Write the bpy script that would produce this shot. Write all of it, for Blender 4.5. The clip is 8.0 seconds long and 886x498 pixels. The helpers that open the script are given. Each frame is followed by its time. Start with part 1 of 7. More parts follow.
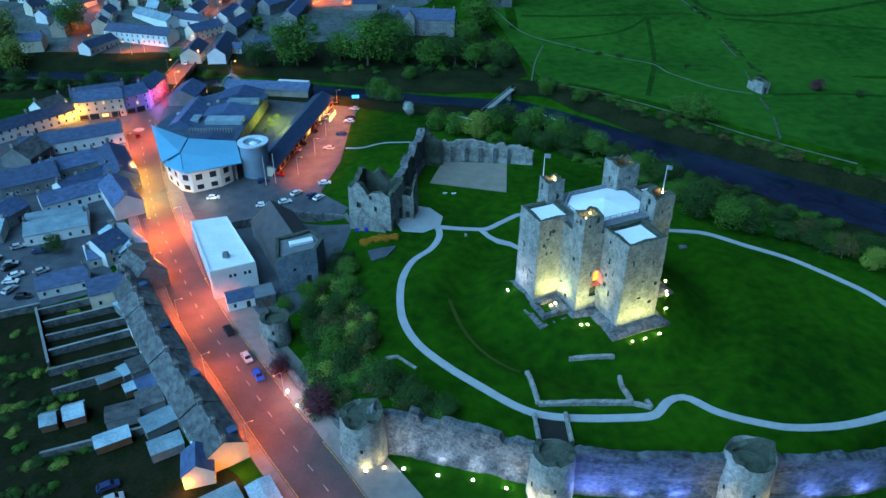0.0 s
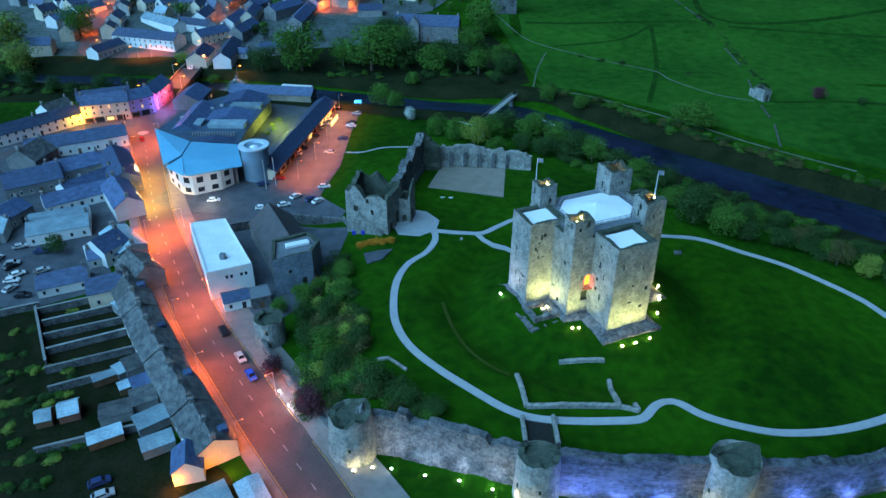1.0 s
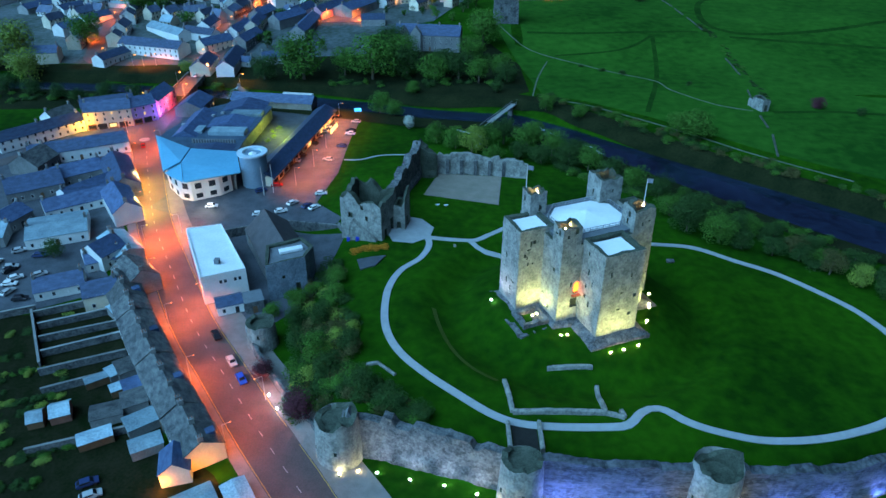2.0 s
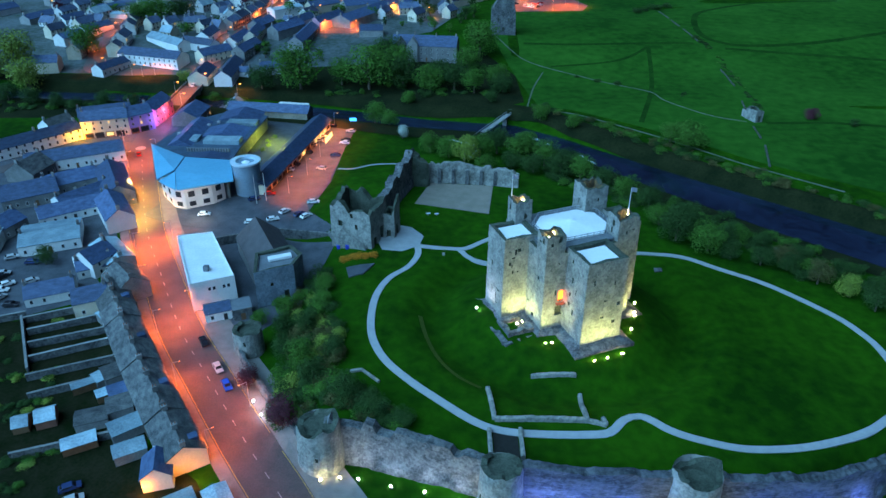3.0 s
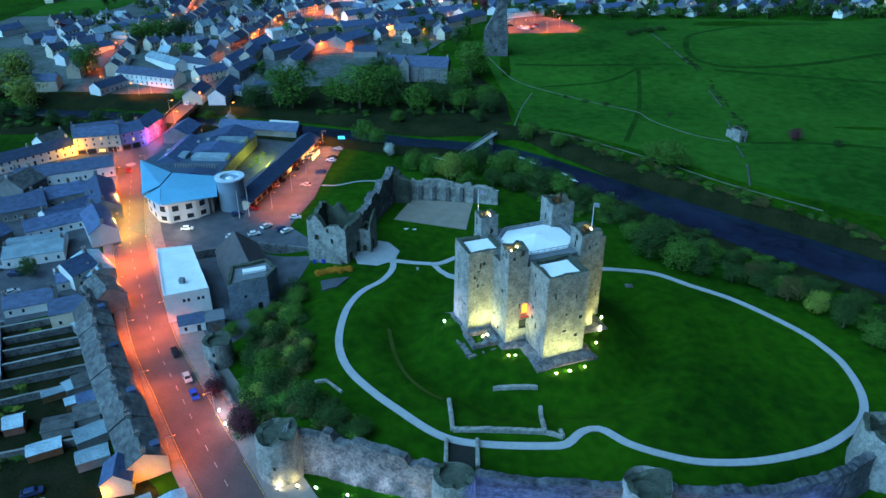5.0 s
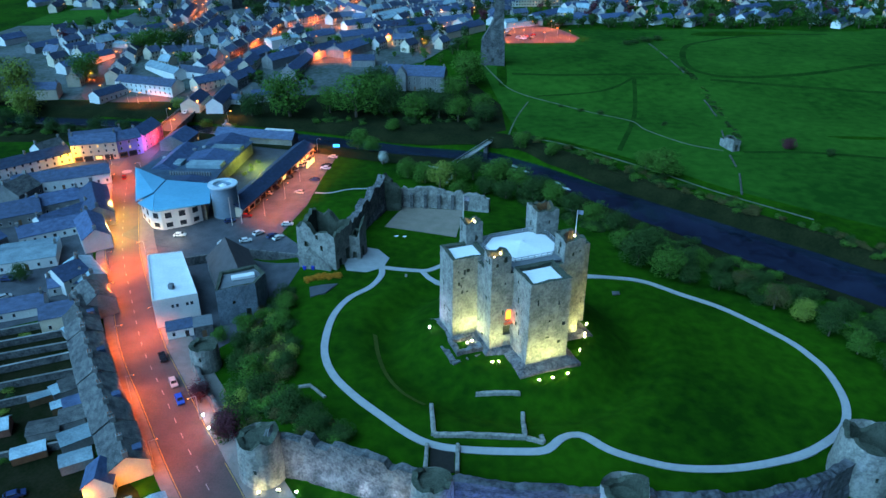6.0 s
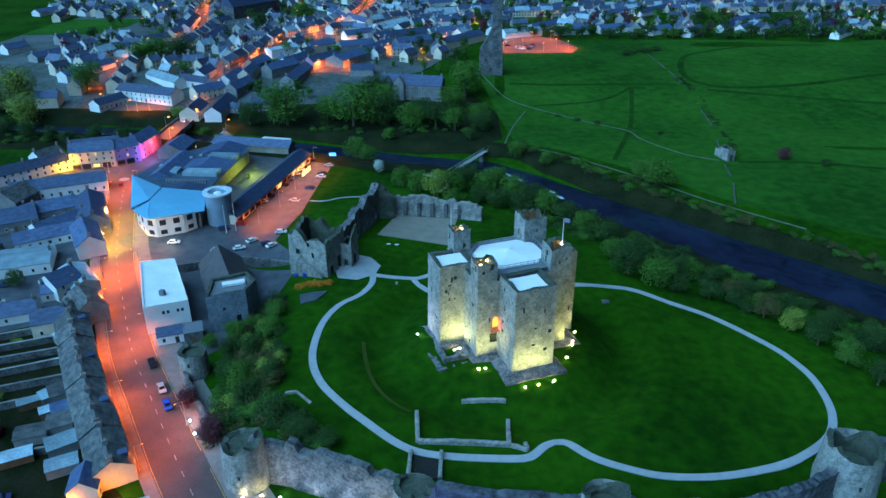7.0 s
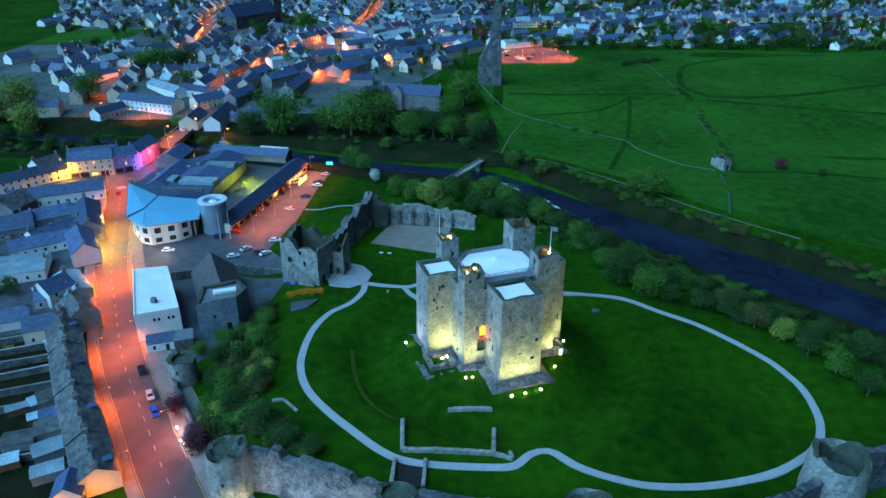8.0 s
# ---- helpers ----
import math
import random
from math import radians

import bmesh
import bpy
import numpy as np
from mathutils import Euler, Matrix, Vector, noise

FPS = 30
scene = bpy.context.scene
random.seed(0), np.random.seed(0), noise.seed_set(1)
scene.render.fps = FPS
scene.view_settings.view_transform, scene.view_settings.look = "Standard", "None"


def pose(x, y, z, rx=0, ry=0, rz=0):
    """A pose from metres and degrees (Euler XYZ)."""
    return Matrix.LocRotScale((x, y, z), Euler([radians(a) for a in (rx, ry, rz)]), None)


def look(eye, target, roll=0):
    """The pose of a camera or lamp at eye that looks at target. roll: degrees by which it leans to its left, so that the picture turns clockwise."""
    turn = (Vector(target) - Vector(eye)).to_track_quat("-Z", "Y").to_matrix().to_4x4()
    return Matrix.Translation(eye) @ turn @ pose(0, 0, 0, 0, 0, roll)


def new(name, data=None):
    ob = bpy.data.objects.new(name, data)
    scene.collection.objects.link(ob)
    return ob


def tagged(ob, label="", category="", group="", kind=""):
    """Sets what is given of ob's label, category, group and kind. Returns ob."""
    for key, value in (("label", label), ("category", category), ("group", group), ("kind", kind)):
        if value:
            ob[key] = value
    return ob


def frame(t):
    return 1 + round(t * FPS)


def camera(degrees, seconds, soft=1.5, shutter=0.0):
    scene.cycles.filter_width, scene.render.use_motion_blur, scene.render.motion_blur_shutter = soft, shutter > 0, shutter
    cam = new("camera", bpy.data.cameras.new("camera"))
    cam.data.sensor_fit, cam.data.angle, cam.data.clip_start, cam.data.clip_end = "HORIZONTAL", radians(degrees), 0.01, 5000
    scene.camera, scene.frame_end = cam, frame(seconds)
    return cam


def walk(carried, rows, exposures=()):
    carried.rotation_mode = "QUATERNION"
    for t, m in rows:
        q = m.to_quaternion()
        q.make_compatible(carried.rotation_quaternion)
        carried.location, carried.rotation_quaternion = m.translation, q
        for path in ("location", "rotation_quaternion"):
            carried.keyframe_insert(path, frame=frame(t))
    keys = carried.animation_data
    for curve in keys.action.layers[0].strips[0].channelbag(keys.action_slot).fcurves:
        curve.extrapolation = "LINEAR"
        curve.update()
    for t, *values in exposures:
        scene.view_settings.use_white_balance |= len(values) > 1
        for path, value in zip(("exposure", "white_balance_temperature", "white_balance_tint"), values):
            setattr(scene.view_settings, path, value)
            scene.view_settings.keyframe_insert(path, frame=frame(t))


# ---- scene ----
cam = camera(63.5, 8.0, soft=1.5)
METRES, EYE, TILT, LEAN, TURN = 38.0, 110.0, -32.0, 0.0, 0.0
ROWS = [
    (0.0, 0.0, 0.0, 0.0, 0.0, 0.0, 0.0),
    (0.5, 0.0522, -0.0199, -0.011, 0.38, 0.17, -0.26),
    (1.0, 0.1056, -0.0375, -0.0224, 0.75, 0.52, -0.51),
    (2.5, 0.2765, -0.0809, -0.0483, 1.58, 1.65, -1.05),
    (3.0, 0.3367, -0.0928, -0.0562, 1.7, 2.09, -1.14),
    (3.5, 0.4032, -0.1083, -0.0659, 1.86, 2.51, -1.21),
    (4.0, 0.4723, -0.1239, -0.0751, 2.02, 2.93, -1.31),
    (4.5, 0.542, -0.1406, -0.0872, 2.19, 3.34, -1.44),
    (6.0, 0.7417, -0.18, -0.1163, 2.73, 4.47, -1.79),
    (6.5, 0.7982, -0.1886, -0.1221, 2.88, 4.85, -1.91),
    (7.0, 0.8526, -0.1967, -0.1276, 3.06, 5.22, -2.03),
    (7.5, 0.9048, -0.2014, -0.1311, 3.24, 5.58, -2.13),
    (8.0, 0.9663, -0.202, -0.1318, 3.47, 5.97, -2.26),
]
walk(cam, [(t, pose(0, 0, EYE, TILT, LEAN, TURN) @ pose(METRES * x, METRES * y, METRES * z, 90 + pitch, roll, yaw)) for t, x, y, z, yaw, pitch, roll in ROWS])

# ---- world, sun, exposure ----
world = bpy.data.worlds.new("dusk")
scene.world = world
world.use_nodes = True
wn = world.node_tree.nodes
sky = wn.new("ShaderNodeTexSky")
sky.sky_type = "NISHITA"
sky.sun_disc = False
sky.sun_elevation = radians(-2)
sky.sun_rotation = radians(235)
sky.air_density, sky.dust_density, sky.ozone_density = 1.2, 0.4, 4.0
wn["Background"].inputs[1].default_value = 0.15
world.node_tree.links.new(sky.outputs[0], wn["Background"].inputs[0])
SUN = bpy.data.lights.new("sun", "SUN")
SUN.energy, SUN.angle, SUN.color = 1.7, radians(86), (0.25, 0.61, 1.0)
new("sun", SUN).matrix_basis = look((0, 0, 150), (135, 95, 0))
scene.view_settings.exposure = 2.07

# ---- materials ----
MATS = {}


def mat(name, c1, c2=None, scale=0.4, rough=0.85, bump=0.15, fine=6.0, metal=0.0, rand=0.0, island=False, glow=None, power=0.0, stretch=None, cells=0.0, spec=0.35):
    """A procedural material: two colours mixed by noise at two sizes, with grain, relief and a shift of its own for each piece."""
    if name in MATS:
        return MATS[name]
    m = MATS[name] = bpy.data.materials.new(name)
    m.use_nodes = True
    nt, n = m.node_tree, m.node_tree.nodes
    b = n["Principled BSDF"]
    c2 = c2 or tuple(v * 0.7 for v in c1)
    geo = n.new("ShaderNodeNewGeometry")
    where = geo.outputs["Position"]
    if stretch:
        mp = n.new("ShaderNodeMapping")
        mp.inputs["Scale"].default_value = stretch
        nt.links.new(where, mp.inputs["Vector"])
        where = mp.outputs[0]
    big, small = n.new("ShaderNodeTexNoise"), n.new("ShaderNodeTexNoise")
    big.inputs["Scale"].default_value, big.inputs["Detail"].default_value = scale, 5.0
    small.inputs["Scale"].default_value, small.inputs["Detail"].default_value = scale * fine, 4.0
    for t in (big, small):
        nt.links.new(where, t.inputs["Vector"])
    add = n.new("ShaderNodeMath")
    add.operation = "MULTIPLY_ADD"
    add.inputs[1].default_value = 0.45
    nt.links.new(small.outputs[0], add.inputs[0])
    half = n.new("ShaderNodeMath")
    half.operation = "MULTIPLY"
    half.inputs[1].default_value = 0.55
    nt.links.new(big.outputs[0], half.inputs[0])
    nt.links.new(half.outputs[0], add.inputs[2])
    level = add.outputs[0]
    if cells:
        vo = n.new("ShaderNodeTexVoronoi")
        vo.inputs["Scale"].default_value = cells
        nt.links.new(geo.outputs["Position"], vo.inputs["Vector"])
        sep = n.new("ShaderNodeSeparateColor")
        nt.links.new(vo.outputs["Color"], sep.inputs[0])
        ma = n.new("ShaderNodeMath")
        ma.operation = "MULTIPLY_ADD"
        ma.inputs[1].default_value = 0.13
        nt.links.new(sep.outputs[0], ma.inputs[0])
        nt.links.new(level, ma.inputs[2])
        sb = n.new("ShaderNodeMath")
        sb.operation = "SUBTRACT"
        sb.inputs[1].default_value = 0.065
        nt.links.new(ma.outputs[0], sb.inputs[0])
        level = sb.outputs[0]
    ramp = n.new("ShaderNodeValToRGB")
    ramp.color_ramp.elements[0].position, ramp.color_ramp.elements[1].position = 0.36, 0.64
    ramp.color_ramp.elements[0].color, ramp.color_ramp.elements[1].color = (*c2, 1), (*c1, 1)
    nt.links.new(level, ramp.inputs[0])
    col = ramp.outputs[0]
    if rand or island:
        src = geo.outputs["Random Per Island"] if island else n.new("ShaderNodeObjectInfo").outputs["Random"]
        hv = n.new("ShaderNodeHueSaturation")
        mr = n.new("ShaderNodeMapRange")
        mr.inputs["To Min"].default_value, mr.inputs["To Max"].default_value = 1 - (rand or 0.3), 1 + (rand or 0.3)
        nt.links.new(src, mr.inputs[0])
        nt.links.new(mr.outputs[0], hv.inputs["Value"])
        nt.links.new(col, hv.inputs["Color"])
        col = hv.outputs[0]
    nt.links.new(col, b.inputs["Base Color"])
    b.inputs["Roughness"].default_value, b.inputs["Metallic"].default_value = rough, metal
    b.inputs["Specular IOR Level"].default_value = spec
    if bump:
        bp = n.new("ShaderNodeBump")
        bp.inputs["Strength"].default_value, bp.inputs["Distance"].default_value = min(1, bump * 2), bump
        nt.links.new(level, bp.inputs["Height"])
        nt.links.new(bp.outputs[0], b.inputs["Normal"])
    if glow:
        b.inputs["Emission Color"].default_value = (*glow, 1)
        b.inputs["Emission Strength"].default_value = power
    return m


GRASS = mat("grass", (0.016, 0.076, 0.002), (0.004, 0.028, 0.001), 0.03, 0.95, 0.2, 11, spec=0.05)
FIELD = mat("meadow_grass", (0.028, 0.112, 0.012), (0.008, 0.048, 0.005), 0.014, 0.95, 0.25, 14, spec=0.05)
TARMAC = mat("tarmac", (0.1, 0.08, 0.078), (0.06, 0.05, 0.05), 0.2, 0.7, 0.02, 14)
FOOTWAY = mat("footway_concrete", (0.22, 0.2, 0.185), (0.15, 0.135, 0.125), 0.5, 0.85, 0.02, 10)
PAVED = mat("grey_paving", (0.085, 0.095, 0.112), (0.038, 0.044, 0.054), 0.25, 0.8, 0.02, 10)
GRAVEL = mat("pale_gravel_path", (0.34, 0.36, 0.37), (0.27, 0.29, 0.3), 0.6, 0.9, 0.03, 10)
SAND = mat("bare_gravel_yard", (0.25, 0.21, 0.17), (0.18, 0.16, 0.125), 0.3, 0.95, 0.03, 10)
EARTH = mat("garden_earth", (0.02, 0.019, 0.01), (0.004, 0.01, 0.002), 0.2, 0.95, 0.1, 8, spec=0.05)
WATER = mat("river_water", (0.017, 0.027, 0.052), (0.004, 0.007, 0.014), 0.05, 0.1, 0.22, 9)
FOAM_AND_PALE = mat("foam_and_pale_water", (0.6, 0.65, 0.68), (0.35, 0.4, 0.42), 1.2, 0.6, 0.1)
STONE = mat("limestone_rubble", (0.31, 0.31, 0.28), (0.135, 0.14, 0.13), 0.45, 0.95, 0.25, 5, cells=1.5, stretch=(1, 1, 0.8))
STONE_DARK = mat("weathered_grey_rubble", (0.165, 0.17, 0.17), (0.042, 0.046, 0.05), 0.35, 0.95, 0.3, 6, cells=1.6, stretch=(1, 1, 0.9))
CURTAIN = mat("dark_blue_grey_rubble", (0.105, 0.112, 0.125), (0.024, 0.028, 0.033), 0.5, 0.95, 0.3, 5, cells=1.3, stretch=(0.45, 0.45, 1.7))
# Mossy tops and floors; in window recesses it puts shade into the colour.
STONE_IN = mat("mossy_and_recess_shade_rubble", (0.085, 0.1, 0.075), (0.026, 0.036, 0.024), 0.4, 0.95, 0.3, 7)
MEMBRANE = mat("white_roof_membrane", (0.82, 0.83, 0.83), (0.74, 0.76, 0.77), 0.3, 0.55, 0.01)
LEAD = mat("grey_lead_walkway", (0.17, 0.19, 0.21), (0.11, 0.125, 0.14), 0.5, 0.5, 0.02)
STEEL = mat("galvanised_steel", (0.42, 0.44, 0.46), (0.33, 0.35, 0.37), 1.0, 0.4, 0.0, metal=0.6)
PIT_SHADE = mat("pit_shade_black", (0.02, 0.02, 0.018), (0.012, 0.012, 0.01), 1, 0.95, 0)
SLATE = mat("blue_grey_slate", (0.066, 0.105, 0.195), (0.026, 0.043, 0.088), 0.5, 0.55, 0.06, 9, rand=0.4, stretch=(1, 1, 3))
SLATE_OLD = mat("lichened_old_slate", (0.13, 0.135, 0.13), (0.025, 0.028, 0.034), 0.5, 0.75, 0.08, 8, rand=0.25, stretch=(1, 1, 3))
PALEROOF = mat("pale_sheet_roof", (0.3, 0.42, 0.47), (0.15, 0.22, 0.26), 0.3, 0.5, 0.02, 8, rand=0.35)
WHITEROOF = mat("white_flat_roof", (0.78, 0.8, 0.8), (0.64, 0.68, 0.7), 0.2, 0.6, 0.01, 8)
BLUEROOF = mat("blue_metal_roof", (0.15, 0.43, 0.6), (0.11, 0.36, 0.52), 0.12, 0.42, 0.01, 8)
RENDER_W = mat("white_painted_render", (0.78, 0.78, 0.75), (0.62, 0.63, 0.62), 0.3, 0.85, 0.02, 9, rand=0.2)
RENDER_C = mat("cream_painted_render", (0.68, 0.6, 0.46), (0.55, 0.48, 0.37), 0.3, 0.85, 0.02, 9, rand=0.15)
RENDER_G = mat("grey_render", (0.25, 0.255, 0.25), (0.14, 0.145, 0.145), 0.3, 0.85, 0.03, 9, rand=0.3)
RENDER_LILAC = mat("lilac_painted_render", (0.36, 0.30, 0.66), (0.3, 0.25, 0.56), 0.3, 0.8, 0.02)
RENDER_PINK = mat("pink_painted_render", (0.66, 0.33, 0.4), (0.55, 0.28, 0.34), 0.3, 0.8, 0.02)
BRICK = mat("red_brick", (0.27, 0.11, 0.075), (0.18, 0.075, 0.05), 0.8, 0.9, 0.03)
GLASS_DARK = mat("dark_window_glass", (0.03, 0.035, 0.045), (0.02, 0.025, 0.03), 0.5, 0.12, 0)
GLASS_LIT = mat("lit_window_glass", (0.5, 0.35, 0.15), None, 0.5, 0.3, 0, glow=(1.0, 0.62, 0.22), power=0.4)
FRAME = mat("white_window_frame", (0.7, 0.7, 0.68), None, 1, 0.5, 0)
WOOD = mat("brown_timber", (0.2, 0.11, 0.055), (0.12, 0.065, 0.035), 0.8, 0.7, 0.02)
LINE = mat("worn_white_road_paint", (0.42, 0.4, 0.38), (0.2, 0.18, 0.17), 1.5, 0.7, 0)
YELLOWLINE = mat("yellow_road_paint", (0.62, 0.45, 0.1), (0.5, 0.36, 0.08), 1.5, 0.7, 0)
BLACKMETAL = mat("black_painted_metal", (0.03, 0.03, 0.032), None, 1, 0.45, 0)
BARK = mat("grey_brown_bark", (0.12, 0.095, 0.07), (0.07, 0.055, 0.04), 1.0, 0.95, 0.1)
LEAVES = {
    "green": mat("green_leaves", (0.07, 0.165, 0.024), (0.03, 0.085, 0.012), 0.3, 0.8, 0, island=True, rand=0.3, spec=0.1),
    "dark": mat("dark_green_leaves", (0.04, 0.085, 0.02), (0.016, 0.042, 0.011), 0.3, 0.8, 0, island=True, rand=0.3, spec=0.1),
    "olive": mat("olive_brown_leaves", (0.1, 0.092, 0.03), (0.045, 0.05, 0.017), 0.35, 0.8, 0, island=True, rand=0.3, spec=0.1),
    "lime": mat("yellow_green_leaves", (0.2, 0.27, 0.03), (0.1, 0.15, 0.02), 0.35, 0.8, 0, island=True, rand=0.3),
    "copper": mat("copper_beech_leaves", (0.12, 0.035, 0.045), (0.07, 0.022, 0.03), 0.35, 0.8, 0, island=True, rand=0.35, spec=0.1),
    "gorse": mat("orange_gorse_blossom", (0.62, 0.24, 0.02), (0.34, 0.14, 0.02), 0.8, 0.8, 0, island=True, rand=0.35, spec=0.1),
    "blossom": mat("white_blossom", (0.55, 0.58, 0.55), (0.3, 0.36, 0.27), 0.8, 0.8, 0, island=True, rand=0.3),
}
SODIUM = mat("sodium_lamp_lens", (0.9, 0.5, 0.2), None, 1, 0.4, 0, glow=(1.0, 0.27, 0.03), power=1.5)
SODIUM_DIM = mat("shaded_sodium_lens", (0.9, 0.5, 0.2), None, 1, 0.4, 0, glow=(1.0, 0.3, 0.04), power=0.7)
WARMLAMP = mat("warm_floodlight_lens", (0.9, 0.8, 0.5), None, 1, 0.4, 0, glow=(1.0, 0.86, 0.42), power=40)
COLDLAMP = mat("cold_floodlight_lens", (0.8, 0.85, 0.95), None, 1, 0.4, 0, glow=(0.72, 0.82, 1.0), power=45)

# ---- building helpers ----
RNG = random.Random(7)


def part(name, bm, material, parent=None, label="", m=None):
    """Links a bmesh as one mesh object under a thing or a part."""
    me = bpy.data.meshes.new(name)
    bm.to_mesh(me)
    bm.free()
    me.materials.append(material)
    ob = new(name, me)
    if parent:
        ob.parent = parent
    if m is not None:
        ob.matrix_basis = m
    if label:
        ob["label"] = label
    return ob


def again(name, me, parent, m):
    """Another object on the same mesh."""
    ob = new(name, me)
    ob.parent = parent
    ob.matrix_basis = m
    return ob


def thing(name, label, category, m, group="", kind=""):
    e = new(name)
    e.empty_display_size = 0.5
    e.matrix_basis = m
    return tagged(e, label, category, group, kind)


def boxes(*items, bm=None):
    """Boxes given as (x0, y0, z0, x1, y1, z1) in one bmesh."""
    bm = bm or bmesh.new()
    for x0, y0, z0, x1, y1, z1 in items:
        v = [bm.verts.new(p) for p in ((x0, y0, z0), (x1, y0, z0), (x1, y1, z0), (x0, y1, z0), (x0, y0, z1), (x1, y0, z1), (x1, y1, z1), (x0, y1, z1))]
        for q in ((3, 2, 1, 0), (4, 5, 6, 7), (0, 1, 5, 4), (1, 2, 6, 5), (2, 3, 7, 6), (3, 0, 4, 7)):
            bm.faces.new([v[i] for i in q])
    return bm


def soft_edges(bm, w=0.05):
    bmesh.ops.bevel(bm, geom=list(bm.edges), offset=w, segments=1, affect="EDGES")
    return bm


def prism(pts, z0, z1, bm=None):
    """An upright prism over a plan, anticlockwise."""
    bm = bm or bmesh.new()
    lo, hi = [bm.verts.new((x, y, z0)) for x, y in pts], [bm.verts.new((x, y, z1)) for x, y in pts]
    n = len(pts)
    bm.faces.new(lo[::-1])
    bm.faces.new(hi)
    for i in range(n):
        bm.faces.new((lo[i], lo[(i + 1) % n], hi[(i + 1) % n], hi[i]))
    return bm


def cyl(r0, r1, z0, z1, n=16, x=0, y=0, bm=None):
    bm = bm or bmesh.new()
    lo = [bm.verts.new((x + r0 * math.cos(6.28319 * i / n), y + r0 * math.sin(6.28319 * i / n), z0)) for i in range(n)]
    hi = [bm.verts.new((x + r1 * math.cos(6.28319 * i / n), y + r1 * math.sin(6.28319 * i / n), z1)) for i in range(n)]
    for i in range(n):
        bm.faces.new((lo[i], lo[(i + 1) % n], hi[(i + 1) % n], hi[i]))
    bm.faces.new(hi)
    bm.faces.new(lo[::-1])
    return bm


def smooth(pts, step=2.0):
    """A rounded line through the points, with a point every step metres."""
    out = []
    p = [Vector(q) for q in pts]
    for i in range(len(p) - 1):
        a, b, c, d = p[max(i - 1, 0)], p[i], p[i + 1], p[min(i + 2, len(p) - 1)]
        k = max(1, int((c - b).length / step))
        for j in range(k):
            t = j / k
            out.append(0.5 * ((2 * b) + (c - a) * t + (2 * a - 5 * b + 4 * c - d) * t * t + (3 * b - a - 3 * c + d) * t ** 3))
    out.append(p[-1])
    return out


# ---- the lie of the land ----
def ss(a, b, v):
    t = min(1.0, max(0.0, (v - a) / (b - a)))
    return t * t * (3 - 2 * t)


RIVER = [(-900, 300), (-420, 335), (-222, 347), (-160, 343), (-110, 336), (-78, 330), (-45, 322), (-7, 311), (31, 306), (52, 289), (74, 267), (94, 247), (115, 228), (136, 210), (153, 195), (198, 157), (268, 96), (428, 5), (900, -200)]


def river_distance(x, y):
    best = 1e9
    for (ax, ay), (bx, by) in zip(RIVER, RIVER[1:]):
        dx, dy = bx - ax, by - ay
        u = max(0.0, min(1.0, ((x - ax) * dx + (y - ay) * dy) / (dx * dx + dy * dy)))
        best = min(best, math.hypot(x - ax - u * dx, y - ay - u * dy))
    return best


def curtain_y(x):
    """Where the southern curtain wall runs."""
    return 92.4 + 10.9 * (1 - ss(-18, 24, x)) + 16 * ss(72, 110, x)


def height(x, y):
    g = -1.6
    wy = curtain_y(x)
    west, south, north = ss(-36, -13, x + 0.12 * (y - 140)), ss(wy + 0.5, wy + 6, y), 1 - ss(205, 285, y)
    water = river_distance(x, y)
    g += 4.4 * west * south * north * (1 - 0.62 * ss(50, 125, x)) * ss(14, 50, water)
    g += 1.6 * west * south * (1 - ss(5, 60, x)) * (1 - ss(140, 182, y))
    g -= 1.2 * ss(-22, -10, x) * (1 - south) * ss(40, 60, y)
    r = math.hypot((x - 38) / 1.04, y - 149)
    g += 2.6 * (1 - ss(19, 29, r)) * south
    g -= 2.4 * math.exp(-(((r - 31) / 4.6) ** 2)) * south * ss(96, 108, y)
    g += 0.5 * math.exp(-(((r - 40) / 4) ** 2)) * south
    g += 1.5 * ss(290, 330, y + 0.45 * x - 20) + 7.5 * ss(355, 450, y - 0.02 * x)
    g -= 6.5 * (1 - ss(6 + 4 * ss(60, 130, x), 15 + 4 * ss(60, 130, x), water))
    if y > 330 and x > 40:
        g += 0.35 * math.sin(x * 0.045 + y * 0.02) + 0.25 * math.sin(y * 0.09 - x * 0.03)
    return g


def steps(lo, hi, fine_lo, fine_hi, s):
    out, v = [], fine_lo
    while v < fine_hi:
        out.append(v)
        v += s
    k = s
    while v < hi:
        out.append(v)
        k *= 1.35
        v += k
    out.append(hi)
    k, v = s, fine_lo
    while v > lo:
        k *= 1.35
        v -= k
        out.insert(0, max(v, lo))
    return out


def build_ground():
    xs, ys = steps(-4500, 4500, -250, 240, 2.5), steps(-1500, 4800, 70, 460, 2.5)
    verts = [(x, y, height(x, y)) for y in ys for x in xs]
    w = len(xs)
    faces = [(j * w + i, j * w + i + 1, (j + 1) * w + i + 1, (j + 1) * w + i) for j in range(len(ys) - 1) for i in range(w - 1)]
    me = bpy.data.meshes.new("ground")
    me.from_pydata(verts, [], faces)
    me.polygons.foreach_set("use_smooth", [True] * len(faces))
    me.materials.append(GRASS)
    return tagged(new("ground", me), "short green grass over gently rising land", "grass", kind="structure")


build_ground()


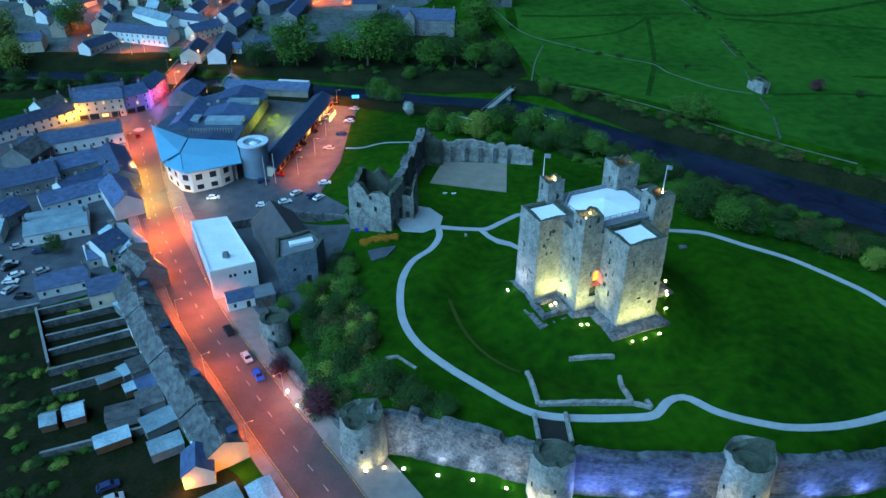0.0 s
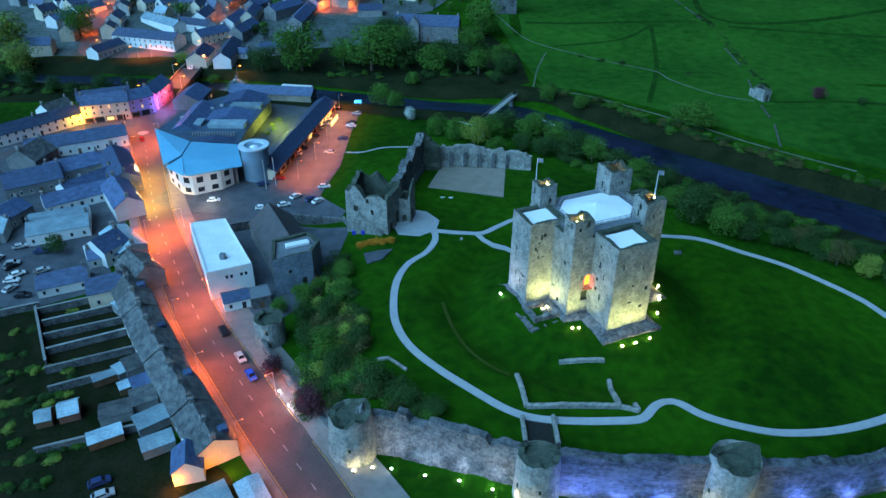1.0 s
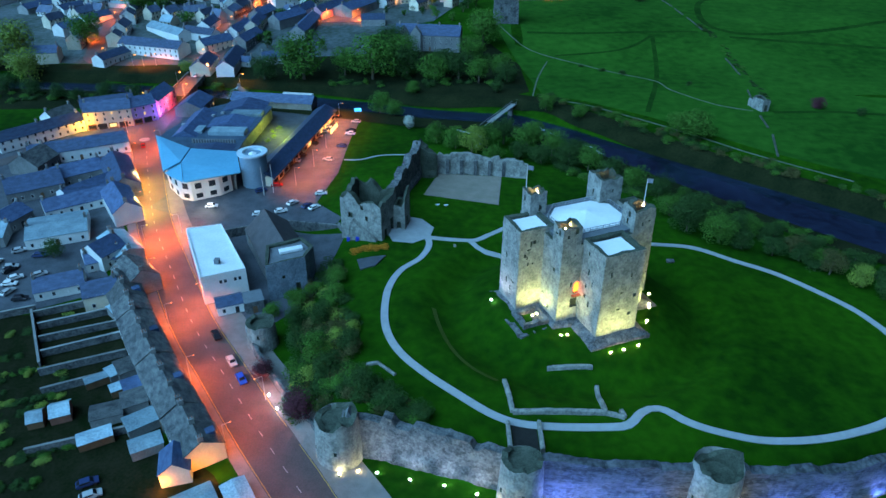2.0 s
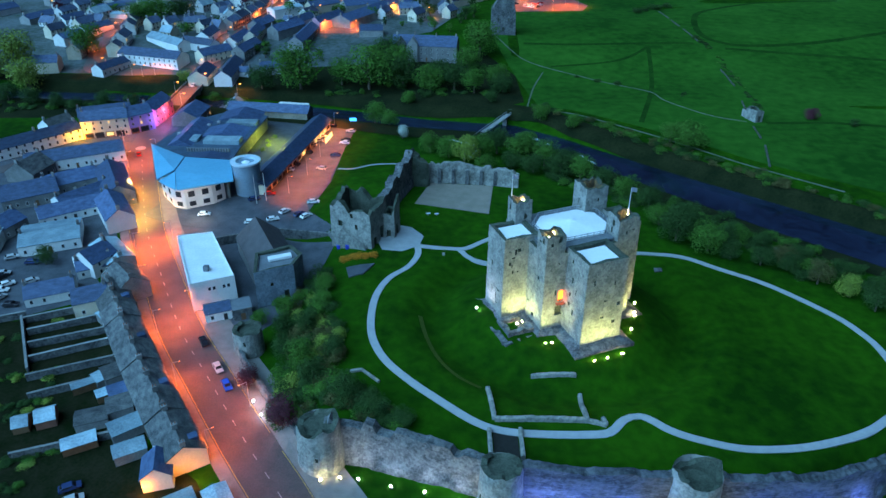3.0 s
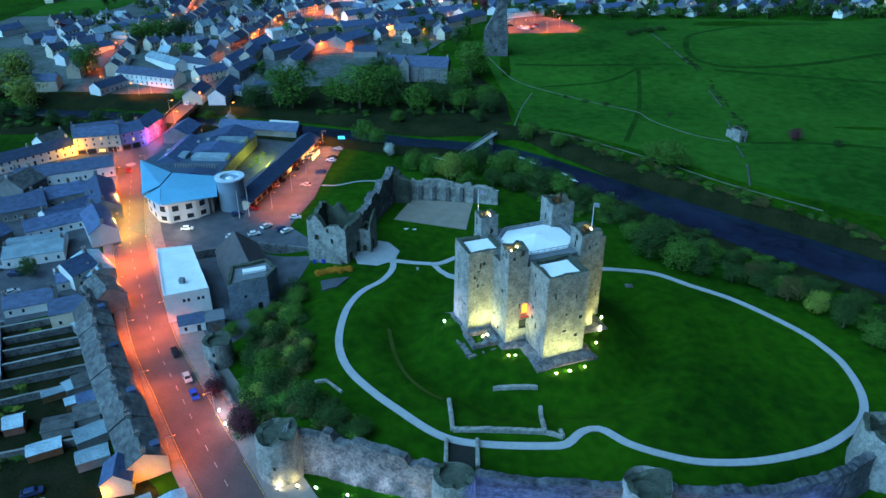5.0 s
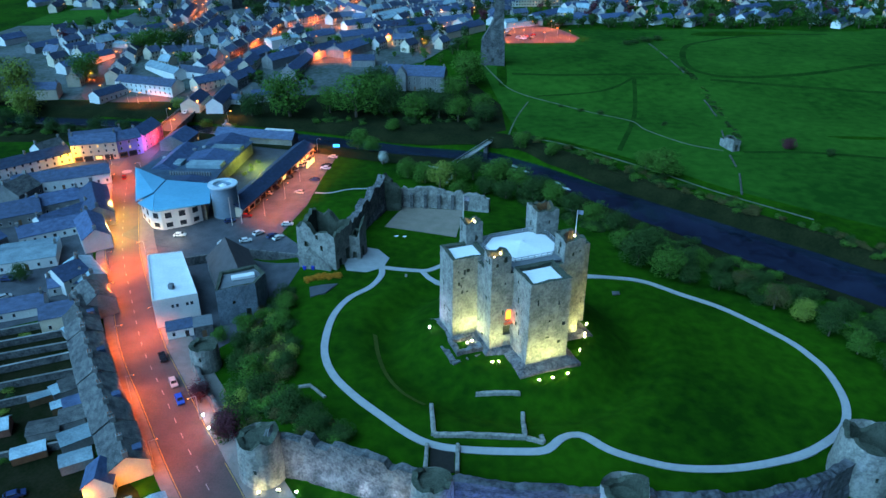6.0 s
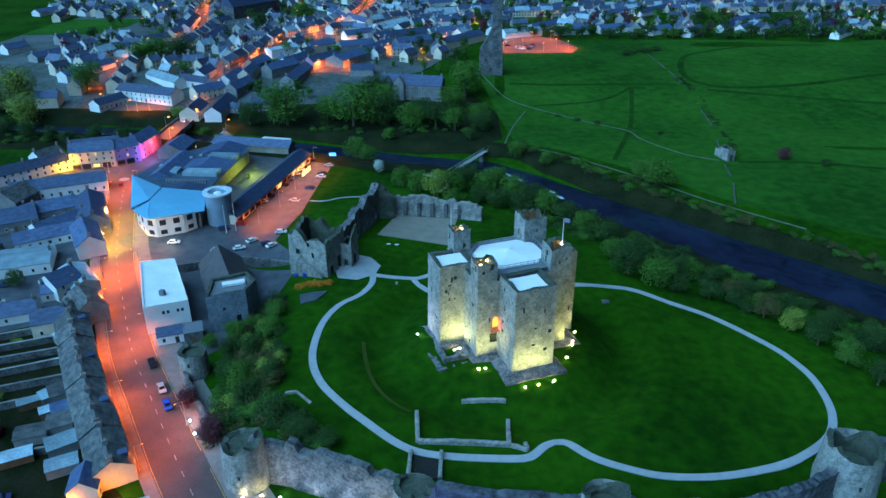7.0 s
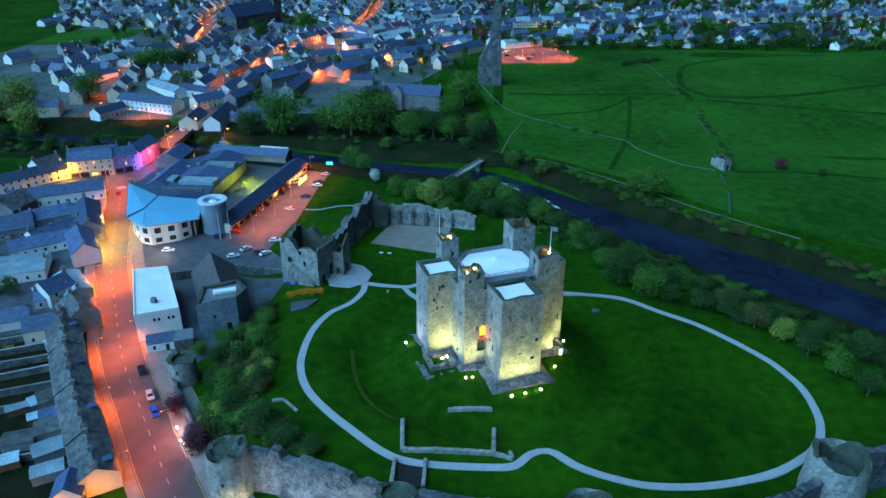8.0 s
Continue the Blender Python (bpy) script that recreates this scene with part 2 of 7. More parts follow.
def ribbon(name, pts, width, material, label, category, up=0.12, step=2.0, across=4, shift=0.0, inner=None, kind="structure", flat=None, parent=None, closed_edge=True):
    """A strip of ground cover along a line, lying on the land."""
    line = smooth([Vector((*p, 0)) for p in pts], step)
    bm, rows = bmesh.new(), []
    for i, p in enumerate(line):
        d = (line[min(i + 1, len(line) - 1)] - line[max(i - 1, 0)]).normalized()
        s = Vector((d.y, -d.x, 0))
        w = width[0] + (width[1] - width[0]) * i / (len(line) - 1) if isinstance(width, tuple) else width
        row = []
        for k in range(across + 1):
            q = p + s * (inner + w * k / across if inner is not None else shift + w * (k / across - 0.5))
            row.append(bm.verts.new((q.x, q.y, (height(q.x, q.y) if flat is None else flat) + up)))
        if closed_edge:
            for k, e in ((0, 0), (-1, len(row))):
                c = row[k].co
                row.insert(e if e == 0 else len(row), bm.verts.new((c.x, c.y, c.z - 0.3)))
        rows.append(row)
    for a, b in zip(rows, rows[1:]):
        for k in range(len(a) - 1):
            bm.faces.new((a[k], a[k + 1], b[k + 1], b[k]))
    bmesh.ops.recalc_face_normals(bm, faces=bm.faces)
    ob = part(name, bm, material, parent)
    return tagged(ob, label, category, kind=kind)


def sheet(name, pts, material, label, category, up=0.1, cell=4.0, kind="structure"):
    """A patch of ground cover inside an outline, lying on the land."""
    bm = bmesh.new()
    bm.faces.new([bm.verts.new((x, y, 0)) for x, y in pts])
    for ax in (0, 1):
        lo, hi = min(p[ax] for p in pts), max(p[ax] for p in pts)
        v = lo + cell
        while v < hi:
            co, no = ((v, 0, 0), (1, 0, 0)) if ax == 0 else ((0, v, 0), (0, 1, 0))
            bmesh.ops.bisect_plane(bm, geom=list(bm.verts) + list(bm.edges) + list(bm.faces), plane_co=co, plane_no=no)
            v += cell
    bmesh.ops.triangulate(bm, faces=bm.faces)
    ext = bmesh.ops.extrude_face_region(bm, geom=list(bm.faces))
    low = {v for v in bm.verts} - {v for v in ext["geom"] if isinstance(v, bmesh.types.BMVert)}
    for v in bm.verts:
        v.co.z = height(v.co.x, v.co.y) + (up if v not in low else -0.25)
    bmesh.ops.recalc_face_normals(bm, faces=bm.faces)
    return tagged(part(name, bm, material), label, category, kind=kind)


ribbon("water", RIVER, 36, WATER, "dark slow river with faint ripples", "river", step=6, across=2, flat=-6.0, up=0, closed_edge=False)

# ---- streets, paths and yards ----
STREET = [(-2, 62), (-18, 86), (-33.5, 106.5), (-47.5, 126), (-61, 145), (-76, 171), (-90.5, 197), (-104.5, 228), (-117, 258), (-123, 280), (-126.5, 310), (-129, 345), (-128.5, 372), (-125.5, 400), (-124.5, 440), (-118, 490)]
ribbon("road", STREET[:11], 11.6, TARMAC, "two-lane tarmac street lit orange by street lamps", "road", up=0.1)
ribbon("pavement_west", STREET[:9], 2.6, FOOTWAY, "pale concrete footway along the terrace", "pavement", up=0.22, shift=-6.9)
ribbon("pavement_east", STREET[:8], (9.5, 4.0), FOOTWAY, "broad pale footway beside the castle bank", "pavement", up=0.2, inner=5.6)
HIGH_STREET = [(-129, 357)] + STREET[12:] + [(-117.8, 537), (-96, 580), (-88, 630), (-84.5, 690), (-92, 790), (-100, 900)]
ribbon("road_over_bridge", HIGH_STREET, 8.5, TARMAC, "narrow street climbing from the bridge", "road", up=0.25)
HILL_STREET = [(-128, 384), (-160, 374), (-190, 376), (-198, 394), (-201, 420), (-207, 452), (-196, 500), (-201, 571), (-217, 620), (-236, 680), (-252, 800)]
ribbon("road_west_bank", HILL_STREET, 8.5, TARMAC, "far street winding up through the town", "road", up=0.2)
sheet("car_park", [(-56, 301), (-36, 303), (-37.5, 272), (-37, 236), (-41, 214), (-30, 199), (-31, 196), (-50, 196), (-84, 203), (-97, 209), (-94, 220), (-72, 205), (-60, 226)], PAVED, "grey paved car park", "car park", up=0.12)
LOOP = [(-2.6, 187.3), (-1.0, 179.5), (-3.2, 171.3), (-8.1, 164.4), (-10.6, 154.8), (-10.6, 143.5), (-9.1, 135.0), (-5.4, 127.3), (0.7, 120.2), (7.5, 114.0), (15.1, 107.9), (21.0, 105.4), (29.2, 104.9), (38.5, 105.4), (43.6, 106.4), (47.1, 110.2), (50.9, 111.6), (56.5, 107.9), (63.4, 105.3), (71.4, 103.9), (83.3, 105.4), (96.3, 110.0), (105.0, 115.4), (111.6, 121.7), (115.3, 130.3), (116.0, 140.7), (114.4, 147.6), (110.2, 155.8), (98.4, 168.5), (87.4, 175.3), (76.0, 181.7), (60.1, 181.6), (45.8, 184.2), (33.8, 188.2), (24.4, 191.2), (18.1, 186.4), (12.8, 181.9), (7.7, 182.3), (-1.5, 184.0), (-5.8, 186.5)]
ribbon("path", LOOP, 1.9, GRAVEL, "pale gravel path looping round the keep", "path", up=0.17, step=1.5)
ribbon("path_spur", [(10.5, 182.4), (13.2, 178.3), (15.7, 177.1), (21.5, 176.0), (25.0, 166.0)], 1.7, GRAVEL, "pale gravel path to the keep", "path", up=0.1, step=1.5)
sheet("paved_court", [(-13.8, 186), (-12, 181.3), (-5.9, 180.5), (-1, 184), (0, 190), (-4, 195.5), (-11.6, 198)], GRAVEL, "pale gravel court inside the gate", "path", up=0.13)
sheet("gravel_yard", [(-4.4, 212.9), (20.5, 206), (22.5, 229.8), (0, 232)], SAND, "rectangular bare gravel floor of a lost hall", "ground", up=0.12)
DUSTY = mat("worn_earth_path", (0.12, 0.14, 0.1), (0.04, 0.075, 0.03), 0.4, 0.95, 0.03, 8)
ribbon("field_path", [(27.9, 436), (45, 394), (75.4, 371), (102.6, 351), (108.3, 335), (123, 315), (137.6, 306.4)], 0.75, DUSTY, "thin worn path across the meadow", "path", up=0.2)
ribbon("river_path", [(32, 320), (44.5, 318.5), (60.4, 315), (82.1, 298.5), (103.8, 279.5), (122, 261), (150, 236)], 0.8, DUSTY, "thin path along the far river bank", "path", up=0.2)
ribbon("field_spur", [(52.8, 377), (46.3, 354), (40.5, 320)], 0.7, DUSTY, "thin worn path to the footbridge", "path", up=0.2)
BACK_STREET = [(-96, 580), (-60, 598), (-20, 640), (40, 668), (130, 690), (260, 715), (420, 745)]
ribbon("road_far", BACK_STREET, 7.5, TARMAC, "far street running off behind the houses", "road", up=0.2, step=5)
ribbon("bank_path", [(60, 240), (82, 222), (97, 206), (112, 189.5), (123, 174.5), (137, 158)], 1.1, DUSTY, "thin path along the near river bank", "path", up=0.2)
sheet("paddock", [(-332, 540), (-275, 548), (-266, 590), (-270, 622), (-335, 612)], FIELD, "small green paddock among the houses", "field", up=0.3, cell=9)
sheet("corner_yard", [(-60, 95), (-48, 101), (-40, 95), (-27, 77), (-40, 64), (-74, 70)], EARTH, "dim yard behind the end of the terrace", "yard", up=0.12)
ribbon("park_path", [(-36.6, 248.5), (-30, 247), (-22, 252), (-8, 253)], 1.0, GRAVEL, "thin gravel path over the lawn", "path", up=0.12)
ribbon("park_path_river", [(-36, 303), (-10, 296), (5, 284), (16, 276), (14, 262)], 1.6, GRAVEL, "curving path by the river", "path", up=0.12)
sheet("town_ground_south", [(-64, 150), (-43, 141), (-31, 158), (-27, 188), (-50, 196), (-84, 203), (-93, 200)], PAVED, "dim paved yards round the white house", "yard", up=0.05)
sheet("town_ground_centre", [(-117, 262), (-96, 222), (-70, 203), (-58, 225), (-50, 300), (-95, 312), (-122, 305)], PAVED, "paved ground round the shopping block", "paving", up=0.05)
sheet("meadow", [(28, 425), (40, 360), (46, 326), (64, 318), (87, 301), (108, 283), (127, 264), (168, 232), (300, 150), (700, 300), (700, 600), (300, 566), (60, 548), (30, 500)], FIELD, "wide rough green meadow with old ridges", "meadow", up=0.08, cell=7)
sheet("town_ground_far", [(-260, 372), (-135, 371), (-45, 385), (-40, 420), (-10, 440), (15, 520), (0, 700), (-330, 700), (-330, 400)], mat("dim_town_yards", (0.1, 0.12, 0.13), (0.028, 0.045, 0.032), 0.07, 0.9, 0.02, 6), "dim yards and gardens between the far houses", "yard", up=0.1, cell=12)
sheet("yards_south", [(-150, 150), (-106, 149), (-88, 160), (-97, 173), (-103, 171), (-150, 188)], PAVED, "cluttered grey yard behind the houses", "yard", up=0.09)
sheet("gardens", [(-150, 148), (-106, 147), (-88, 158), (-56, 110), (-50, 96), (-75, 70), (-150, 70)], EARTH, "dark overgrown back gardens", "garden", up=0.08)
sheet("yards", [(-200, 200), (-100, 170), (-96, 188), (-112, 218), (-128, 262), (-150, 262), (-200, 240)], PAVED, "dim paved back yards between the roofs", "yard", up=0.06)

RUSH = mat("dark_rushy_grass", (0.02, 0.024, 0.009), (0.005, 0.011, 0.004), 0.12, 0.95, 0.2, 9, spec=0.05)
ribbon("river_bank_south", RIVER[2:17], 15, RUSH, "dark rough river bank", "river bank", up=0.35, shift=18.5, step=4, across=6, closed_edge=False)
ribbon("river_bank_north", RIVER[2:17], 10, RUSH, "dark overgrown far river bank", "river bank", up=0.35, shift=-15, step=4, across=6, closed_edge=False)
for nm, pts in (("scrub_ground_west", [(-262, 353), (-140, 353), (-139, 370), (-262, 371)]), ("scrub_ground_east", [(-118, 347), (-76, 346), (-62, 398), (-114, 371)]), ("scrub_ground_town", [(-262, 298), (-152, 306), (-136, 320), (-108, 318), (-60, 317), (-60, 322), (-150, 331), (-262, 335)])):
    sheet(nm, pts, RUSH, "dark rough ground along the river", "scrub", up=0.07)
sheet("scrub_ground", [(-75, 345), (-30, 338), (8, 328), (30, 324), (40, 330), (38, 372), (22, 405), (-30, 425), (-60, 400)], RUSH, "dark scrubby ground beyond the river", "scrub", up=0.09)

# ---- keep ----
KEEP = pose(37.2, 150.9, 0, 0, 0, 23.8)


def rough(bm, amount, scale=0.5, keep_below=None):
    """Worn, uneven masonry."""
    for v in bm.verts:
        v.co += noise.noise_vector(v.co * scale) * amount
    return bm


def masonry(plan, z0, z1, cell=1.1, openings=(), taper=0.0, ragged=0.25, thick=1.1, well=1.2, seed=0, tops=None):
    """Walls of a tower over a plan (anticlockwise), gridded and worn, with real recesses where openings (side, along, z, wide, high) lie,
    an uneven parapet and a sunk roof well inside it."""
    bm = bmesh.new()
    n = len(plan)
    cx, cy = sum(p[0] for p in plan) / n, sum(p[1] for p in plan) / n
    rim = []

    def top_at(x, y):
        z = z1 + ragged * (noise.noise(Vector((x * 0.55 + seed, y * 0.55, 3.1))) + 0.5 * noise.noise(Vector((x * 1.7, y * 1.7, seed))))
        return z + (tops(x, y) if tops else 0)

    for s in range(n):
        a, b = Vector((*plan[s], 0)), Vector((*plan[(s + 1) % n], 0))
        L = (b - a).length
        d = (b - a) / L
        nrm = Vector((d.y, -d.x, 0))
        mine = [o for o in openings if o[0] == s]
        us = sorted({round(L * i / max(1, round(L / cell)), 3) for i in range(max(1, round(L / cell)) + 1)} | {round(o[1] - o[3] / 2, 3) for o in mine} | {round(o[1] + o[3] / 2, 3) for o in mine})
        k = max(1, round((z1 - z0) / cell))
        zs = sorted({round(z0 + (z1 - z0) * i / k, 3) for i in range(k + 1)} | {round(o[2], 3) for o in mine} | {round(o[2] + o[4], 3) for o in mine})
        grid = []
        for z in zs:
            row = []
            for u in us:
                p = a + d * u
                f = taper * (z1 - z)
                q = Vector((p.x + (p.x - cx) * f, p.y + (p.y - cy) * f, z))
                if z == zs[-1]:
                    q.z = top_at(q.x, q.y)
                row.append(bm.verts.new(q))
            grid.append(row)
        for j in range(len(zs) - 1):
            for i in range(len(us) - 1):
                um, zm = (us[i] + us[i + 1]) / 2, (zs[j] + zs[j + 1]) / 2
                quad = (grid[j][i], grid[j][i + 1], grid[j + 1][i + 1], grid[j + 1][i])
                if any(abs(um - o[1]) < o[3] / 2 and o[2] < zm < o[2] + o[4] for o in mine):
                    # Recess faces go to slot 1, darker rubble with the shade painted in.
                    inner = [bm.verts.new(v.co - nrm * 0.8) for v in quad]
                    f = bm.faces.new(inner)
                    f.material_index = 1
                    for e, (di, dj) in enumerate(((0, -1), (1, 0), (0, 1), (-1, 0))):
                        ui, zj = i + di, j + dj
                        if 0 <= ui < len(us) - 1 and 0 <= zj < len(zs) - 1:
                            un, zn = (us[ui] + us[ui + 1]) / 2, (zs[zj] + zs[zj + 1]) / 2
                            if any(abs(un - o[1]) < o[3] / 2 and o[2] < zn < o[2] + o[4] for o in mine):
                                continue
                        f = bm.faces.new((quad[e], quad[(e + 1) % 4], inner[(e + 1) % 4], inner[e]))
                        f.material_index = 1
                else:
                    bm.faces.new(quad)
        rim += grid[-1][:-1] if s < n else []
    # parapet top and the well inside
    inner_top, inner_low = [], []
    for v in rim:
        c = Vector((cx - v.co.x, cy - v.co.y, 0))
        k = min(0.9, thick * 1.2 / max(c.length, 0.1))
        p = v.co + c * k
        inner_top.append(bm.verts.new((p.x, p.y, v.co.z - 0.1)))
        inner_low.append(bm.verts.new((p.x, p.y, z1 - well)))
    m = len(rim)
    # Rim and inner parapet faces use the same darker rubble.
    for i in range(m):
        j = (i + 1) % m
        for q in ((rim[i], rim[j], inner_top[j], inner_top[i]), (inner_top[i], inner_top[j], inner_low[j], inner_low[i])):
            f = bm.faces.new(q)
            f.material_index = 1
    f = bm.faces.new(inner_low)
    f.material_index = 2
    bmesh.ops.remove_doubles(bm, verts=bm.verts, dist=0.02)
    bmesh.ops.recalc_face_normals(bm, faces=bm.faces)
    rough(bm, 0.12, 0.9)
    return bm


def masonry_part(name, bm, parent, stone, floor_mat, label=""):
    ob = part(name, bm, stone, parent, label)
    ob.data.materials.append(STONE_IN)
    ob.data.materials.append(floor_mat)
    return ob


def rect(u0, v0, u1, v1):
    return [(u0, v0), (u1, v0), (u1, v1), (u0, v1)]


def skirt(u0, v0, u1, v1, z, low, out, top_out=0.1):
    """A battered plinth round a rectangle."""
    bm = bmesh.new()
    rings = []
    for o, zz in ((out, low), (out * 0.9, z - 1.0), (top_out, z)):
        rings.append([bm.verts.new(p) for p in ((u0 - o, v0 - o, zz), (u1 + o, v0 - o, zz), (u1 + o, v1 + o, zz), (u0 - o, v1 + o, zz))])
    for a, b in zip(rings, rings[1:]):
        for i in range(4):
            bm.faces.new((a[i], a[(i + 1) % 4], b[(i + 1) % 4], b[i]))
    bm.faces.new(rings[-1])
    bmesh.ops.subdivide_edges(bm, edges=bm.edges, cuts=4, use_grid_fill=True)
    return rough(bm, 0.3, 0.6)


def build_keep():
    keep = thing("keep", "floodlit grey limestone castle keep with square towers", "castle keep", KEEP)
    rnd = random.Random(5)

    def slits(sides, lengths, n, lo=8, hi=26):
        out = []
        for s, L in zip(sides, lengths):
            for _ in range(n):
                out.append((s, round(rnd.uniform(1.2, L - 1.2), 2), round(rnd.uniform(lo, hi), 2), rnd.choice((0.3, 0.4, 0.55, 0.8)), rnd.choice((0.35, 0.5, 0.9, 1.5))))
        return out

    spots = (("core", rect(-11, -10.5, 13.4, 10), 27.3, [(0, 4.6, 10.2, 2.2, 2.6), (0, 5.0, 14.2, 1.7, 3.0)] + slits((0, 3), (21, 20), 8, 8, 25), 0.0),
             ("tower", rect(-17.4, -2.2, -8.2, 6.6), 28.6, slits((0, 3), (6.0, 8.8), 8), 0.002),
             ("tower", rect(-5.2, -19.2, 5.2, -10.0), 28.6, slits((0, 3, 1), (10.4, 8.8, 8.8), 6), 0.002),
             ("tower", rect(13.2, -5, 18.4, 4.2), 28.4, slits((0, 1), (6.2, 9), 4), 0.002))
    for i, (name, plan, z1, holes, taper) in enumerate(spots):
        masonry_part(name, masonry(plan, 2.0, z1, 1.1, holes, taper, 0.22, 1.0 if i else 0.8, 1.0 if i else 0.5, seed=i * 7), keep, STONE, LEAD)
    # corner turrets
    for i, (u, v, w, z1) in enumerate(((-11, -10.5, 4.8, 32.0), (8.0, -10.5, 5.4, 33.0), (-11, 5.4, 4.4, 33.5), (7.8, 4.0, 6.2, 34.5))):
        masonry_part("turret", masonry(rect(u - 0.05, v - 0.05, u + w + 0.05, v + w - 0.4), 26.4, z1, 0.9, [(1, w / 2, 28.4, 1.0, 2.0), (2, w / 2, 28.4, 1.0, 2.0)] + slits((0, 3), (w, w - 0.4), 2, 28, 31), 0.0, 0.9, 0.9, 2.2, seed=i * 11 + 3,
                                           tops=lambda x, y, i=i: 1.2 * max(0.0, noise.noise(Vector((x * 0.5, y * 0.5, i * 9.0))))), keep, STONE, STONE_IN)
    # roofs: white membranes
    for u0, v0, u1, v1 in ((-16.0, -0.9, -9.4, 5.2), (-3.9, -17.7, 3.7, -11.6), (14.2, -3.6, 17.2, 2.8)):
        part("roof_panel", soft_edges(boxes((u0, v0, 27.7, u1, v1, 27.95)), 0.06), MEMBRANE, keep, "white membrane flat roof")
    bm = bmesh.new()
    base = [(-8.4, -2.5), (-4.6, -6.8), (5.2, -6.8), (8.8, -3.0), (8.8, 3.2), (5.4, 6.4), (-5.0, 6.4), (-8.4, 2.8)]
    rings = []
    for k, z in ((1.0, 28.0), (0.98, 28.35), (0.6, 28.75), (0.15, 29.35), (0.04, 29.7)):
        rings.append([bm.verts.new((x * k + 1.4, y * k, z)) for x, y in base])
    for a, b in zip(rings, rings[1:]):
        for i in range(8):
            bm.faces.new((a[i], a[(i + 1) % 8], b[(i + 1) % 8], b[i]))
    bm.faces.new(rings[-1])
    part("roof_canopy", bm, MEMBRANE, keep, "white peaked membrane canopy")
    # steel walkway with rails round the canopy
    part("walkway", boxes((-9.6, -9.2, 27.4, 12.0, 8.8, 27.9)), LEAD, keep)
    for (ax, ay), (bx, by) in zip(base, base[1:] + base[:1]):
        a, b = Vector((ax * 1.06 + 1.4, ay * 1.06, 28.1)), Vector((bx * 1.06 + 1.4, by * 1.06, 28.1))
        L = (b - a).length
        bm = boxes((0, -0.05, 1.0, L, 0.05, 1.12), (0, -0.04, 0.5, L, 0.04, 0.56))
        k = max(2, int(L / 1.6))
        for i in range(k + 1):
            boxes((L * i / k - 0.05, -0.06, 0, L * i / k + 0.05, 0.06, 1.1), bm=bm)
        part("railing", bm, STEEL, keep, "", Matrix.Translation(a) @ Matrix.Rotation(math.atan2(b.y - a.y, b.x - a.x), 4, "Z"))
    # plinths and low outer walls
    for u0, v0, u1, v1, z, out in ((-5.2, -19.2, 5.2, -12, 7.0, 3.2), (-11, -10.5, -5, -4, 7.0, 2.6), (-17.6, -2.2, -11, 6.6, 7.0, 2.4), (6, -10, 15, 6, 6.6, 2.6)):
        part("plinth", skirt(u0, v0, u1, v1, z, 2.0, out), STONE_DARK, keep, "low battered stone plinth")
    for b in ((-21, -12, 3.5, -13.5, -11, 6.3), (-21.4, -11.2, 3.5, -20, -4.5, 6.5), (-20, -5.5, 3.5, -17.5, -4.2, 6.0)):
        bm = boxes(b)
        bmesh.ops.subdivide_edges(bm, edges=bm.edges, cuts=5, use_grid_fill=True)
        part("low_wall", rough(bm, 0.3, 0.7), STONE_DARK, keep)
    part("forebuilding", masonry(rect(-19.2, -9.8, -12.4, -3.4), 3.5, 7.6, 0.9, (), 0.0, 0.5, 1.1, 1.1), STONE_DARK, keep, "small ruined fore-building lit from within")
    # doorway lit red inside and timber stair
    part("door", boxes((-6.85, -10.05, 14.25, -5.15, -9.95, 17.15)), mat("red_lit_doorway", (0.6, 0.2, 0.05), None, 1, 0.6, 0, glow=(1.0, 0.11, 0.01), power=2.0), keep, "doorway glowing red-orange from inside")
    for u in (-7.0, -5.55):
        part("arch_stone", soft_edges(boxes((u, -10.5, 16.75, u + 0.55, -10.0, 17.25)), 0.2), STONE, keep)
    part("landing", soft_edges(boxes((-7.6, -11.6, 13.75, -4.9, -10.65, 13.95)), 0.04), WOOD, keep, "short dark timber landing")
    # flags
    for u, v, z in ((-10.4, 9.0, 33.5), (12.6, -7.0, 33.0)):
        pole = part("flagpole", cyl(0.13, 0.08, 0, 7.2, 8), FRAME, keep, "white flagpole", pose(u, v, z - 1))
        bm = bmesh.new()
        g = [[bm.verts.new((0.1 + 0.3 * i, 0.18 * math.sin(i * 1.1), 7.1 - 0.28 * j - 0.05 * i)) for j in range(5)] for i in range(6)]
        for a, b in zip(g, g[1:]):
            for j in range(4):
                bm.faces.new((a[j], a[j + 1], b[j + 1], b[j]))
        bmesh.ops.solidify(bm, geom=list(bm.faces), thickness=0.03)
        part("flag", bm, mat("pale_flag_cloth", (0.6, 0.62, 0.7), (0.35, 0.4, 0.55), 1.5, 0.8, 0), pole, "pale flag")
    return keep


build_keep()


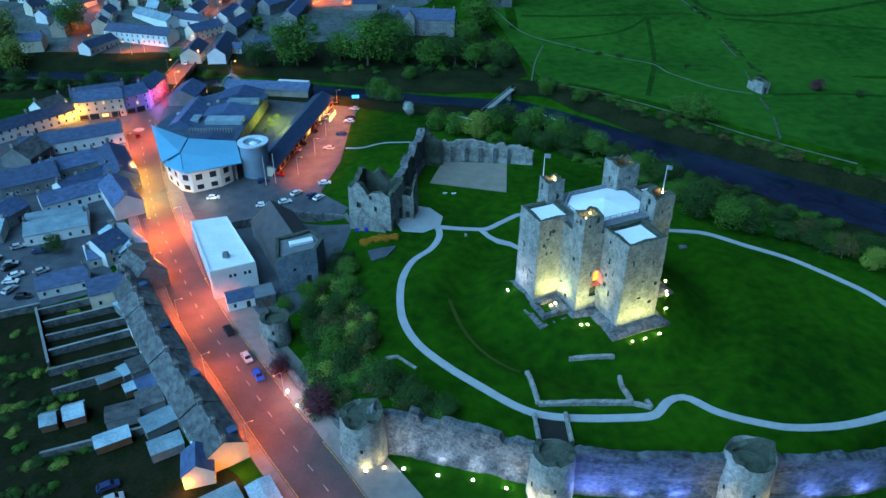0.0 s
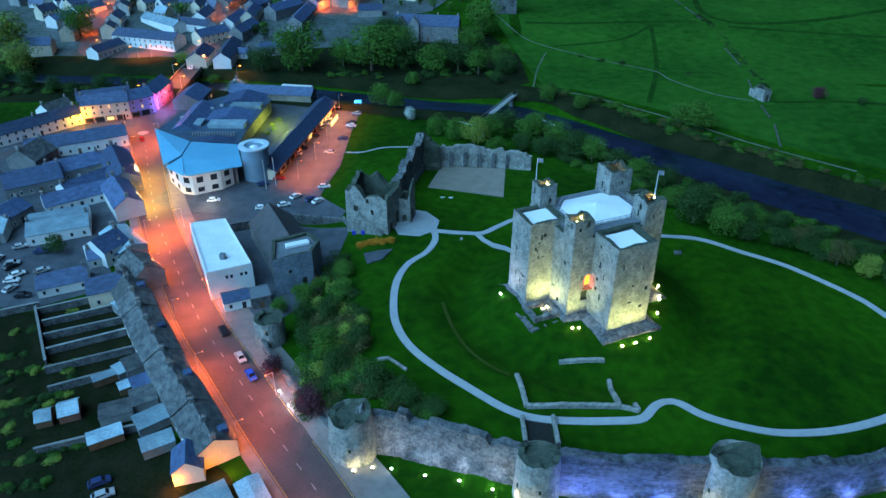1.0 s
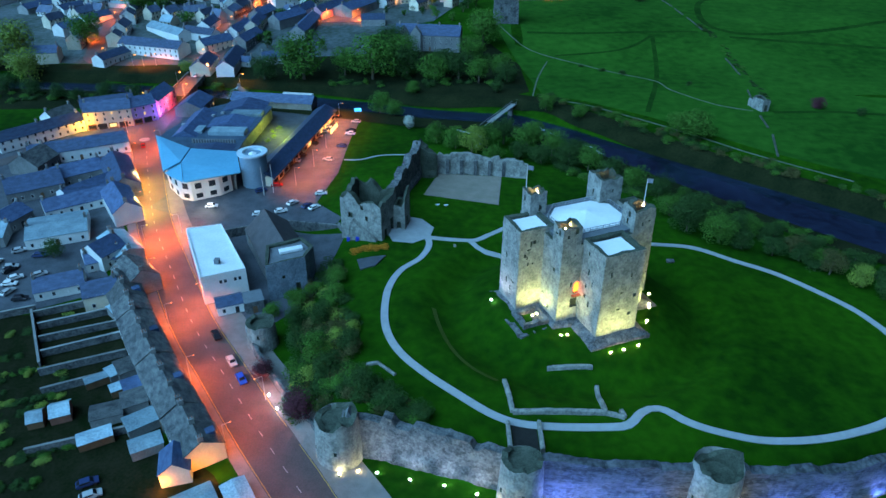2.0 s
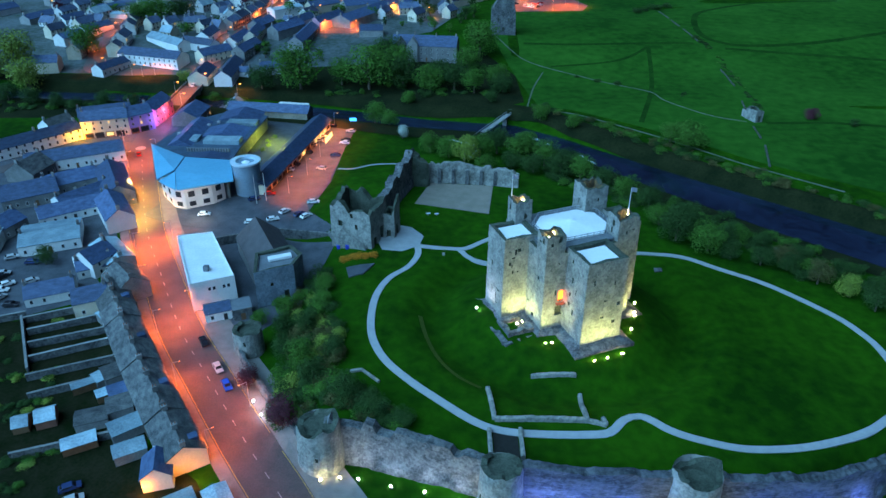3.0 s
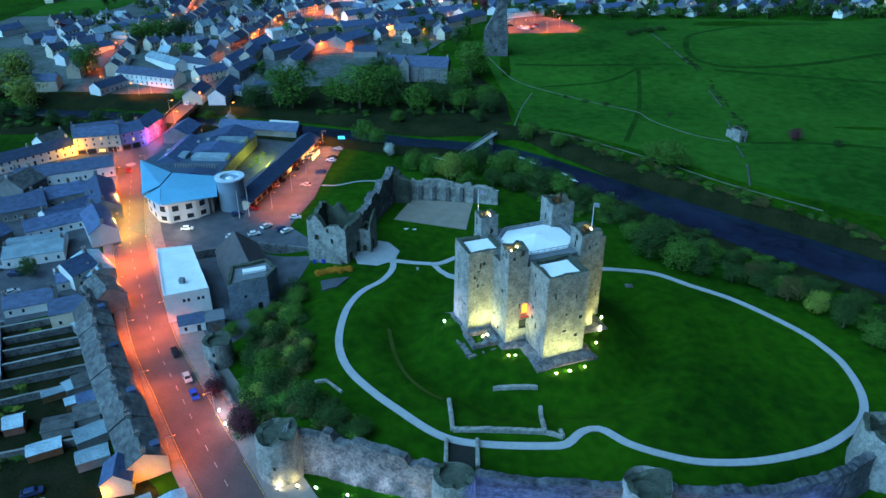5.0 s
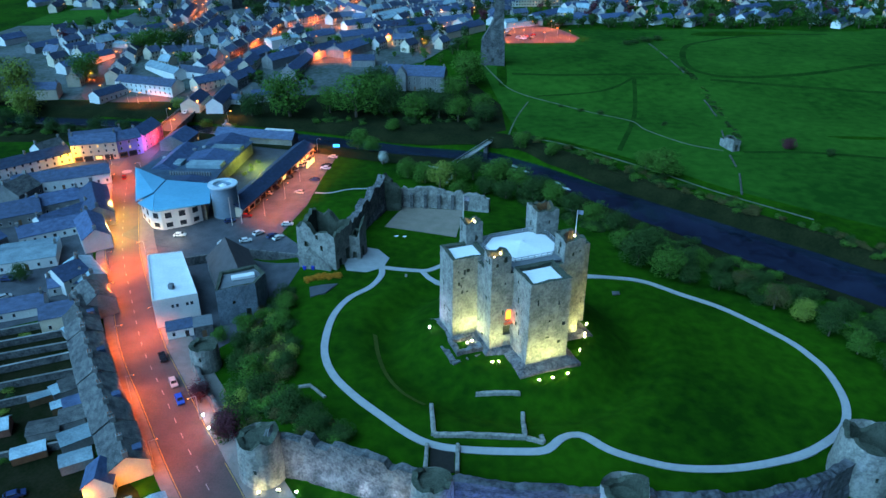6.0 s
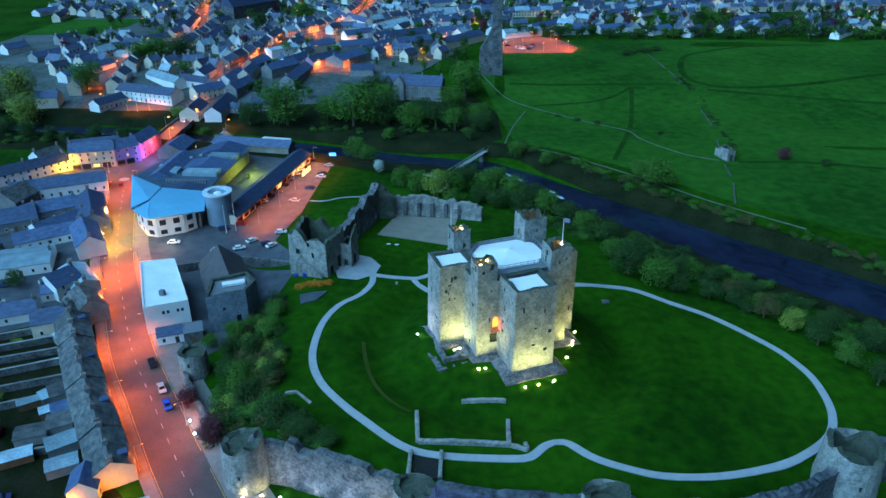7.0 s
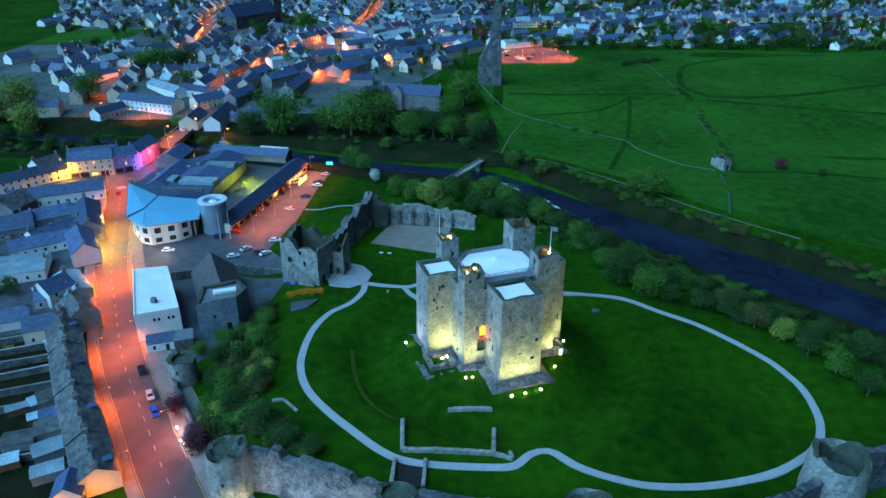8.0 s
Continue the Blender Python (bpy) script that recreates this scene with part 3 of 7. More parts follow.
# ---- curtain wall ----
def build_wall(name, pts, low, top, thick, stone, label, ragged=0.5, notch=1.0, sink=None):
    """A ruined wall along a line, gridded, with a broken top."""
    line = smooth([Vector((*p, 0)) for p in pts], 0.9)
    bm, rows = bmesh.new(), []
    for i, p in enumerate(line):
        d = (line[min(i + 1, len(line) - 1)] - line[max(i - 1, 0)]).normalized()
        s = Vector((d.y, -d.x, 0))
        f = i / (len(line) - 1)
        z1 = (top[0] + (top[1] - top[0]) * f) if isinstance(top, tuple) else top
        z1 += ragged * noise.noise(Vector((p.x * 0.4, p.y * 0.4, 1.0))) - notch * (1.25 if noise.noise(Vector((p.x * 0.21, p.y * 0.21, 7.0))) > 0.06 else 0.0) - notch * max(0.0, noise.noise(Vector((p.x * 0.09, p.y * 0.09, 3.0)))) * 1.6 + 0.3 * noise.noise(p * 1.3)
        g = (height(p.x, p.y) if low is None else low) - 1.2
        row = []
        for j in range(8):
            row.append(p + s * (thick / 2 + 0.3 * (1 - j / 7) + (0.55 if j < 3 else 0.0)) + Vector((0, 0, g + (z1 - g) * j / 7)))
        row.append(p + Vector((0, 0, z1 + 0.15 * noise.noise(p * 2.1))))
        for j in range(8):
            row.append(p - s * (thick / 2) + Vector((0, 0, z1 - 0.1 - (z1 - g) * j / 7)))
        rows.append([bm.verts.new(q) for q in row])
    for a, b in zip(rows, rows[1:]):
        for k in range(len(a) - 1):
            bm.faces.new((a[k], a[k + 1], b[k + 1], b[k]))
    bm.faces.new(rows[0])
    bm.faces.new(rows[-1][::-1])
    bmesh.ops.recalc_face_normals(bm, faces=bm.faces)
    rough(bm, 0.3, 0.7)
    return tagged(part(name, bm, stone), label, "castle wall", kind="structure")


def ring(n, r):
    return [(r * math.cos(6.28319 * i / n), r * math.sin(6.28319 * i / n)) for i in range(n)]


def build_round_tower(x, y, r, low, top, label, broken=1.0, seed=0, stone=None, gap=None, well=1.3, horns=(), ragged=0.8):
    t = thing("round_tower", label, "castle tower", pose(x, y, 0), "towers of the curtain wall")
    ob = masonry(ring(22, r), low - 1, top, 1.0, [(16, 0.7, low + 4.5, 0.5, 1.0), (12, 0.7, low + 4, 0.5, 1.0)], 0.012, ragged, 1.0, well, seed,
                 tops=lambda px, py: -broken * 2.6 * max(0.0, noise.noise(Vector((px * 0.28, py * 0.28, seed + 5.0)))) - (gap[2] * max(0.0, (px * gap[0] + py * gap[1]) / r - 0.2) if gap else 0)
                 - (3.0 * (1 - max(math.exp(-2.6 * (1 - math.cos(math.atan2(py, px) - radians(a)))) for a in horns)) if horns else 0))
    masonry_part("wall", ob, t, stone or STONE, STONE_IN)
    return t


build_wall("curtain_wall_west", [(-15, 103.5), (-8, 103), (1, 100.2), (12.5, 96.9), (18, 94.6)], -2.6, (9.2, 7.2), 2.0, STONE_DARK, "broken grey curtain wall with worn battlements", 0.5, 1.3)
build_wall("curtain_wall_south", [(23, 93.6), (38, 92.4), (53, 92.2)], -2.8, (7.6, 7.4), 2.0, CURTAIN, "long grey curtain wall washed by blue light", 0.3, 0.3)
build_wall("curtain_wall_east", [(61, 92.2), (72, 92.6), (83, 94.2), (95, 98.5), (104, 104.5)], -2.8, (7.6, 6.0), 2.0, CURTAIN, "grey curtain wall bending towards a ruined tower", 0.4, 0.4)
build_wall("curtain_wall_corner", [(114.5, 111), (124, 114), (140, 122), (165, 140)], -2.0, (8.0, 6.0), 2.0, CURTAIN, "overgrown curtain wall running to the river", 0.5, 0.6)
build_round_tower(-16.0, 102.0, 4.3, -2.6, 9.0, "round limestone tower with a broken mossy top", 1.1, 1, gap=(-0.5, 0.6, 1.6), ragged=1.2)
build_round_tower(20.5, 92.3, 4.0, -2.8, 8.4, "round limestone tower lit warm from below", 0.9, 4, gap=(0.3, 1.0, 1.2), well=1.0, ragged=1.3)
build_round_tower(56.8, 91.8, 4.5, -2.8, 9.2, "round limestone tower with a deep breach", 0.7, 9, well=3.6, horns=(195, 25), ragged=1.1)
build_round_tower(109.2, 108.4, 5.6, -2.4, 9.6, "ruined hollow round tower of rough stone", 1.6, 14, gap=(0.2, -1.0, 2.2), well=6.0)

# ---- houses ----
def window(parent, m, w=0.9, h=1.3, lit=False, cache={}):
    key = (w, h, lit)
    if key not in cache:
        fr = bmesh.new()
        loops = [[fr.verts.new(q) for q in ((-w / 2 + o, yy, o), (w / 2 - o, yy, o), (w / 2 - o, yy, h - o), (-w / 2 + o, yy, h - o))] for o, yy in ((0, 0.04), (0, -0.07), (0.1, -0.07), (0.1, 0.04))]
        for p, q in zip(loops, loops[1:]):
            for i in range(4):
                fr.faces.new((p[i], p[(i + 1) % 4], q[(i + 1) % 4], q[i]))
        f = part("window", fr, FRAME, parent, "", m)
        g = part("pane", boxes((-w / 2 + 0.07, -0.03, 0.07, w / 2 - 0.07, 0.0, h - 0.07)), GLASS_LIT if lit else GLASS_DARK, f)
        cache[key] = (f.data, g.data)
        return f
    f = again("window", cache[key][0], parent, m)
    again("pane", cache[key][1], f, Matrix.Identity(4))
    return f


TALLY, POT, HOUSES = [0], {}, []


def house(x, y, ang, L, W, eave, rise, wall, roof, kindname="house", windows=True, chimneys=None, label=None, shopfront=None, flip=False, z=None, hip=0.0):
    """A gabled house: centre, bearing of the ridge, length, width, eaves height, rise of the roof."""
    TALLY[0] += 1
    rnd = random.Random(TALLY[0])
    g = min(height(x + dx, y + dy) for dx in (-3, 0, 3) for dy in (-3, 0, 3)) if z is None else z
    tint = {WOOD: "brown timber", RENDER_W: "white rendered", RENDER_C: "cream rendered", RENDER_G: "grey rendered", BRICK: "red brick", RENDER_LILAC: "lilac painted", RENDER_PINK: "pink painted"}.get(wall, "stone")
    cover = {SLATE: "dark slate roof", SLATE_OLD: "lichened grey slate roof", PALEROOF: "pale sheet roof", WHITEROOF: "white flat roof"}.get(roof, "metal roof")
    ob = thing(kindname, label or f"{tint} {kindname.replace('_', ' ')} with a {cover}", "shed" if "shed" in kindname else "house", pose(x, y, g, 0, 0, ang))
    HOUSES.append(ob)
    a, b = L / 2, W / 2
    bm = bmesh.new()
    e0 = [bm.verts.new(p) for p in ((-a, -b, -1), (a, -b, -1), (a, b, -1), (-a, b, -1))]
    e1 = [bm.verts.new(p) for p in ((-a, -b, eave), (a, -b, eave), (a, b, eave), (-a, b, eave))]
    r = [bm.verts.new((-a + hip, 0, eave + rise - 0.12)), bm.verts.new((a - hip, 0, eave + rise - 0.12))]
    for f in ((e0[0], e0[1], e1[1], e1[0]), (e0[2], e0[3], e1[3], e1[2]), (e0[1], e0[2], e1[2], r[1], e1[1]) if not hip else (e0[1], e0[2], e1[2], e1[1]), (e0[3], e0[0], e1[0], r[0], e1[3]) if not hip else (e0[3], e0[0], e1[0], e1[3])):
        bm.faces.new(f)
    part("wall", bm, wall, ob)
    # two roof slopes with thickness and overhang
    o, t = 0.25, 0.14
    bm = bmesh.new()
    k = rise / b
    for s in (-1, 1):
        nx = max(2, int(L / 2.5))
        cols = []
        for i in range(nx + 1):
            xx = -a - 0.12 + (L + 0.24) * i / nx
            wob = 0.05 * noise.noise(Vector((x + xx, y, s * 3.0)))
            hx = max(-a + hip, min(a - hip, xx)) if hip else xx
            cols.append([bm.verts.new((hx, 0, eave + rise + wob)), bm.verts.new(((hx + xx) / 2, s * b / 2, eave + rise / 2 + wob)), bm.verts.new((xx, s * (b + o), eave - k * o + wob)),
                         bm.verts.new((xx, s * (b + o), eave - k * o - t)), bm.verts.new((hx, 0, eave + rise - t))])
        for c, d in zip(cols, cols[1:]):
            for q in range(4):
                bm.faces.new((c[q], c[q + 1], d[q + 1], d[q]))
        for c in (cols[0], cols[-1]):
            bm.faces.new(c)
    if hip:
        for s in (-1, 1):
            v = [bm.verts.new(p) for p in ((s * (a - hip), 0, eave + rise + 0.01), (s * (a + 0.12), -b - o, eave - k * o), (s * (a + 0.12), b + o, eave - k * o))]
            bm.faces.new(v)
    bmesh.ops.recalc_face_normals(bm, faces=bm.faces)
    part("roof", bm, roof, ob)
    big = kindname == "house"
    for c in (chimneys if chimneys is not None else ([-a + 0.5, a - 0.5] if big and L > 9 and y < 560 else [a - 0.5] if big and y < 560 else [])):
        ch = bmesh.new()
        rings = [[ch.verts.new((c + sx * q, sy * (q + 0.2), zz)) for sx, sy in ((-1, -1), (1, -1), (1, 1), (-1, 1))] for q, zz in ((0.35, eave + rise * 0.6), (0.35, eave + rise + 0.9), (0.44, eave + rise + 0.95), (0.44, eave + rise + 1.1))]
        for p0, p1 in zip(rings, rings[1:]):
            for i in range(4):
                ch.faces.new((p0[i], p0[(i + 1) % 4], p1[(i + 1) % 4], p1[i]))
        ch.faces.new(rings[-1])
        stack = part("chimney", ch, RENDER_G if wall is not BRICK else BRICK, ob)
        for yy in (-0.3, 0.3):
            if "pot" not in POT:
                POT["pot"] = part("chimney_pot", cyl(0.14, 0.11, 0, 0.45, 7), BRICK, stack, "", pose(c, yy, eave + rise + 1.08)).data
            else:
                again("chimney_pot", POT["pot"], stack, pose(c, yy, eave + rise + 1.08))
    if windows and big and math.hypot(x, y) < 430:
        floors = [0.9] if eave < 4.2 else [0.9, 3.4] if eave < 6.8 else [0.9, 3.6, 6.0]
        n = max(2, int(L / 3.0))
        for s in ((-1, 1) if math.hypot(x, y) < 330 else (-1,)):
            for fl in floors:
                for i in range(n):
                    xx = -a + L * (i + 0.5) / n
                    if fl == 0.9 and i == n // 2:
                        if s == -1:
                            part("door", boxes((xx - 0.5, -b - 0.07, 0, xx + 0.5, -b + 0.03, 2.1)), rnd.choice((WOOD, BLACKMETAL, FRAME)), ob)
                        continue
                    if fl + 1.3 > eave:
                        continue
                    window(ob, pose(xx, s * (b + 0.02), fl, 0, 0, 0 if s < 0 else 180), lit=rnd.random() < 0.035)
    return ob
# blocks west of the street
house(-120.6, 208.9, 36, 21.5, 9, 3.2, 2.6, RENDER_W, SLATE)
house(-141.7, 220.6, 33, 18.1, 15, 4, 3, RENDER_G, SLATE)
house(-140.2, 252.1, 28, 35.4, 9, 4.5, 3, RENDER_W, SLATE)
house(-121.2, 217.9, 54, 18.3, 9, 3.5, 2.5, RENDER_W, SLATE)
house(-132.2, 231.1, 38, 17.8, 12, 4, 2.5, RENDER_G, SLATE)
house(-151.3, 239.2, 80, 12.3, 12, 4, 4, RENDER_G, SLATE_OLD)
house(-113.6, 227.0, -59, 27.2, 10, 5.2, 3, RENDER_G, SLATE)
house(-104.2, 205.6, -55, 19.4, 9, 5, 3, RENDER_W, SLATE)
house(-118.1, 190.1, 24, 17.5, 15, 3.6, 1.2, RENDER_W, PALEROOF)
house(-137.0, 188.2, 17, 8.1, 16, 3.6, 1.0, RENDER_G, PALEROOF)
house(-96.3, 174.5, 63, 8.8, 9, 5, 3, RENDER_W, SLATE)
house(-96.5, 173.2, 28, 9.7, 7, 3, 2, RENDER_W, SLATE)
house(-102.4, 159.4, 25, 12.7, 8, 3, 2.4, RENDER_W, SLATE)
house(-88.4, 154.4, 26, 8.9, 8, 4.5, 2.6, RENDER_C, SLATE)
house(-93.8, 179.6, -46, 15.7, 8, 3.5, 1.5, RENDER_G, PALEROOF)
house(-81.8, 161.9, -46, 11.8, 9, 5, 3, RENDER_G, SLATE_OLD)
house(-136.7, 195.9, 72, 9.7, 10, 4, 2.5, RENDER_G, SLATE)
house(-164.6, 285.6, 60, 11.6, 11, 4, 3.5, RENDER_W, SLATE_OLD)
# sheds and back buildings
house(-82.6, 108.4, 21, 3.2, 3.9, 2.2, 1.3, WOOD, PALEROOF, kindname="garden_shed")
house(-78.2, 110.5, 24, 4.1, 4.7, 2.4, 1.4, BRICK, PALEROOF, kindname="garden_shed")
house(-67.4, 103.3, 30, 6.8, 3.5, 2.2, 0.5, WOOD, PALEROOF, kindname="garden_shed")
house(-59.0, 108.2, 39, 7.7, 4.7, 2.6, 0.6, RENDER_G, PALEROOF, kindname="back_extension")
house(-55.8, 101.3, 31, 6.4, 3.9, 2.6, 0.6, RENDER_G, PALEROOF, kindname="back_extension")
house(-67.8, 110.2, 22, 6.7, 4.7, 2.6, 0.6, RENDER_G, SLATE_OLD, kindname="back_extension")
house(-63.3, 114.0, 30, 5.2, 5.5, 3, 0.6, RENDER_G, SLATE_OLD, kindname="back_extension")
house(-72.2, 123.4, 46, 2.7, 3.9, 2.4, 0.5, RENDER_G, PALEROOF, kindname="back_extension")
house(-69.5, 124.8, 38, 4.7, 5.5, 3, 0.8, RENDER_G, SLATE_OLD, kindname="back_extension")
house(-81.9, 148.3, 49, 3.9, 3.9, 2.6, 0.5, RENDER_G, PALEROOF, kindname="back_extension")
house(-65.4, 118.9, 34, 4.9, 4.7, 2.6, 0.6, RENDER_G, SLATE, kindname="back_extension")
house(-74.9, 121.2, 36, 5.5, 2.3, 2.2, 0.4, WOOD, PALEROOF, kindname="garden_shed")
house(-69.3, 118.0, 36, 2.4, 2.7, 2.2, 0.4, WOOD, PALEROOF, kindname="garden_shed")
# over the bridge
house(-162.1, 387.8, -16, 38.8, 11, 5.5, 3, RENDER_W, SLATE)
house(-180.8, 375.3, 68, 19.5, 8, 4, 2.5, RENDER_W, SLATE)
house(-126.4, 362.8, 93, 19.8, 10, 5, 3.2, RENDER_C, SLATE)
house(-113.8, 368.4, 94, 32.1, 9, 5, 3.2, RENDER_W, SLATE)
house(-129.2, 392.2, 50, 18.8, 9, 5, 3, RENDER_C, SLATE)
house(-112.1, 398.1, 78, 21.8, 8, 5, 3, RENDER_G, SLATE)
house(-110.1, 372.4, -10, 13.9, 7, 3, 2, RENDER_W, SLATE)
house(-113.6, 423.3, 93, 28.7, 8, 5, 3, RENDER_C, SLATE)
house(-120.7, 411.5, 84, 22.9, 8, 5, 3, RENDER_W, SLATE)
house(-141.9, 406.4, -23, 22.4, 8, 4.5, 2.5, RENDER_W, SLATE)
house(-161.7, 411.6, -38, 33.3, 9, 4, 2.5, RENDER_W, PALEROOF)
house(-140.9, 419.9, 88, 19.0, 8, 4.5, 3, RENDER_W, SLATE)
house(-108.3, 479.4, 44, 21.6, 10, 6, 1, RENDER_W, PALEROOF)
house(-113.8, 440.3, 73, 18.5, 9, 5, 3, RENDER_G, SLATE)
house(-96.9, 432.1, 60, 24.1, 9, 5, 3, RENDER_G, SLATE)
house(-91.8, 446.8, 68, 23.6, 8, 5, 3, RENDER_W, SLATE)
house(-75.6, 452.5, 65, 26.7, 8, 5, 3, RENDER_PINK, SLATE)
house(-59.7, 461.2, 65, 31.6, 14, 5, 3, RENDER_G, SLATE)
house(-61.4, 500.4, 30, 25.2, 12, 5, 3, RENDER_G, SLATE)
house(-86.7, 496.3, 45, 23.0, 9, 5, 3, RENDER_C, SLATE)
house(-171.6, 521.2, 97, 59.3, 9, 5, 4, RENDER_W, SLATE)
house(-213.3, 512.2, 53, 24.5, 10, 4.5, 3, RENDER_W, SLATE)
house(-214.0, 557.9, 99, 53.5, 9, 4.5, 3, RENDER_G, SLATE)
house(-221.4, 373.3, 13, 25.4, 10, 6, 3, RENDER_C, SLATE)
house(-219.6, 423.6, 67, 30.9, 9, 4, 2.5, RENDER_W, SLATE)
house(-264.0, 460.5, 68, 21.4, 9, 3.5, 2.5, RENDER_G, SLATE)
house(-239.8, 455.8, 65, 17.1, 9, 3.5, 2.5, RENDER_W, SLATE)
house(-227.7, 486.9, 44, 23.2, 8, 4, 2.5, RENDER_W, SLATE)
house(-214.5, 470.7, -14, 18.6, 7, 3, 1, RENDER_W, PALEROOF)
house(-297.3, 478.9, 66, 16.7, 9, 4, 3, RENDER_W, SLATE)
house(-214.2, 432.9, 62, 20.0, 8, 4, 2.5, RENDER_W, SLATE)
house(-327.3, 650.4, 78, 37.1, 9, 3.5, 2.5, RENDER_W, SLATE)
house(-310.5, 673.7, 81, 30.9, 9, 3.5, 2.5, RENDER_W, PALEROOF)
house(-303.3, 716.7, 64, 34.6, 10, 4, 3, RENDER_W, SLATE)
house(-368.0, 641.6, 75, 26.0, 9, 3.5, 2.5, RENDER_W, SLATE)
house(-215.1, 589.1, 103, 59.1, 8, 4, 3, RENDER_W, SLATE)
house(-191.7, 597.2, 60, 18.1, 8, 4, 3, RENDER_W, SLATE)
house(-47.6, 584.0, 60, 40.8, 18, 4.5, 3.5, RENDER_W, PALEROOF)
house(-34.7, 545.8, 35, 48.5, 14, 4.5, 3, RENDER_G, SLATE)
house(-67.5, 545.5, 41, 25.0, 9, 4.5, 3, RENDER_W, SLATE)
house(-46.2, 494.2, 65, 35.5, 9, 4.5, 3, RENDER_W, SLATE)
house(-4.8, 609.1, 26, 40.8, 12, 4.5, 3, RENDER_W, SLATE)
house(0.5, 563.7, 38, 37.4, 10, 4.5, 3, RENDER_C, SLATE)
house(-23.4, 519.5, 38, 28.8, 10, 4.5, 3, RENDER_G, SLATE)
house(11.2, 528.9, 54, 45.8, 10, 5, 3, RENDER_C, SLATE)
house(-119.2, 682.1, -40, 42.6, 8, 4, 3, RENDER_W, SLATE)
house(-79.0, 614.2, -53, 36.4, 8, 4, 3, RENDER_W, SLATE)
house(-99.4, 636.9, -63, 53.4, 9, 4, 3, RENDER_W, SLATE)
house(-23.1, 715.1, 36, 38.5, 9, 4, 3, RENDER_W, SLATE)
house(36.5, 595.1, 83, 57.3, 8, 4, 3, RENDER_W, SLATE)
house(56.3, 564.5, 28, 32.4, 10, 4.5, 2, RENDER_W, PALEROOF)
house(11.2, 685.5, 47, 44.0, 9, 4, 3, RENDER_G, SLATE)
house(28.9, 717.6, 64, 36.9, 8, 4, 3, RENDER_W, SLATE)
house(55.7, 681.5, 61, 56.0, 8, 4, 3, RENDER_W, SLATE)
house(76.6, 595.3, 51, 38.8, 9, 4, 3, RENDER_W, SLATE)
house(93.2, 702.4, 49, 43.5, 8, 4, 3, RENDER_W, SLATE)
house(106.5, 648.6, 35, 25.6, 8, 4, 3, RENDER_W, SLATE)
house(130.3, 591.0, 28, 27.4, 8, 4, 3, RENDER_W, SLATE)
house(124.6, 724.9, 53, 42.5, 8, 4, 3, RENDER_W, SLATE)
house(143.4, 667.2, 50, 37.9, 8, 4, 3, RENDER_W, SLATE)
house(179.3, 684.9, 50, 50.2, 8, 4, 3, RENDER_W, SLATE)
house(165.6, 584.1, 39, 23.4, 8, 4, 3, RENDER_W, SLATE)
house(190.6, 579.1, 54, 27.3, 8, 4, 3, RENDER_W, SLATE)
house(224.9, 608.7, 59, 41.2, 8, 4, 3, RENDER_W, SLATE)
house(254.6, 643.0, 32, 40.9, 8, 4, 3, RENDER_W, SLATE)
house(239.8, 602.2, 47, 28.6, 8, 4, 3, RENDER_W, SLATE)
house(265.3, 608.6, 49, 39.5, 8, 4, 3, RENDER_G, SLATE)
house(301.0, 604.1, 50, 46.1, 9, 5, 3, RENDER_W, SLATE)
house(305.0, 581.7, 48, 29.4, 7, 4, 3, RENDER_W, SLATE)
house(238.8, 730.7, 38, 50.6, 8, 4, 3, RENDER_W, SLATE)
house(196.2, 776.0, 37, 41.7, 8, 4, 3, RENDER_W, SLATE)
house(329.6, 732.1, 43, 43.8, 8, 4, 3, RENDER_W, SLATE)
house(384.8, 757.1, 44, 64.5, 8, 4, 3, RENDER_W, SLATE)
house(307.8, 770.8, 41, 51.1, 8, 4, 3, RENDER_W, SLATE)
house(95.4, 577.3, 20, 29.2, 8, 4, 3, RENDER_W, SLATE)
house(62.6, 748.8, 48, 43.6, 8, 4, 3, RENDER_W, SLATE)
house(-45.8, 433.1, 5, 14.0, 10, 4, 2.5, RENDER_G, SLATE)
house(-84.0, 420.1, 87, 38.9, 9, 4.5, 3, RENDER_G, SLATE)
house(-93.7, 374.8, 18, 10.7, 9, 4, 2.5, RENDER_G, SLATE)
house(-102.1, 333.8, 95, 12.9, 8, 4, 2.5, RENDER_W, PALEROOF)

# ---- terrace along the street ----
a0, a1 = Vector((-85.5, 159.5)), Vector((-42.2, 97.3))
d0 = (a1 - a0).normalized()
for i in range(11):
    c = a0 + (a1 - a0) * ((i + 0.5) / 11) + Vector((-d0.y, d0.x)) * (-0.8 * math.sin(i / 10 * 3.14))
    w = RENDER_C if i in (6, 10) else RENDER_G if i % 3 else RENDER_W
    t = house(c.x, c.y, math.degrees(math.atan2(d0.y, d0.x)), (a1 - a0).length / 11 - 0.06, 8.6, 4.3 + 0.18 * (i % 3), 2.5, w, SLATE_OLD, chimneys=[-2.9] if i % 2 else [2.9, -2.9],
          label=("white" if w is RENDER_W else "grey" if w is RENDER_G else "cream") + " terraced house with a lichened grey slate roof")
    tagged(t, group="terrace along the street")
    # a small dormer on the street side
    if i % 3 == 1:
        part("dormer", prism([(-0.9, 1.6), (0.9, 1.6), (0.9, 3.6), (-0.9, 3.6)], 4.6, 6.0), SLATE, t)
house(-47.4, 95.4, 107, 6.4, 5.8, 3.8, 2.2, RENDER_C, SLATE, label="cream gabled back wing glowing orange in lamplight", chimneys=[])
house(-33.0, 88.5, -56, 8.0, 4.6, 2.4, 0.4, RENDER_G, PALEROOF, kindname="back_extension")
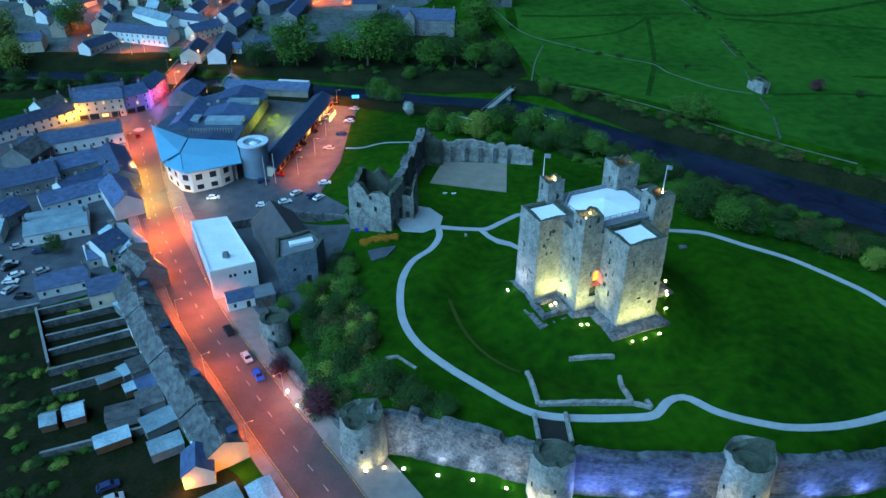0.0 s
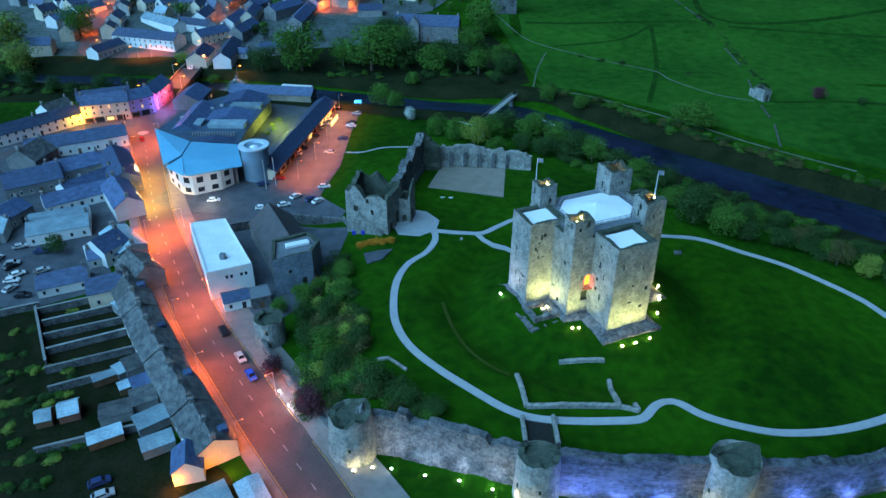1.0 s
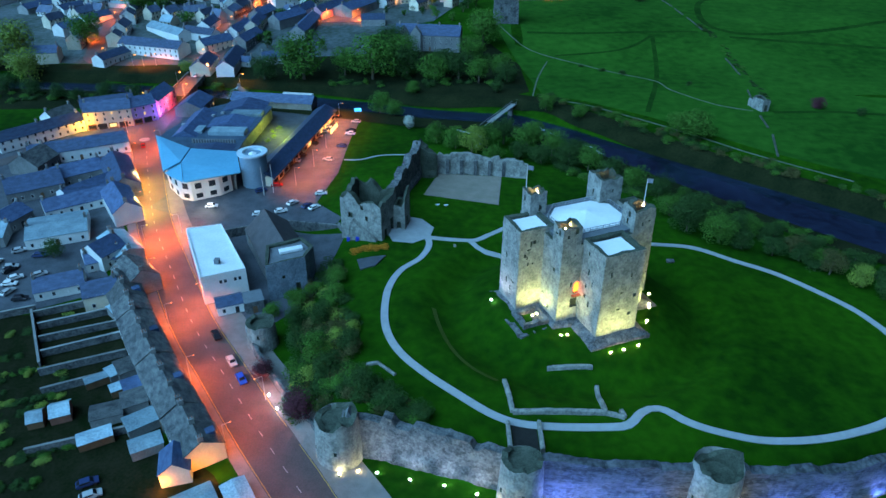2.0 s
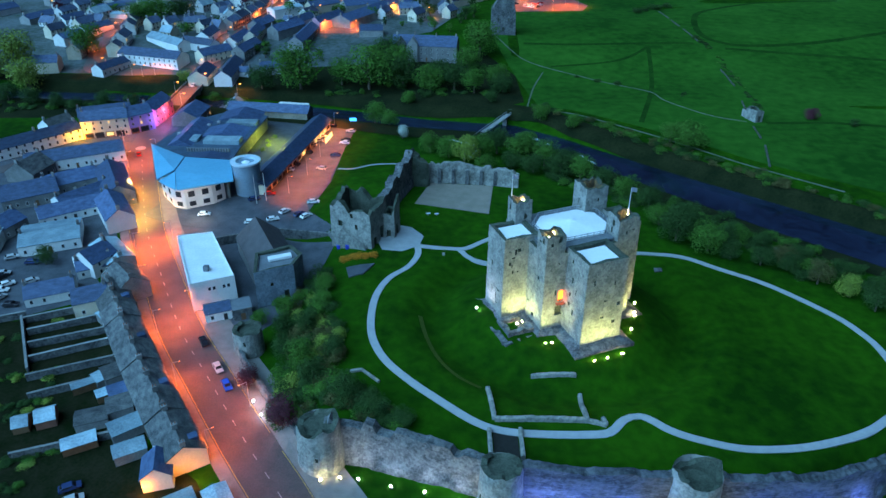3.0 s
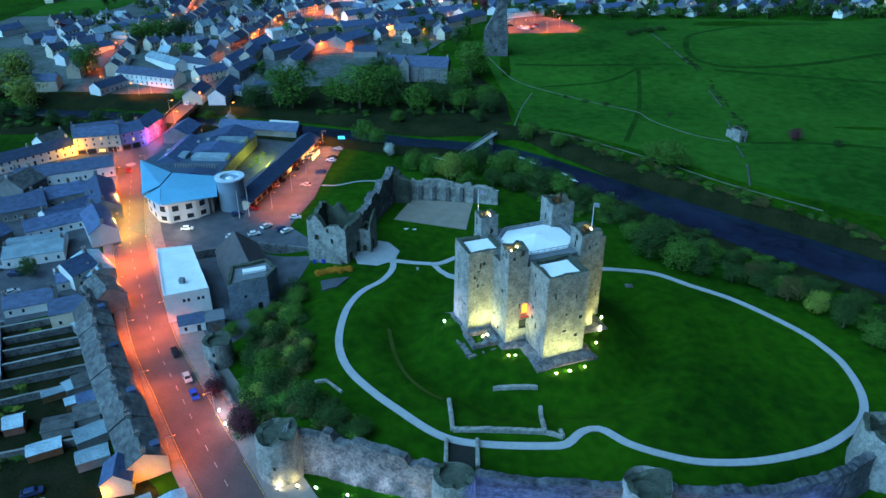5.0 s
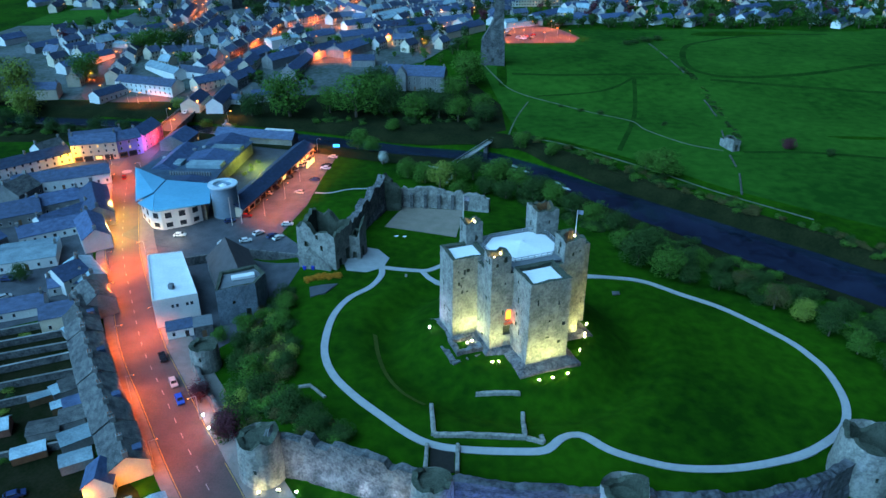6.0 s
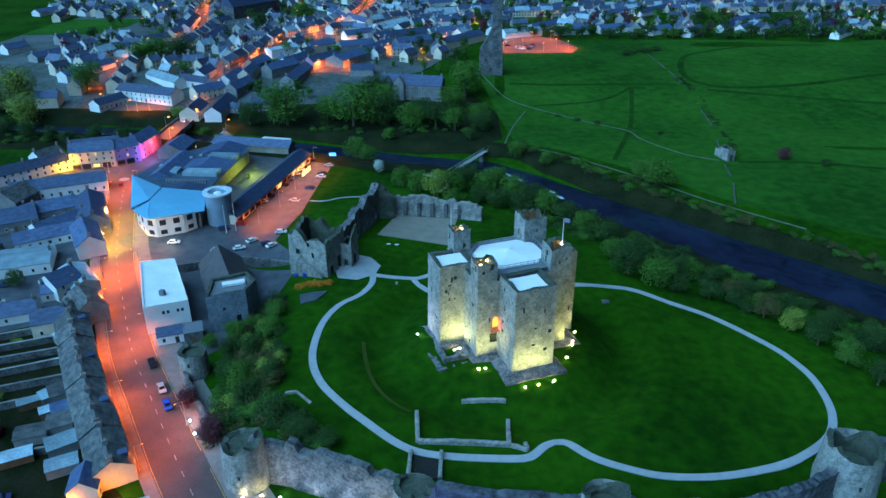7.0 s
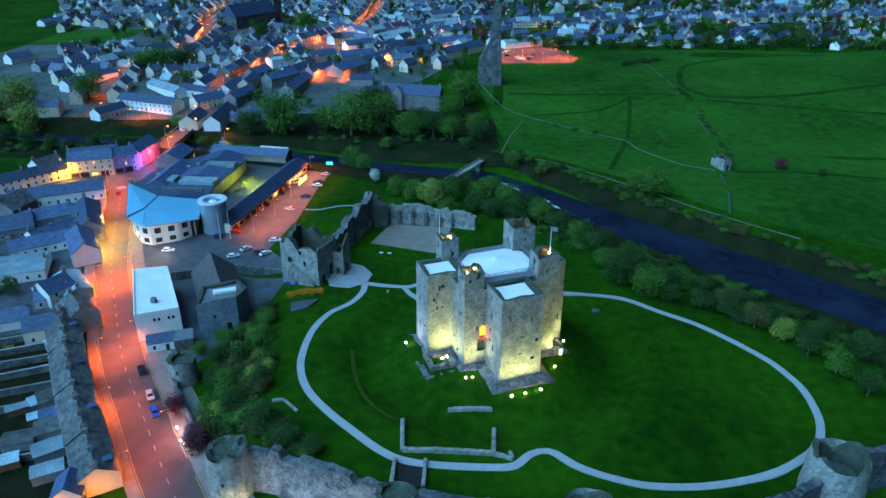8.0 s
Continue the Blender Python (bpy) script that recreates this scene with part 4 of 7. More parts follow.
house(-42.0, 86.5, 34, 10.0, 6.0, 2.2, 0.5, RENDER_G, PALEROOF, kindname="back_extension")

# ---- rows round the street junction ----
yellow = house(-142.6, 285.2, 20, 18.5, 9, 8.0, 3.2, RENDER_C, SLATE, label="three-storey cream building with shopfronts under a slate roof", chimneys=[-8.6, 8.6])
lilac = house(-131.5, 291.5, 41, 11.0, 9, 8.0, 3.0, RENDER_LILAC, SLATE, label="lilac painted three-storey corner shop", chimneys=[])
house(-128.6, 303.5, 86, 17.5, 9, 7.6, 3.0, RENDER_PINK, SLATE, label="pink painted row lit by pink light", chimneys=[-8])
house(-164.4, 268.0, 50, 34, 8.5, 4.8, 2.8, RENDER_W, SLATE, label="long low white row with a slate roof", chimneys=[-16, 0, 16])
house(-150, 300, 25, 22, 10, 5, 3, RENDER_G, SLATE)
house(-112, 303, 88, 16, 12, 4.2, 3.0, RENDER_G, SLATE, chimneys=[])
for ob, L, b in ((yellow, 18.5, 4.5), (lilac, 11.0, 4.5)):
    for i in range(int(L / 4)):
        x = -L / 2 + 2.2 + 4.1 * i
        s = part("shopfront", boxes((x - 1.7, -b - 0.25, 0.1, x + 1.7, -b - 0.02, 2.5)), (WOOD, BLACKMETAL)[i % 2], ob)
        part("shop_window", boxes((x - 1.4, -b - 0.3, 0.7, x + 1.4, -b - 0.26, 2.1)), GLASS_LIT if i == 2 else GLASS_DARK, s)
sheet("shop_forecourt", [(-178, 244), (-150, 262), (-120, 262), (-122, 288), (-140, 283), (-160, 272), (-182, 256)], PAVED, "paved ground before the shops", "paving", up=0.09)
ribbon("side_street", [(-119, 266), (-134, 272), (-150, 263), (-166, 246), (-185, 222)], 7.0, TARMAC, "side street running off the junction", "road", up=0.14)
rb = tagged(part("roundabout", cyl(2.2, 1.9, -1.5, -1.33, 20), LINE, None, "", pose(-126.4 + 4.6, 268.5, 0)), "small white painted mini roundabout", "road marking", kind="structure")


# ---- visitor centre, drum and shops ----
def build_centre():
    c = thing("visitor_centre", "visitor centre with faceted blue metal roofs and white curved front", "building", pose(0, 0, -1.6))
    front = [(-95.3, 224.3), (-88.0, 215.4), (-83.5, 214.2), (-75.4, 218.9), (-72.4, 223.0), (-75.0, 226.0)]
    part("wall", prism(front, -0.5, 7.4), RENDER_W, c, "white rendered curved front wall")
    part("side_wall", prism([(-109.5, 253), (-95.6, 225), (-75.2, 226.3), (-71, 223.5), (-76, 239.5), (-92, 241)], -0.5, 6.4), RENDER_G, c)
    # folded blue roof planes
    for name, plan in (("roof", [(-110.4, 254.4, 8.0), (-95.0, 220.6, 8.3), (-90.6, 226.5, 9.4), (-92.8, 241.8, 8.0)]), ("roof", [(-90.3, 226.3, 9.2), (-85.4, 213.4, 8.0), (-84.2, 213.2, 7.9), (-68.4, 221.8, 7.7), (-75.0, 240.6, 7.4), (-92.4, 242.0, 7.8)]), ("roof_fold", [(-94.6, 220.9, 7.5), (-85.8, 213.6, 7.7), (-90.4, 226.2, 8.9)])):
        bm = bmesh.new()
        up = [bm.verts.new(q) for q in plan]
        dn = [bm.verts.new((x, y, z - 0.4)) for x, y, z in plan]
        bm.faces.new(up)
        bm.faces.new(dn[::-1])
        for i in range(len(up)):
            bm.faces.new((up[i], dn[i], dn[(i + 1) % len(up)], up[(i + 1) % len(up)]))
        bmesh.ops.triangulate(bm, faces=[f for f in bm.faces if len(f.verts) > 4])
        bmesh.ops.recalc_face_normals(bm, faces=bm.faces)
        part(name, bm, BLUEROOF, c, "folded blue metal roof plane")
    for (x0, y0), (x1, y1), n in ((front[0], front[1], 2), (front[2], front[3], 2), (front[3], front[4], 1), (front[1], front[2], 1)):
        for i in range(n):
            for fl, hh in ((0.8, 1.9), (4.2, 2.3)):
                f = (i + 0.5) / n
                ang = math.degrees(math.atan2(y1 - y0, x1 - x0))
                window(c, pose(x0 + (x1 - x0) * f, y0 + (y1 - y0) * f, fl, 0, 0, ang), w=2.4, h=hh)
    drum = thing("drum_tower", "round blue-grey rendered drum tower with an open ring roof", "tower", pose(-65.6, 229.0, -1.6))
    part("wall", cyl(4.7, 4.7, -0.5, 11.6, 40), mat("blue_grey_render", (0.17, 0.27, 0.35), (0.13, 0.21, 0.28), 0.3, 0.8, 0.02), drum)
    bm = bmesh.new()
    rings = [[bm.verts.new((r * math.cos(i * 0.15708), r * math.sin(i * 0.15708), z)) for i in range(40)] for r, z in ((4.7, 11.61), (5.3, 11.8), (5.3, 12.4), (3.4, 12.4), (3.3, 11.63))]
    for a, b in zip(rings, rings[1:]):
        for i in range(40):
            bm.faces.new((a[i], a[(i + 1) % 40], b[(i + 1) % 40], b[i]))
    part("ring_roof", bm, mat("pale_blue_panel", (0.55, 0.68, 0.76), None, 0.4, 0.5, 0), drum, "pale blue ring canopy")
    part("roof_light", cyl(1.5, 0.2, 11.62, 12.3, 16), MEMBRANE, drum, "pale conical roof light")
    for i, x in enumerate((-60.5, -57.6)):
        p = tagged(part("flagpole", cyl(0.14, 0.09, -0.1, 11, 10), FRAME, None, "", pose(x, 219.5 + i * 2, -1.6)), "tall bare white flagpole in the paving", "flagpole", "flagpoles")
    b = thing("shopping_centre", "low shopping block with dark flat roofs and pale rooflights", "building", pose(0, 0, -1.6))
    part("wall", prism([(-111, 258), (-93, 243.5), (-76.5, 242), (-77, 257), (-75, 294), (-90, 303), (-104, 288)], -0.5, 5.2), RENDER_G, b)
    part("roof", prism([(-111.6, 258), (-93, 242.9), (-76, 241.4), (-76.4, 257), (-74.4, 294.4), (-90, 303.6), (-104.6, 288.4)], 5.22, 5.6), mat("dark_blue_roof_felt", (0.06, 0.1, 0.15), (0.03, 0.05, 0.078), 0.3, 0.6, 0.02), b)
    for x0, y0, x1, y1, z in ((-92, 260, -77.5, 265.5, 7.4), (-89, 281, -76, 286, 7.2), (-101, 262, -95, 268, 6.8)):
        part("roof_box", soft_edges(boxes((x0, y0, 5.62, x1, y1, z)), 0.1), PALEROOF, b, "pale raised roof box")
    part("plant_screen", boxes((-96, 252.5, 5.62, -79, 253.0, 7.2)), LEAD, b, "slatted grey plant screen")
    for i in range(16):
        part("screen_slat", boxes((-95.6 + i * 1.05, 252.2, 5.7, -95.2 + i * 1.05, 252.48, 7.1)), STEEL, b)
    for x0, y0, x1, y1, rr in ((-106, 258, -96, 286, 2.6), (-95.5, 268, -78, 280, 2.0), (-95, 288, -77, 300, 2.4), (-93.5, 244.5, -78, 251, 1.2)):
        bm = bmesh.new()
        xm = (x0 + x1) / 2
        v = [[bm.verts.new(q) for q in ((x0, y, 5.63), (xm, y, 5.63 + rr), (x1, y, 5.63))] for y in (y0, y1)]
        for i in range(3):
            bm.faces.new((v[0][i], v[0][(i + 1) % 3], v[1][(i + 1) % 3], v[1][i]))
        for e in v:
            bm.faces.new(e)
        bmesh.ops.recalc_face_normals(bm, faces=bm.faces)
        part("pitched_roof", bm, SLATE, b, "low pitched dark slate roof")
    for i in range(5):
        part("roof_vent", soft_edges(boxes((-106 + i * 3, 270 + i * 3.5, 5.62, -104.6 + i * 3, 271.2 + i * 3.5, 6.6)), 0.1), STEEL, b)
    s = thing("shop_row", "long row of small shops with a slate roof and lit fronts", "building", pose(-57.4, 262, -1.6, 0, 0, 81))
    part("wall", boxes((-35.5, -4.2, -0.5, 35.5, 4.2, 3.6)), RENDER_C, s)
    bm = bmesh.new()
    pr = [(-5.2, 3.5), (0, 6.0), (4.6, 3.5), (4.6, 3.35), (0, 5.75), (-5.2, 3.35)]
    ends = [[bm.verts.new((x, y, z)) for y, z in pr] for x in (-36, 36)]
    for i in range(6):
        bm.faces.new((ends[0][i], ends[0][(i + 1) % 6], ends[1][(i + 1) % 6], ends[1][i]))
    for e in ends:
        bm.faces.new(e)
    bmesh.ops.recalc_face_normals(bm, faces=bm.faces)
    part("roof", bm, SLATE, s)
    for i in range(14):
        x = -33 + i * 5
        f = part("shopfront", boxes((x - 2.0, -4.4, 0.2, x + 2.0, -4.22, 2.6)), (BRICK, FRAME, BLUEROOF, BLACKMETAL)[i % 4], s)
        part("shop_window", boxes((x - 1.7, -4.46, 0.6, x + 1.7, -4.41, 2.1)), GLASS_LIT if i in (10, 11, 12, 7) else GLASS_DARK, f)
        part("fascia", boxes((x - 2.2, -4.7, 2.65, x + 2.2, -4.22, 3.2)), (FRAME, LEAD, BRICK)[i % 3], s, "plain painted shop fascia")
    part("banner", boxes((16, -8.6, 0.2, 25, -8.4, 2.2)), mat("yellow_banner", (0.65, 0.55, 0.2), None, 1, 0.7, 0, glow=(1, 0.8, 0.3), power=0.5), s, "yellow lit banner panel")
    sh = thing("river_row", "long low slate-roofed building by the river", "building", pose(-78, 311, -1.6, 0, 0, -8))
    part("wall", boxes((-19, -4, -1, 19, 4, 3.4)), RENDER_G, sh)
    bm = bmesh.new()
    ends = [[bm.verts.new((x, y, z)) for y, z in ((-4.6, 3.3), (0, 6.0), (4.6, 3.3))] for x in (-19.5, 19.5)]
    for i in range(3):
        bm.faces.new((ends[0][i], ends[0][(i + 1) % 3], ends[1][(i + 1) % 3], ends[1][i]))
    for e in ends:
        bm.faces.new(e)
    bmesh.ops.recalc_face_normals(bm, faces=bm.faces)
    part("roof", bm, SLATE, sh)
    part("roof_lantern", boxes((4, 1, 5.0, 18, 3, 5.9)), FRAME, sh)


build_centre()


# ---- white flat-roofed house and the hall beside the bank ----
def build_white_house():
    h = thing("flat_roofed_house", "white two-storey building with a wide pale flat roof", "house", pose(0, 0, -1.6))
    plan = [(-60.2, 153.2), (-49.4, 158.2), (-63.2, 182.6), (-73.0, 179.6)]
    part("wall", prism(plan, -0.6, 8.3), RENDER_W, h)
    inner = [(-60.0, 153.6), (-49.9, 158.3), (-63.4, 182.2), (-72.6, 179.4)]
    part("roof", prism(inner, 8.31, 8.5), WHITEROOF, h, "white felted flat roof")
    for a, b in zip(plan, plan[1:] + plan[:1]):
        L = math.dist(a, b)
        part("parapet", boxes((0.15, 0.02, 8.31, L - 0.15, 0.34, 8.85)), RENDER_W, h, "", pose(a[0], a[1], 0, 0, 0, math.degrees(math.atan2(b[1] - a[1], b[0] - a[0]))))
    part("roof_vent", soft_edges(boxes((-58.6, 160.2, 8.52, -57.2, 161.6, 10.0)), 0.08), LEAD, h)
    d = (plan[1][0] - plan[0][0], plan[1][1] - plan[0][1])
    ang = math.degrees(math.atan2(d[1], d[0]))
    for f in (0.42, 0.52, 0.74, 0.84):
        window(h, pose(plan[0][0] + d[0] * f, plan[0][1] + d[1] * f, 5.6, 0, 0, ang), w=0.9, h=1.2)
    e = (plan[0][0] - plan[3][0], plan[0][1] - plan[3][1])
    ang2 = math.degrees(math.atan2(e[1], e[0]))
    for i in range(6):
        for fl in (0.9, 4.6):
            window(h, pose(plan[3][0] + e[0] * (i + 0.5) / 6, plan[3][1] + e[1] * (i + 0.5) / 6, fl, 0, 0, ang2), w=1.1, h=1.6)
    part("shopfront", boxes((2, -0.16, 0.2, 26, -0.02, 3.0)), mat("dark_red_shopfront", (0.22, 0.03, 0.03), None, 1, 0.6, 0), h, "dark red timber shopfront", pose(plan[3][0], plan[3][1], 0, 0, 0, ang2))
    x = house(-53.0, 151.6, 24.5, 6.8, 5.2, 3.0, 1.3, RENDER_W, SLATE, label="small white gabled annexe with a brown door", chimneys=[])
    hall = house(-46.0, 178.5, 118, 25, 13.0, 5.0, 5.6, RENDER_G, mat("dark_brown_slate", (0.085, 0.08, 0.085), (0.05, 0.048, 0.052), 0.4, 0.7, 0.05, 9), windows=False, chimneys=[], label="steep dark slate-roofed stone hall", kindname="hall")
    t = thing("stone_block", "blue-grey stone block with a parapet and roof light", "building", pose(0, 0, -1.6))
    plan = [(-43.2, 155.6), (-33.6, 160.4), (-32.4, 166.5), (-36.5, 171.0), (-45.5, 166.0)]
    masonry_part("wall", masonry(plan, -0.8, 11.4, 1.3, [(0, 8.2, 0.6, 1.3, 3.2), (0, 4.5, 6.2, 0.8, 0.9)], 0.0, 0.15, 0.8, 0.8, 31), t, mat("blue_grey_masonry", (0.2, 0.25, 0.3), (0.1, 0.13, 0.165), 0.3, 0.9, 0.08, 8, cells=0.9), LEAD)
    part("roof_light", soft_edges(boxes((-3.2, -1, 10.7, 3.2, 1, 11.6)), 0.1), WHITEROOF, t, "long white roof light", pose(-38.2, 164.4, 0, 0, 0, 24))
    g = thing("yard_wall", "grey stone yard wall beside the hall", "wall", pose(0, 0, -1.6))
    for (x0, y0), (x1, y1), hh in (((-50, 196), (-30, 193), 3.4), ((-66, 189), (-50, 196), 3.0), ((-30, 193), (-27, 187), 4.2)):
        L = math.dist((x0, y0), (x1, y1))
        part("wall", soft_edges(boxes((0, -0.35, -0.6, L - 0.05, 0.35, hh)), 0.08), STONE_DARK, g, "", pose(x0, y0, 0, 0, 0, math.degrees(math.atan2(y1 - y0, x1 - x0))))
    y = thing("lean_to", "low flat-roofed store between the buildings", "shed", pose(-46.5, 152.0, -1.6, 0, 0, 24))
    part("wall", boxes((-2.4, -2.0, -0.4, 2.4, 3.2, 3.4)), STONE_DARK, y)
    part("roof", boxes((-2.6, -2.2, 3.42, 2.6, 3.4, 3.65)), LEAD, y)
    part("door", boxes((-0.6, -2.1, 0, 0.6, -2.02, 2.1)), WOOD, y)


build_white_house()


# ---- ruined gatehouse, spur wall and hall wall ----
def build_gatehouse():
    g = thing("gatehouse", "ruined square stone gatehouse with broken gables", "castle gatehouse", pose(0, 0, 0))
    plan = [(-27.6, 185.6), (-15.2, 181.4), (-11.6, 191.5), (-24.0, 196.0)]
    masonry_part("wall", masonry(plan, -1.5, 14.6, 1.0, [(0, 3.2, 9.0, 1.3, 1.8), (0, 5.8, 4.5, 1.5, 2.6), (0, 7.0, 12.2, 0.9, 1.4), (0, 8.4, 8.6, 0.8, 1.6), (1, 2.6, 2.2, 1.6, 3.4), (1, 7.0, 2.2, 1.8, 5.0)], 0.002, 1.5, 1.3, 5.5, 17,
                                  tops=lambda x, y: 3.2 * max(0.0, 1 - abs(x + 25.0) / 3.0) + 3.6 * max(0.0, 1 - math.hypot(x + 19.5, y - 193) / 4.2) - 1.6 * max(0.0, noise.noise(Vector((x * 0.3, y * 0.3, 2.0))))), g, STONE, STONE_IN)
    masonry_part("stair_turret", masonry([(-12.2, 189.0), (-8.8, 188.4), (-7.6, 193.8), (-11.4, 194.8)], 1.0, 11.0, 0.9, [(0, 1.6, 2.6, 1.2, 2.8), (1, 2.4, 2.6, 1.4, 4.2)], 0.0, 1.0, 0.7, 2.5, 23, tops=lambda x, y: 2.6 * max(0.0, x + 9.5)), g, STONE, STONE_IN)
    bm = bmesh.new()
    prof = [(-25.8, 183.2, 6.0), (-24.0, 182.8, 9.0), (-21.5, 182.0, 6.6), (-17, 180.4, 3.4)]
    v = []
    for x, y, z in prof:
        v.append([bm.verts.new((x, y, 0.5)), bm.verts.new((x, y, z)), bm.verts.new((x + 0.6, y + 1.6, z)), bm.verts.new((x + 0.6, y + 1.6, 0.5))])
    for p, q in zip(v, v[1:]):
        for i in range(4):
            bm.faces.new((p[i], p[(i + 1) % 4], q[(i + 1) % 4], q[i]))
    bm.faces.new(v[0])
    bm.faces.new(v[-1])
    bmesh.ops.subdivide_edges(bm, edges=bm.edges, cuts=2, use_grid_fill=True)
    bmesh.ops.recalc_face_normals(bm, faces=bm.faces)
    part("buttress", rough(bm, 0.3, 0.6), STONE, g, "sloping broken buttress")


build_gatehouse()
build_wall("spur_wall", [(-15.5, 196), (-14, 204), (-11, 216), (-8.5, 226), (-7.5, 231)], 1.0, (9.0, 15.2), 2.6, STONE_DARK, "tall broken wall climbing from the gatehouse", 1.6, 0.8)
build_wall("spur_wall_end", [(-7.0, 232), (-3.5, 231), (-1.2, 231.6)], 1.0, (15.5, 10), 4.5, STONE_IN, "ivy-dark broken tower stump", 1.4, 0.6)
build_wall("hall_wall", [(-1.0, 233.5), (10, 233.2), (23, 231.6), (31.5, 229.5)], 0.5, (9.8, 8.6), 1.6, STONE, "grey hall wall with blocked window niches", 0.5, 0.8)
for i in range(6):
    x = 3.2 + 5.0 * i
    tagged(part("wall_pier", rough(boxes((-0.6, -0.55, -1, 0.6, 0.5, 5.6)), 0.12, 0.9), STONE_DARK, None, "", pose(x, 231.9 - 0.055 * x, 1.6)), "stone buttress pier against the hall wall", "pier", "piers of the hall wall")


def low_ruin(pts, hgt, thick, label, stone=None):
    """Low foundation walls standing in the grass."""
    t = thing("wall_footing", label, "ruined wall", pose(0, 0, 0), "low wall footings")
    for (x0, y0), (x1, y1) in zip(pts, pts[1:]):
        L = math.dist((x0, y0), (x1, y1))
        n = max(3, int(L / 0.8))
        bm = bmesh.new()
        rows = []
        for i in range(n + 1):
            f = i / n
            x, y = x0 + (x1 - x0) * f, y0 + (y1 - y0) * f
            nx, ny = -(y1 - y0) / L * thick / 2, (x1 - x0) / L * thick / 2
            z = height(x, y)
            top = z + hgt + 0.2 * noise.noise(Vector((x, y, 0)))
            rows.append([bm.verts.new(p) for p in ((x - nx, y - ny, z - 0.4), (x - nx * 0.9, y - ny * 0.9, top - 0.1), (x, y, top), (x + nx * 0.9, y + ny * 0.9, top - 0.1), (x + nx, y + ny, z - 0.4))])
        for a, b in zip(rows, rows[1:]):
            for k in range(4):
                bm.faces.new((a[k], a[k + 1], b[k + 1], b[k]))
        bm.faces.new(rows[0])
        bm.faces.new(rows[-1])
        bmesh.ops.recalc_face_normals(bm, faces=bm.faces)
        part("footing", rough(bm, 0.12, 1.1), stone or STONE, t)
    return t


low_ruin([(18.4, 119.0), (19.7, 108.3), (39.1, 109.2), (39.2, 119.8)], 1.0, 1.0, "low grey stone footings of a lost hall")
low_ruin([(39.1, 109.2), (43.0, 108.1), (42.6, 110.2)], 0.8, 0.9, "short low stone footing beside the path")
low_ruin([(28.4, 123.9), (38.7, 124.0)], 0.7, 0.9, "straight low stone footing below the keep")
low_ruin([(-12.8, 122.6), (-10.1, 123.2), (-5.8, 119.2)], 0.6, 0.7, "broken low footing on the lawn")
low_ruin([(18.5, 105.4), (18.7, 98.5)], 1.0, 0.9, "low causeway wall by the gate tower")
low_ruin([(24.9, 105.8), (25.1, 98.0)], 1.0, 0.9, "low causeway wall by the gate tower")
# No hollow here: a flat black sheet paints the shade of a pit.
sheet("causeway_pit", [(19.2, 105.0), (24.3, 105.2), (24.5, 98.5), (19.4, 98.5)], PIT_SHADE, "dark sunken pit between the causeway walls", "pit", up=0.05)
sheet("terrace_steps", [(-21.2, 170.5), (-13.1, 172.5), (-15.5, 166.5), (-19.5, 164.5)], PAVED, "grey paved viewing terrace on the lawn", "paving", up=0.35)


# ---- far ruins and tower ----
def build_steeple():
    s = thing("ruined_steeple", "tall ruined grey stone bell tower on the hill", "tower", pose(33.4, 441, 0))
    masonry_part("wall", masonry(rect(-7, -5.5, 7, 5.5), 5, 22, 1.6, [(0, 7, 9, 1.2, 2.4), (0, 4, 15, 0.8, 1.6), (0, 10, 15, 0.8, 1.6)], 0.004, 0.5, 1.5, 1.0, 3), s, STONE_DARK, STONE_IN)
    bm = bmesh.new()
    prof = ((-6.6, 6.4, 21.5), (-4.8, 6.4, 25), (-2.6, 6.3, 29), (-0.2, 6.2, 33), (0.5, 6.1, 38), (0.8, 6.0, 46), (1.2, 5.9, 52), (2.6, 5.7, 54.5))
    rings = [[bm.verts.new((x0, -5.2 + 0.03 * z, z)), bm.verts.new((x1, -5.2 + 0.03 * z, z)), bm.verts.new((x1, 5.0 - 0.05 * z, z)), bm.verts.new((x0, 5.0 - 0.05 * z, z))] for x0, x1, z in prof]
    for a, b in zip(rings, rings[1:]):
        for i in range(4):
            bm.faces.new((a[i], a[(i + 1) % 4], b[(i + 1) % 4], b[i]))
    bm.faces.new(rings[-1])
    bmesh.ops.subdivide_edges(bm, edges=bm.edges, cuts=3, use_grid_fill=True)
    part("broken_shaft", rough(bm, 0.5, 0.4), STONE_DARK, s, "broken upper shaft with one standing side")


build_steeple()
ruin = thing("gate_ruin", "small pale ruined stone gate in the meadow", "ruin", pose(141.5, 309, -0.2, 0, 0, 20))
masonry_part("wall", masonry(rect(-1.9, -3.4, 1.9, 3.4), -1, 5.4, 0.9, [(0, 1.9, 0.3, 1.4, 2.8)], 0.0, 1.2, 1.0, 3.0, 41), ruin, STONE, STONE_IN)
masonry_part("stump", masonry(rect(-1.6, 3.6, 1.6, 6.4), -1, 3.6, 0.9, (), 0.0, 1.0, 0.8, 2.0, 43), ruin, STONE, STONE_IN)
for pts in ([(138.5, 300), (137, 286)], [(136, 278), (131, 258)], [(142.5, 322), (144.4, 334)], [(148.5, 358), (149.4, 376), (149.0, 384)], [(147.3, 426), (145.4, 452)], [(144.8, 460), (143.6, 476)], [(143.2, 482), (142, 504)]):
    t = low_ruin(pts, 0.6, 0.8, "tumbled grey field wall across the meadow", STONE_IN)
school = house(-11, 396.5, -7, 36, 12, 8.5, 4.5, RENDER_G, SLATE, label="large grey stone institution with paired gables", chimneys=[-16, -6, 6, 17])
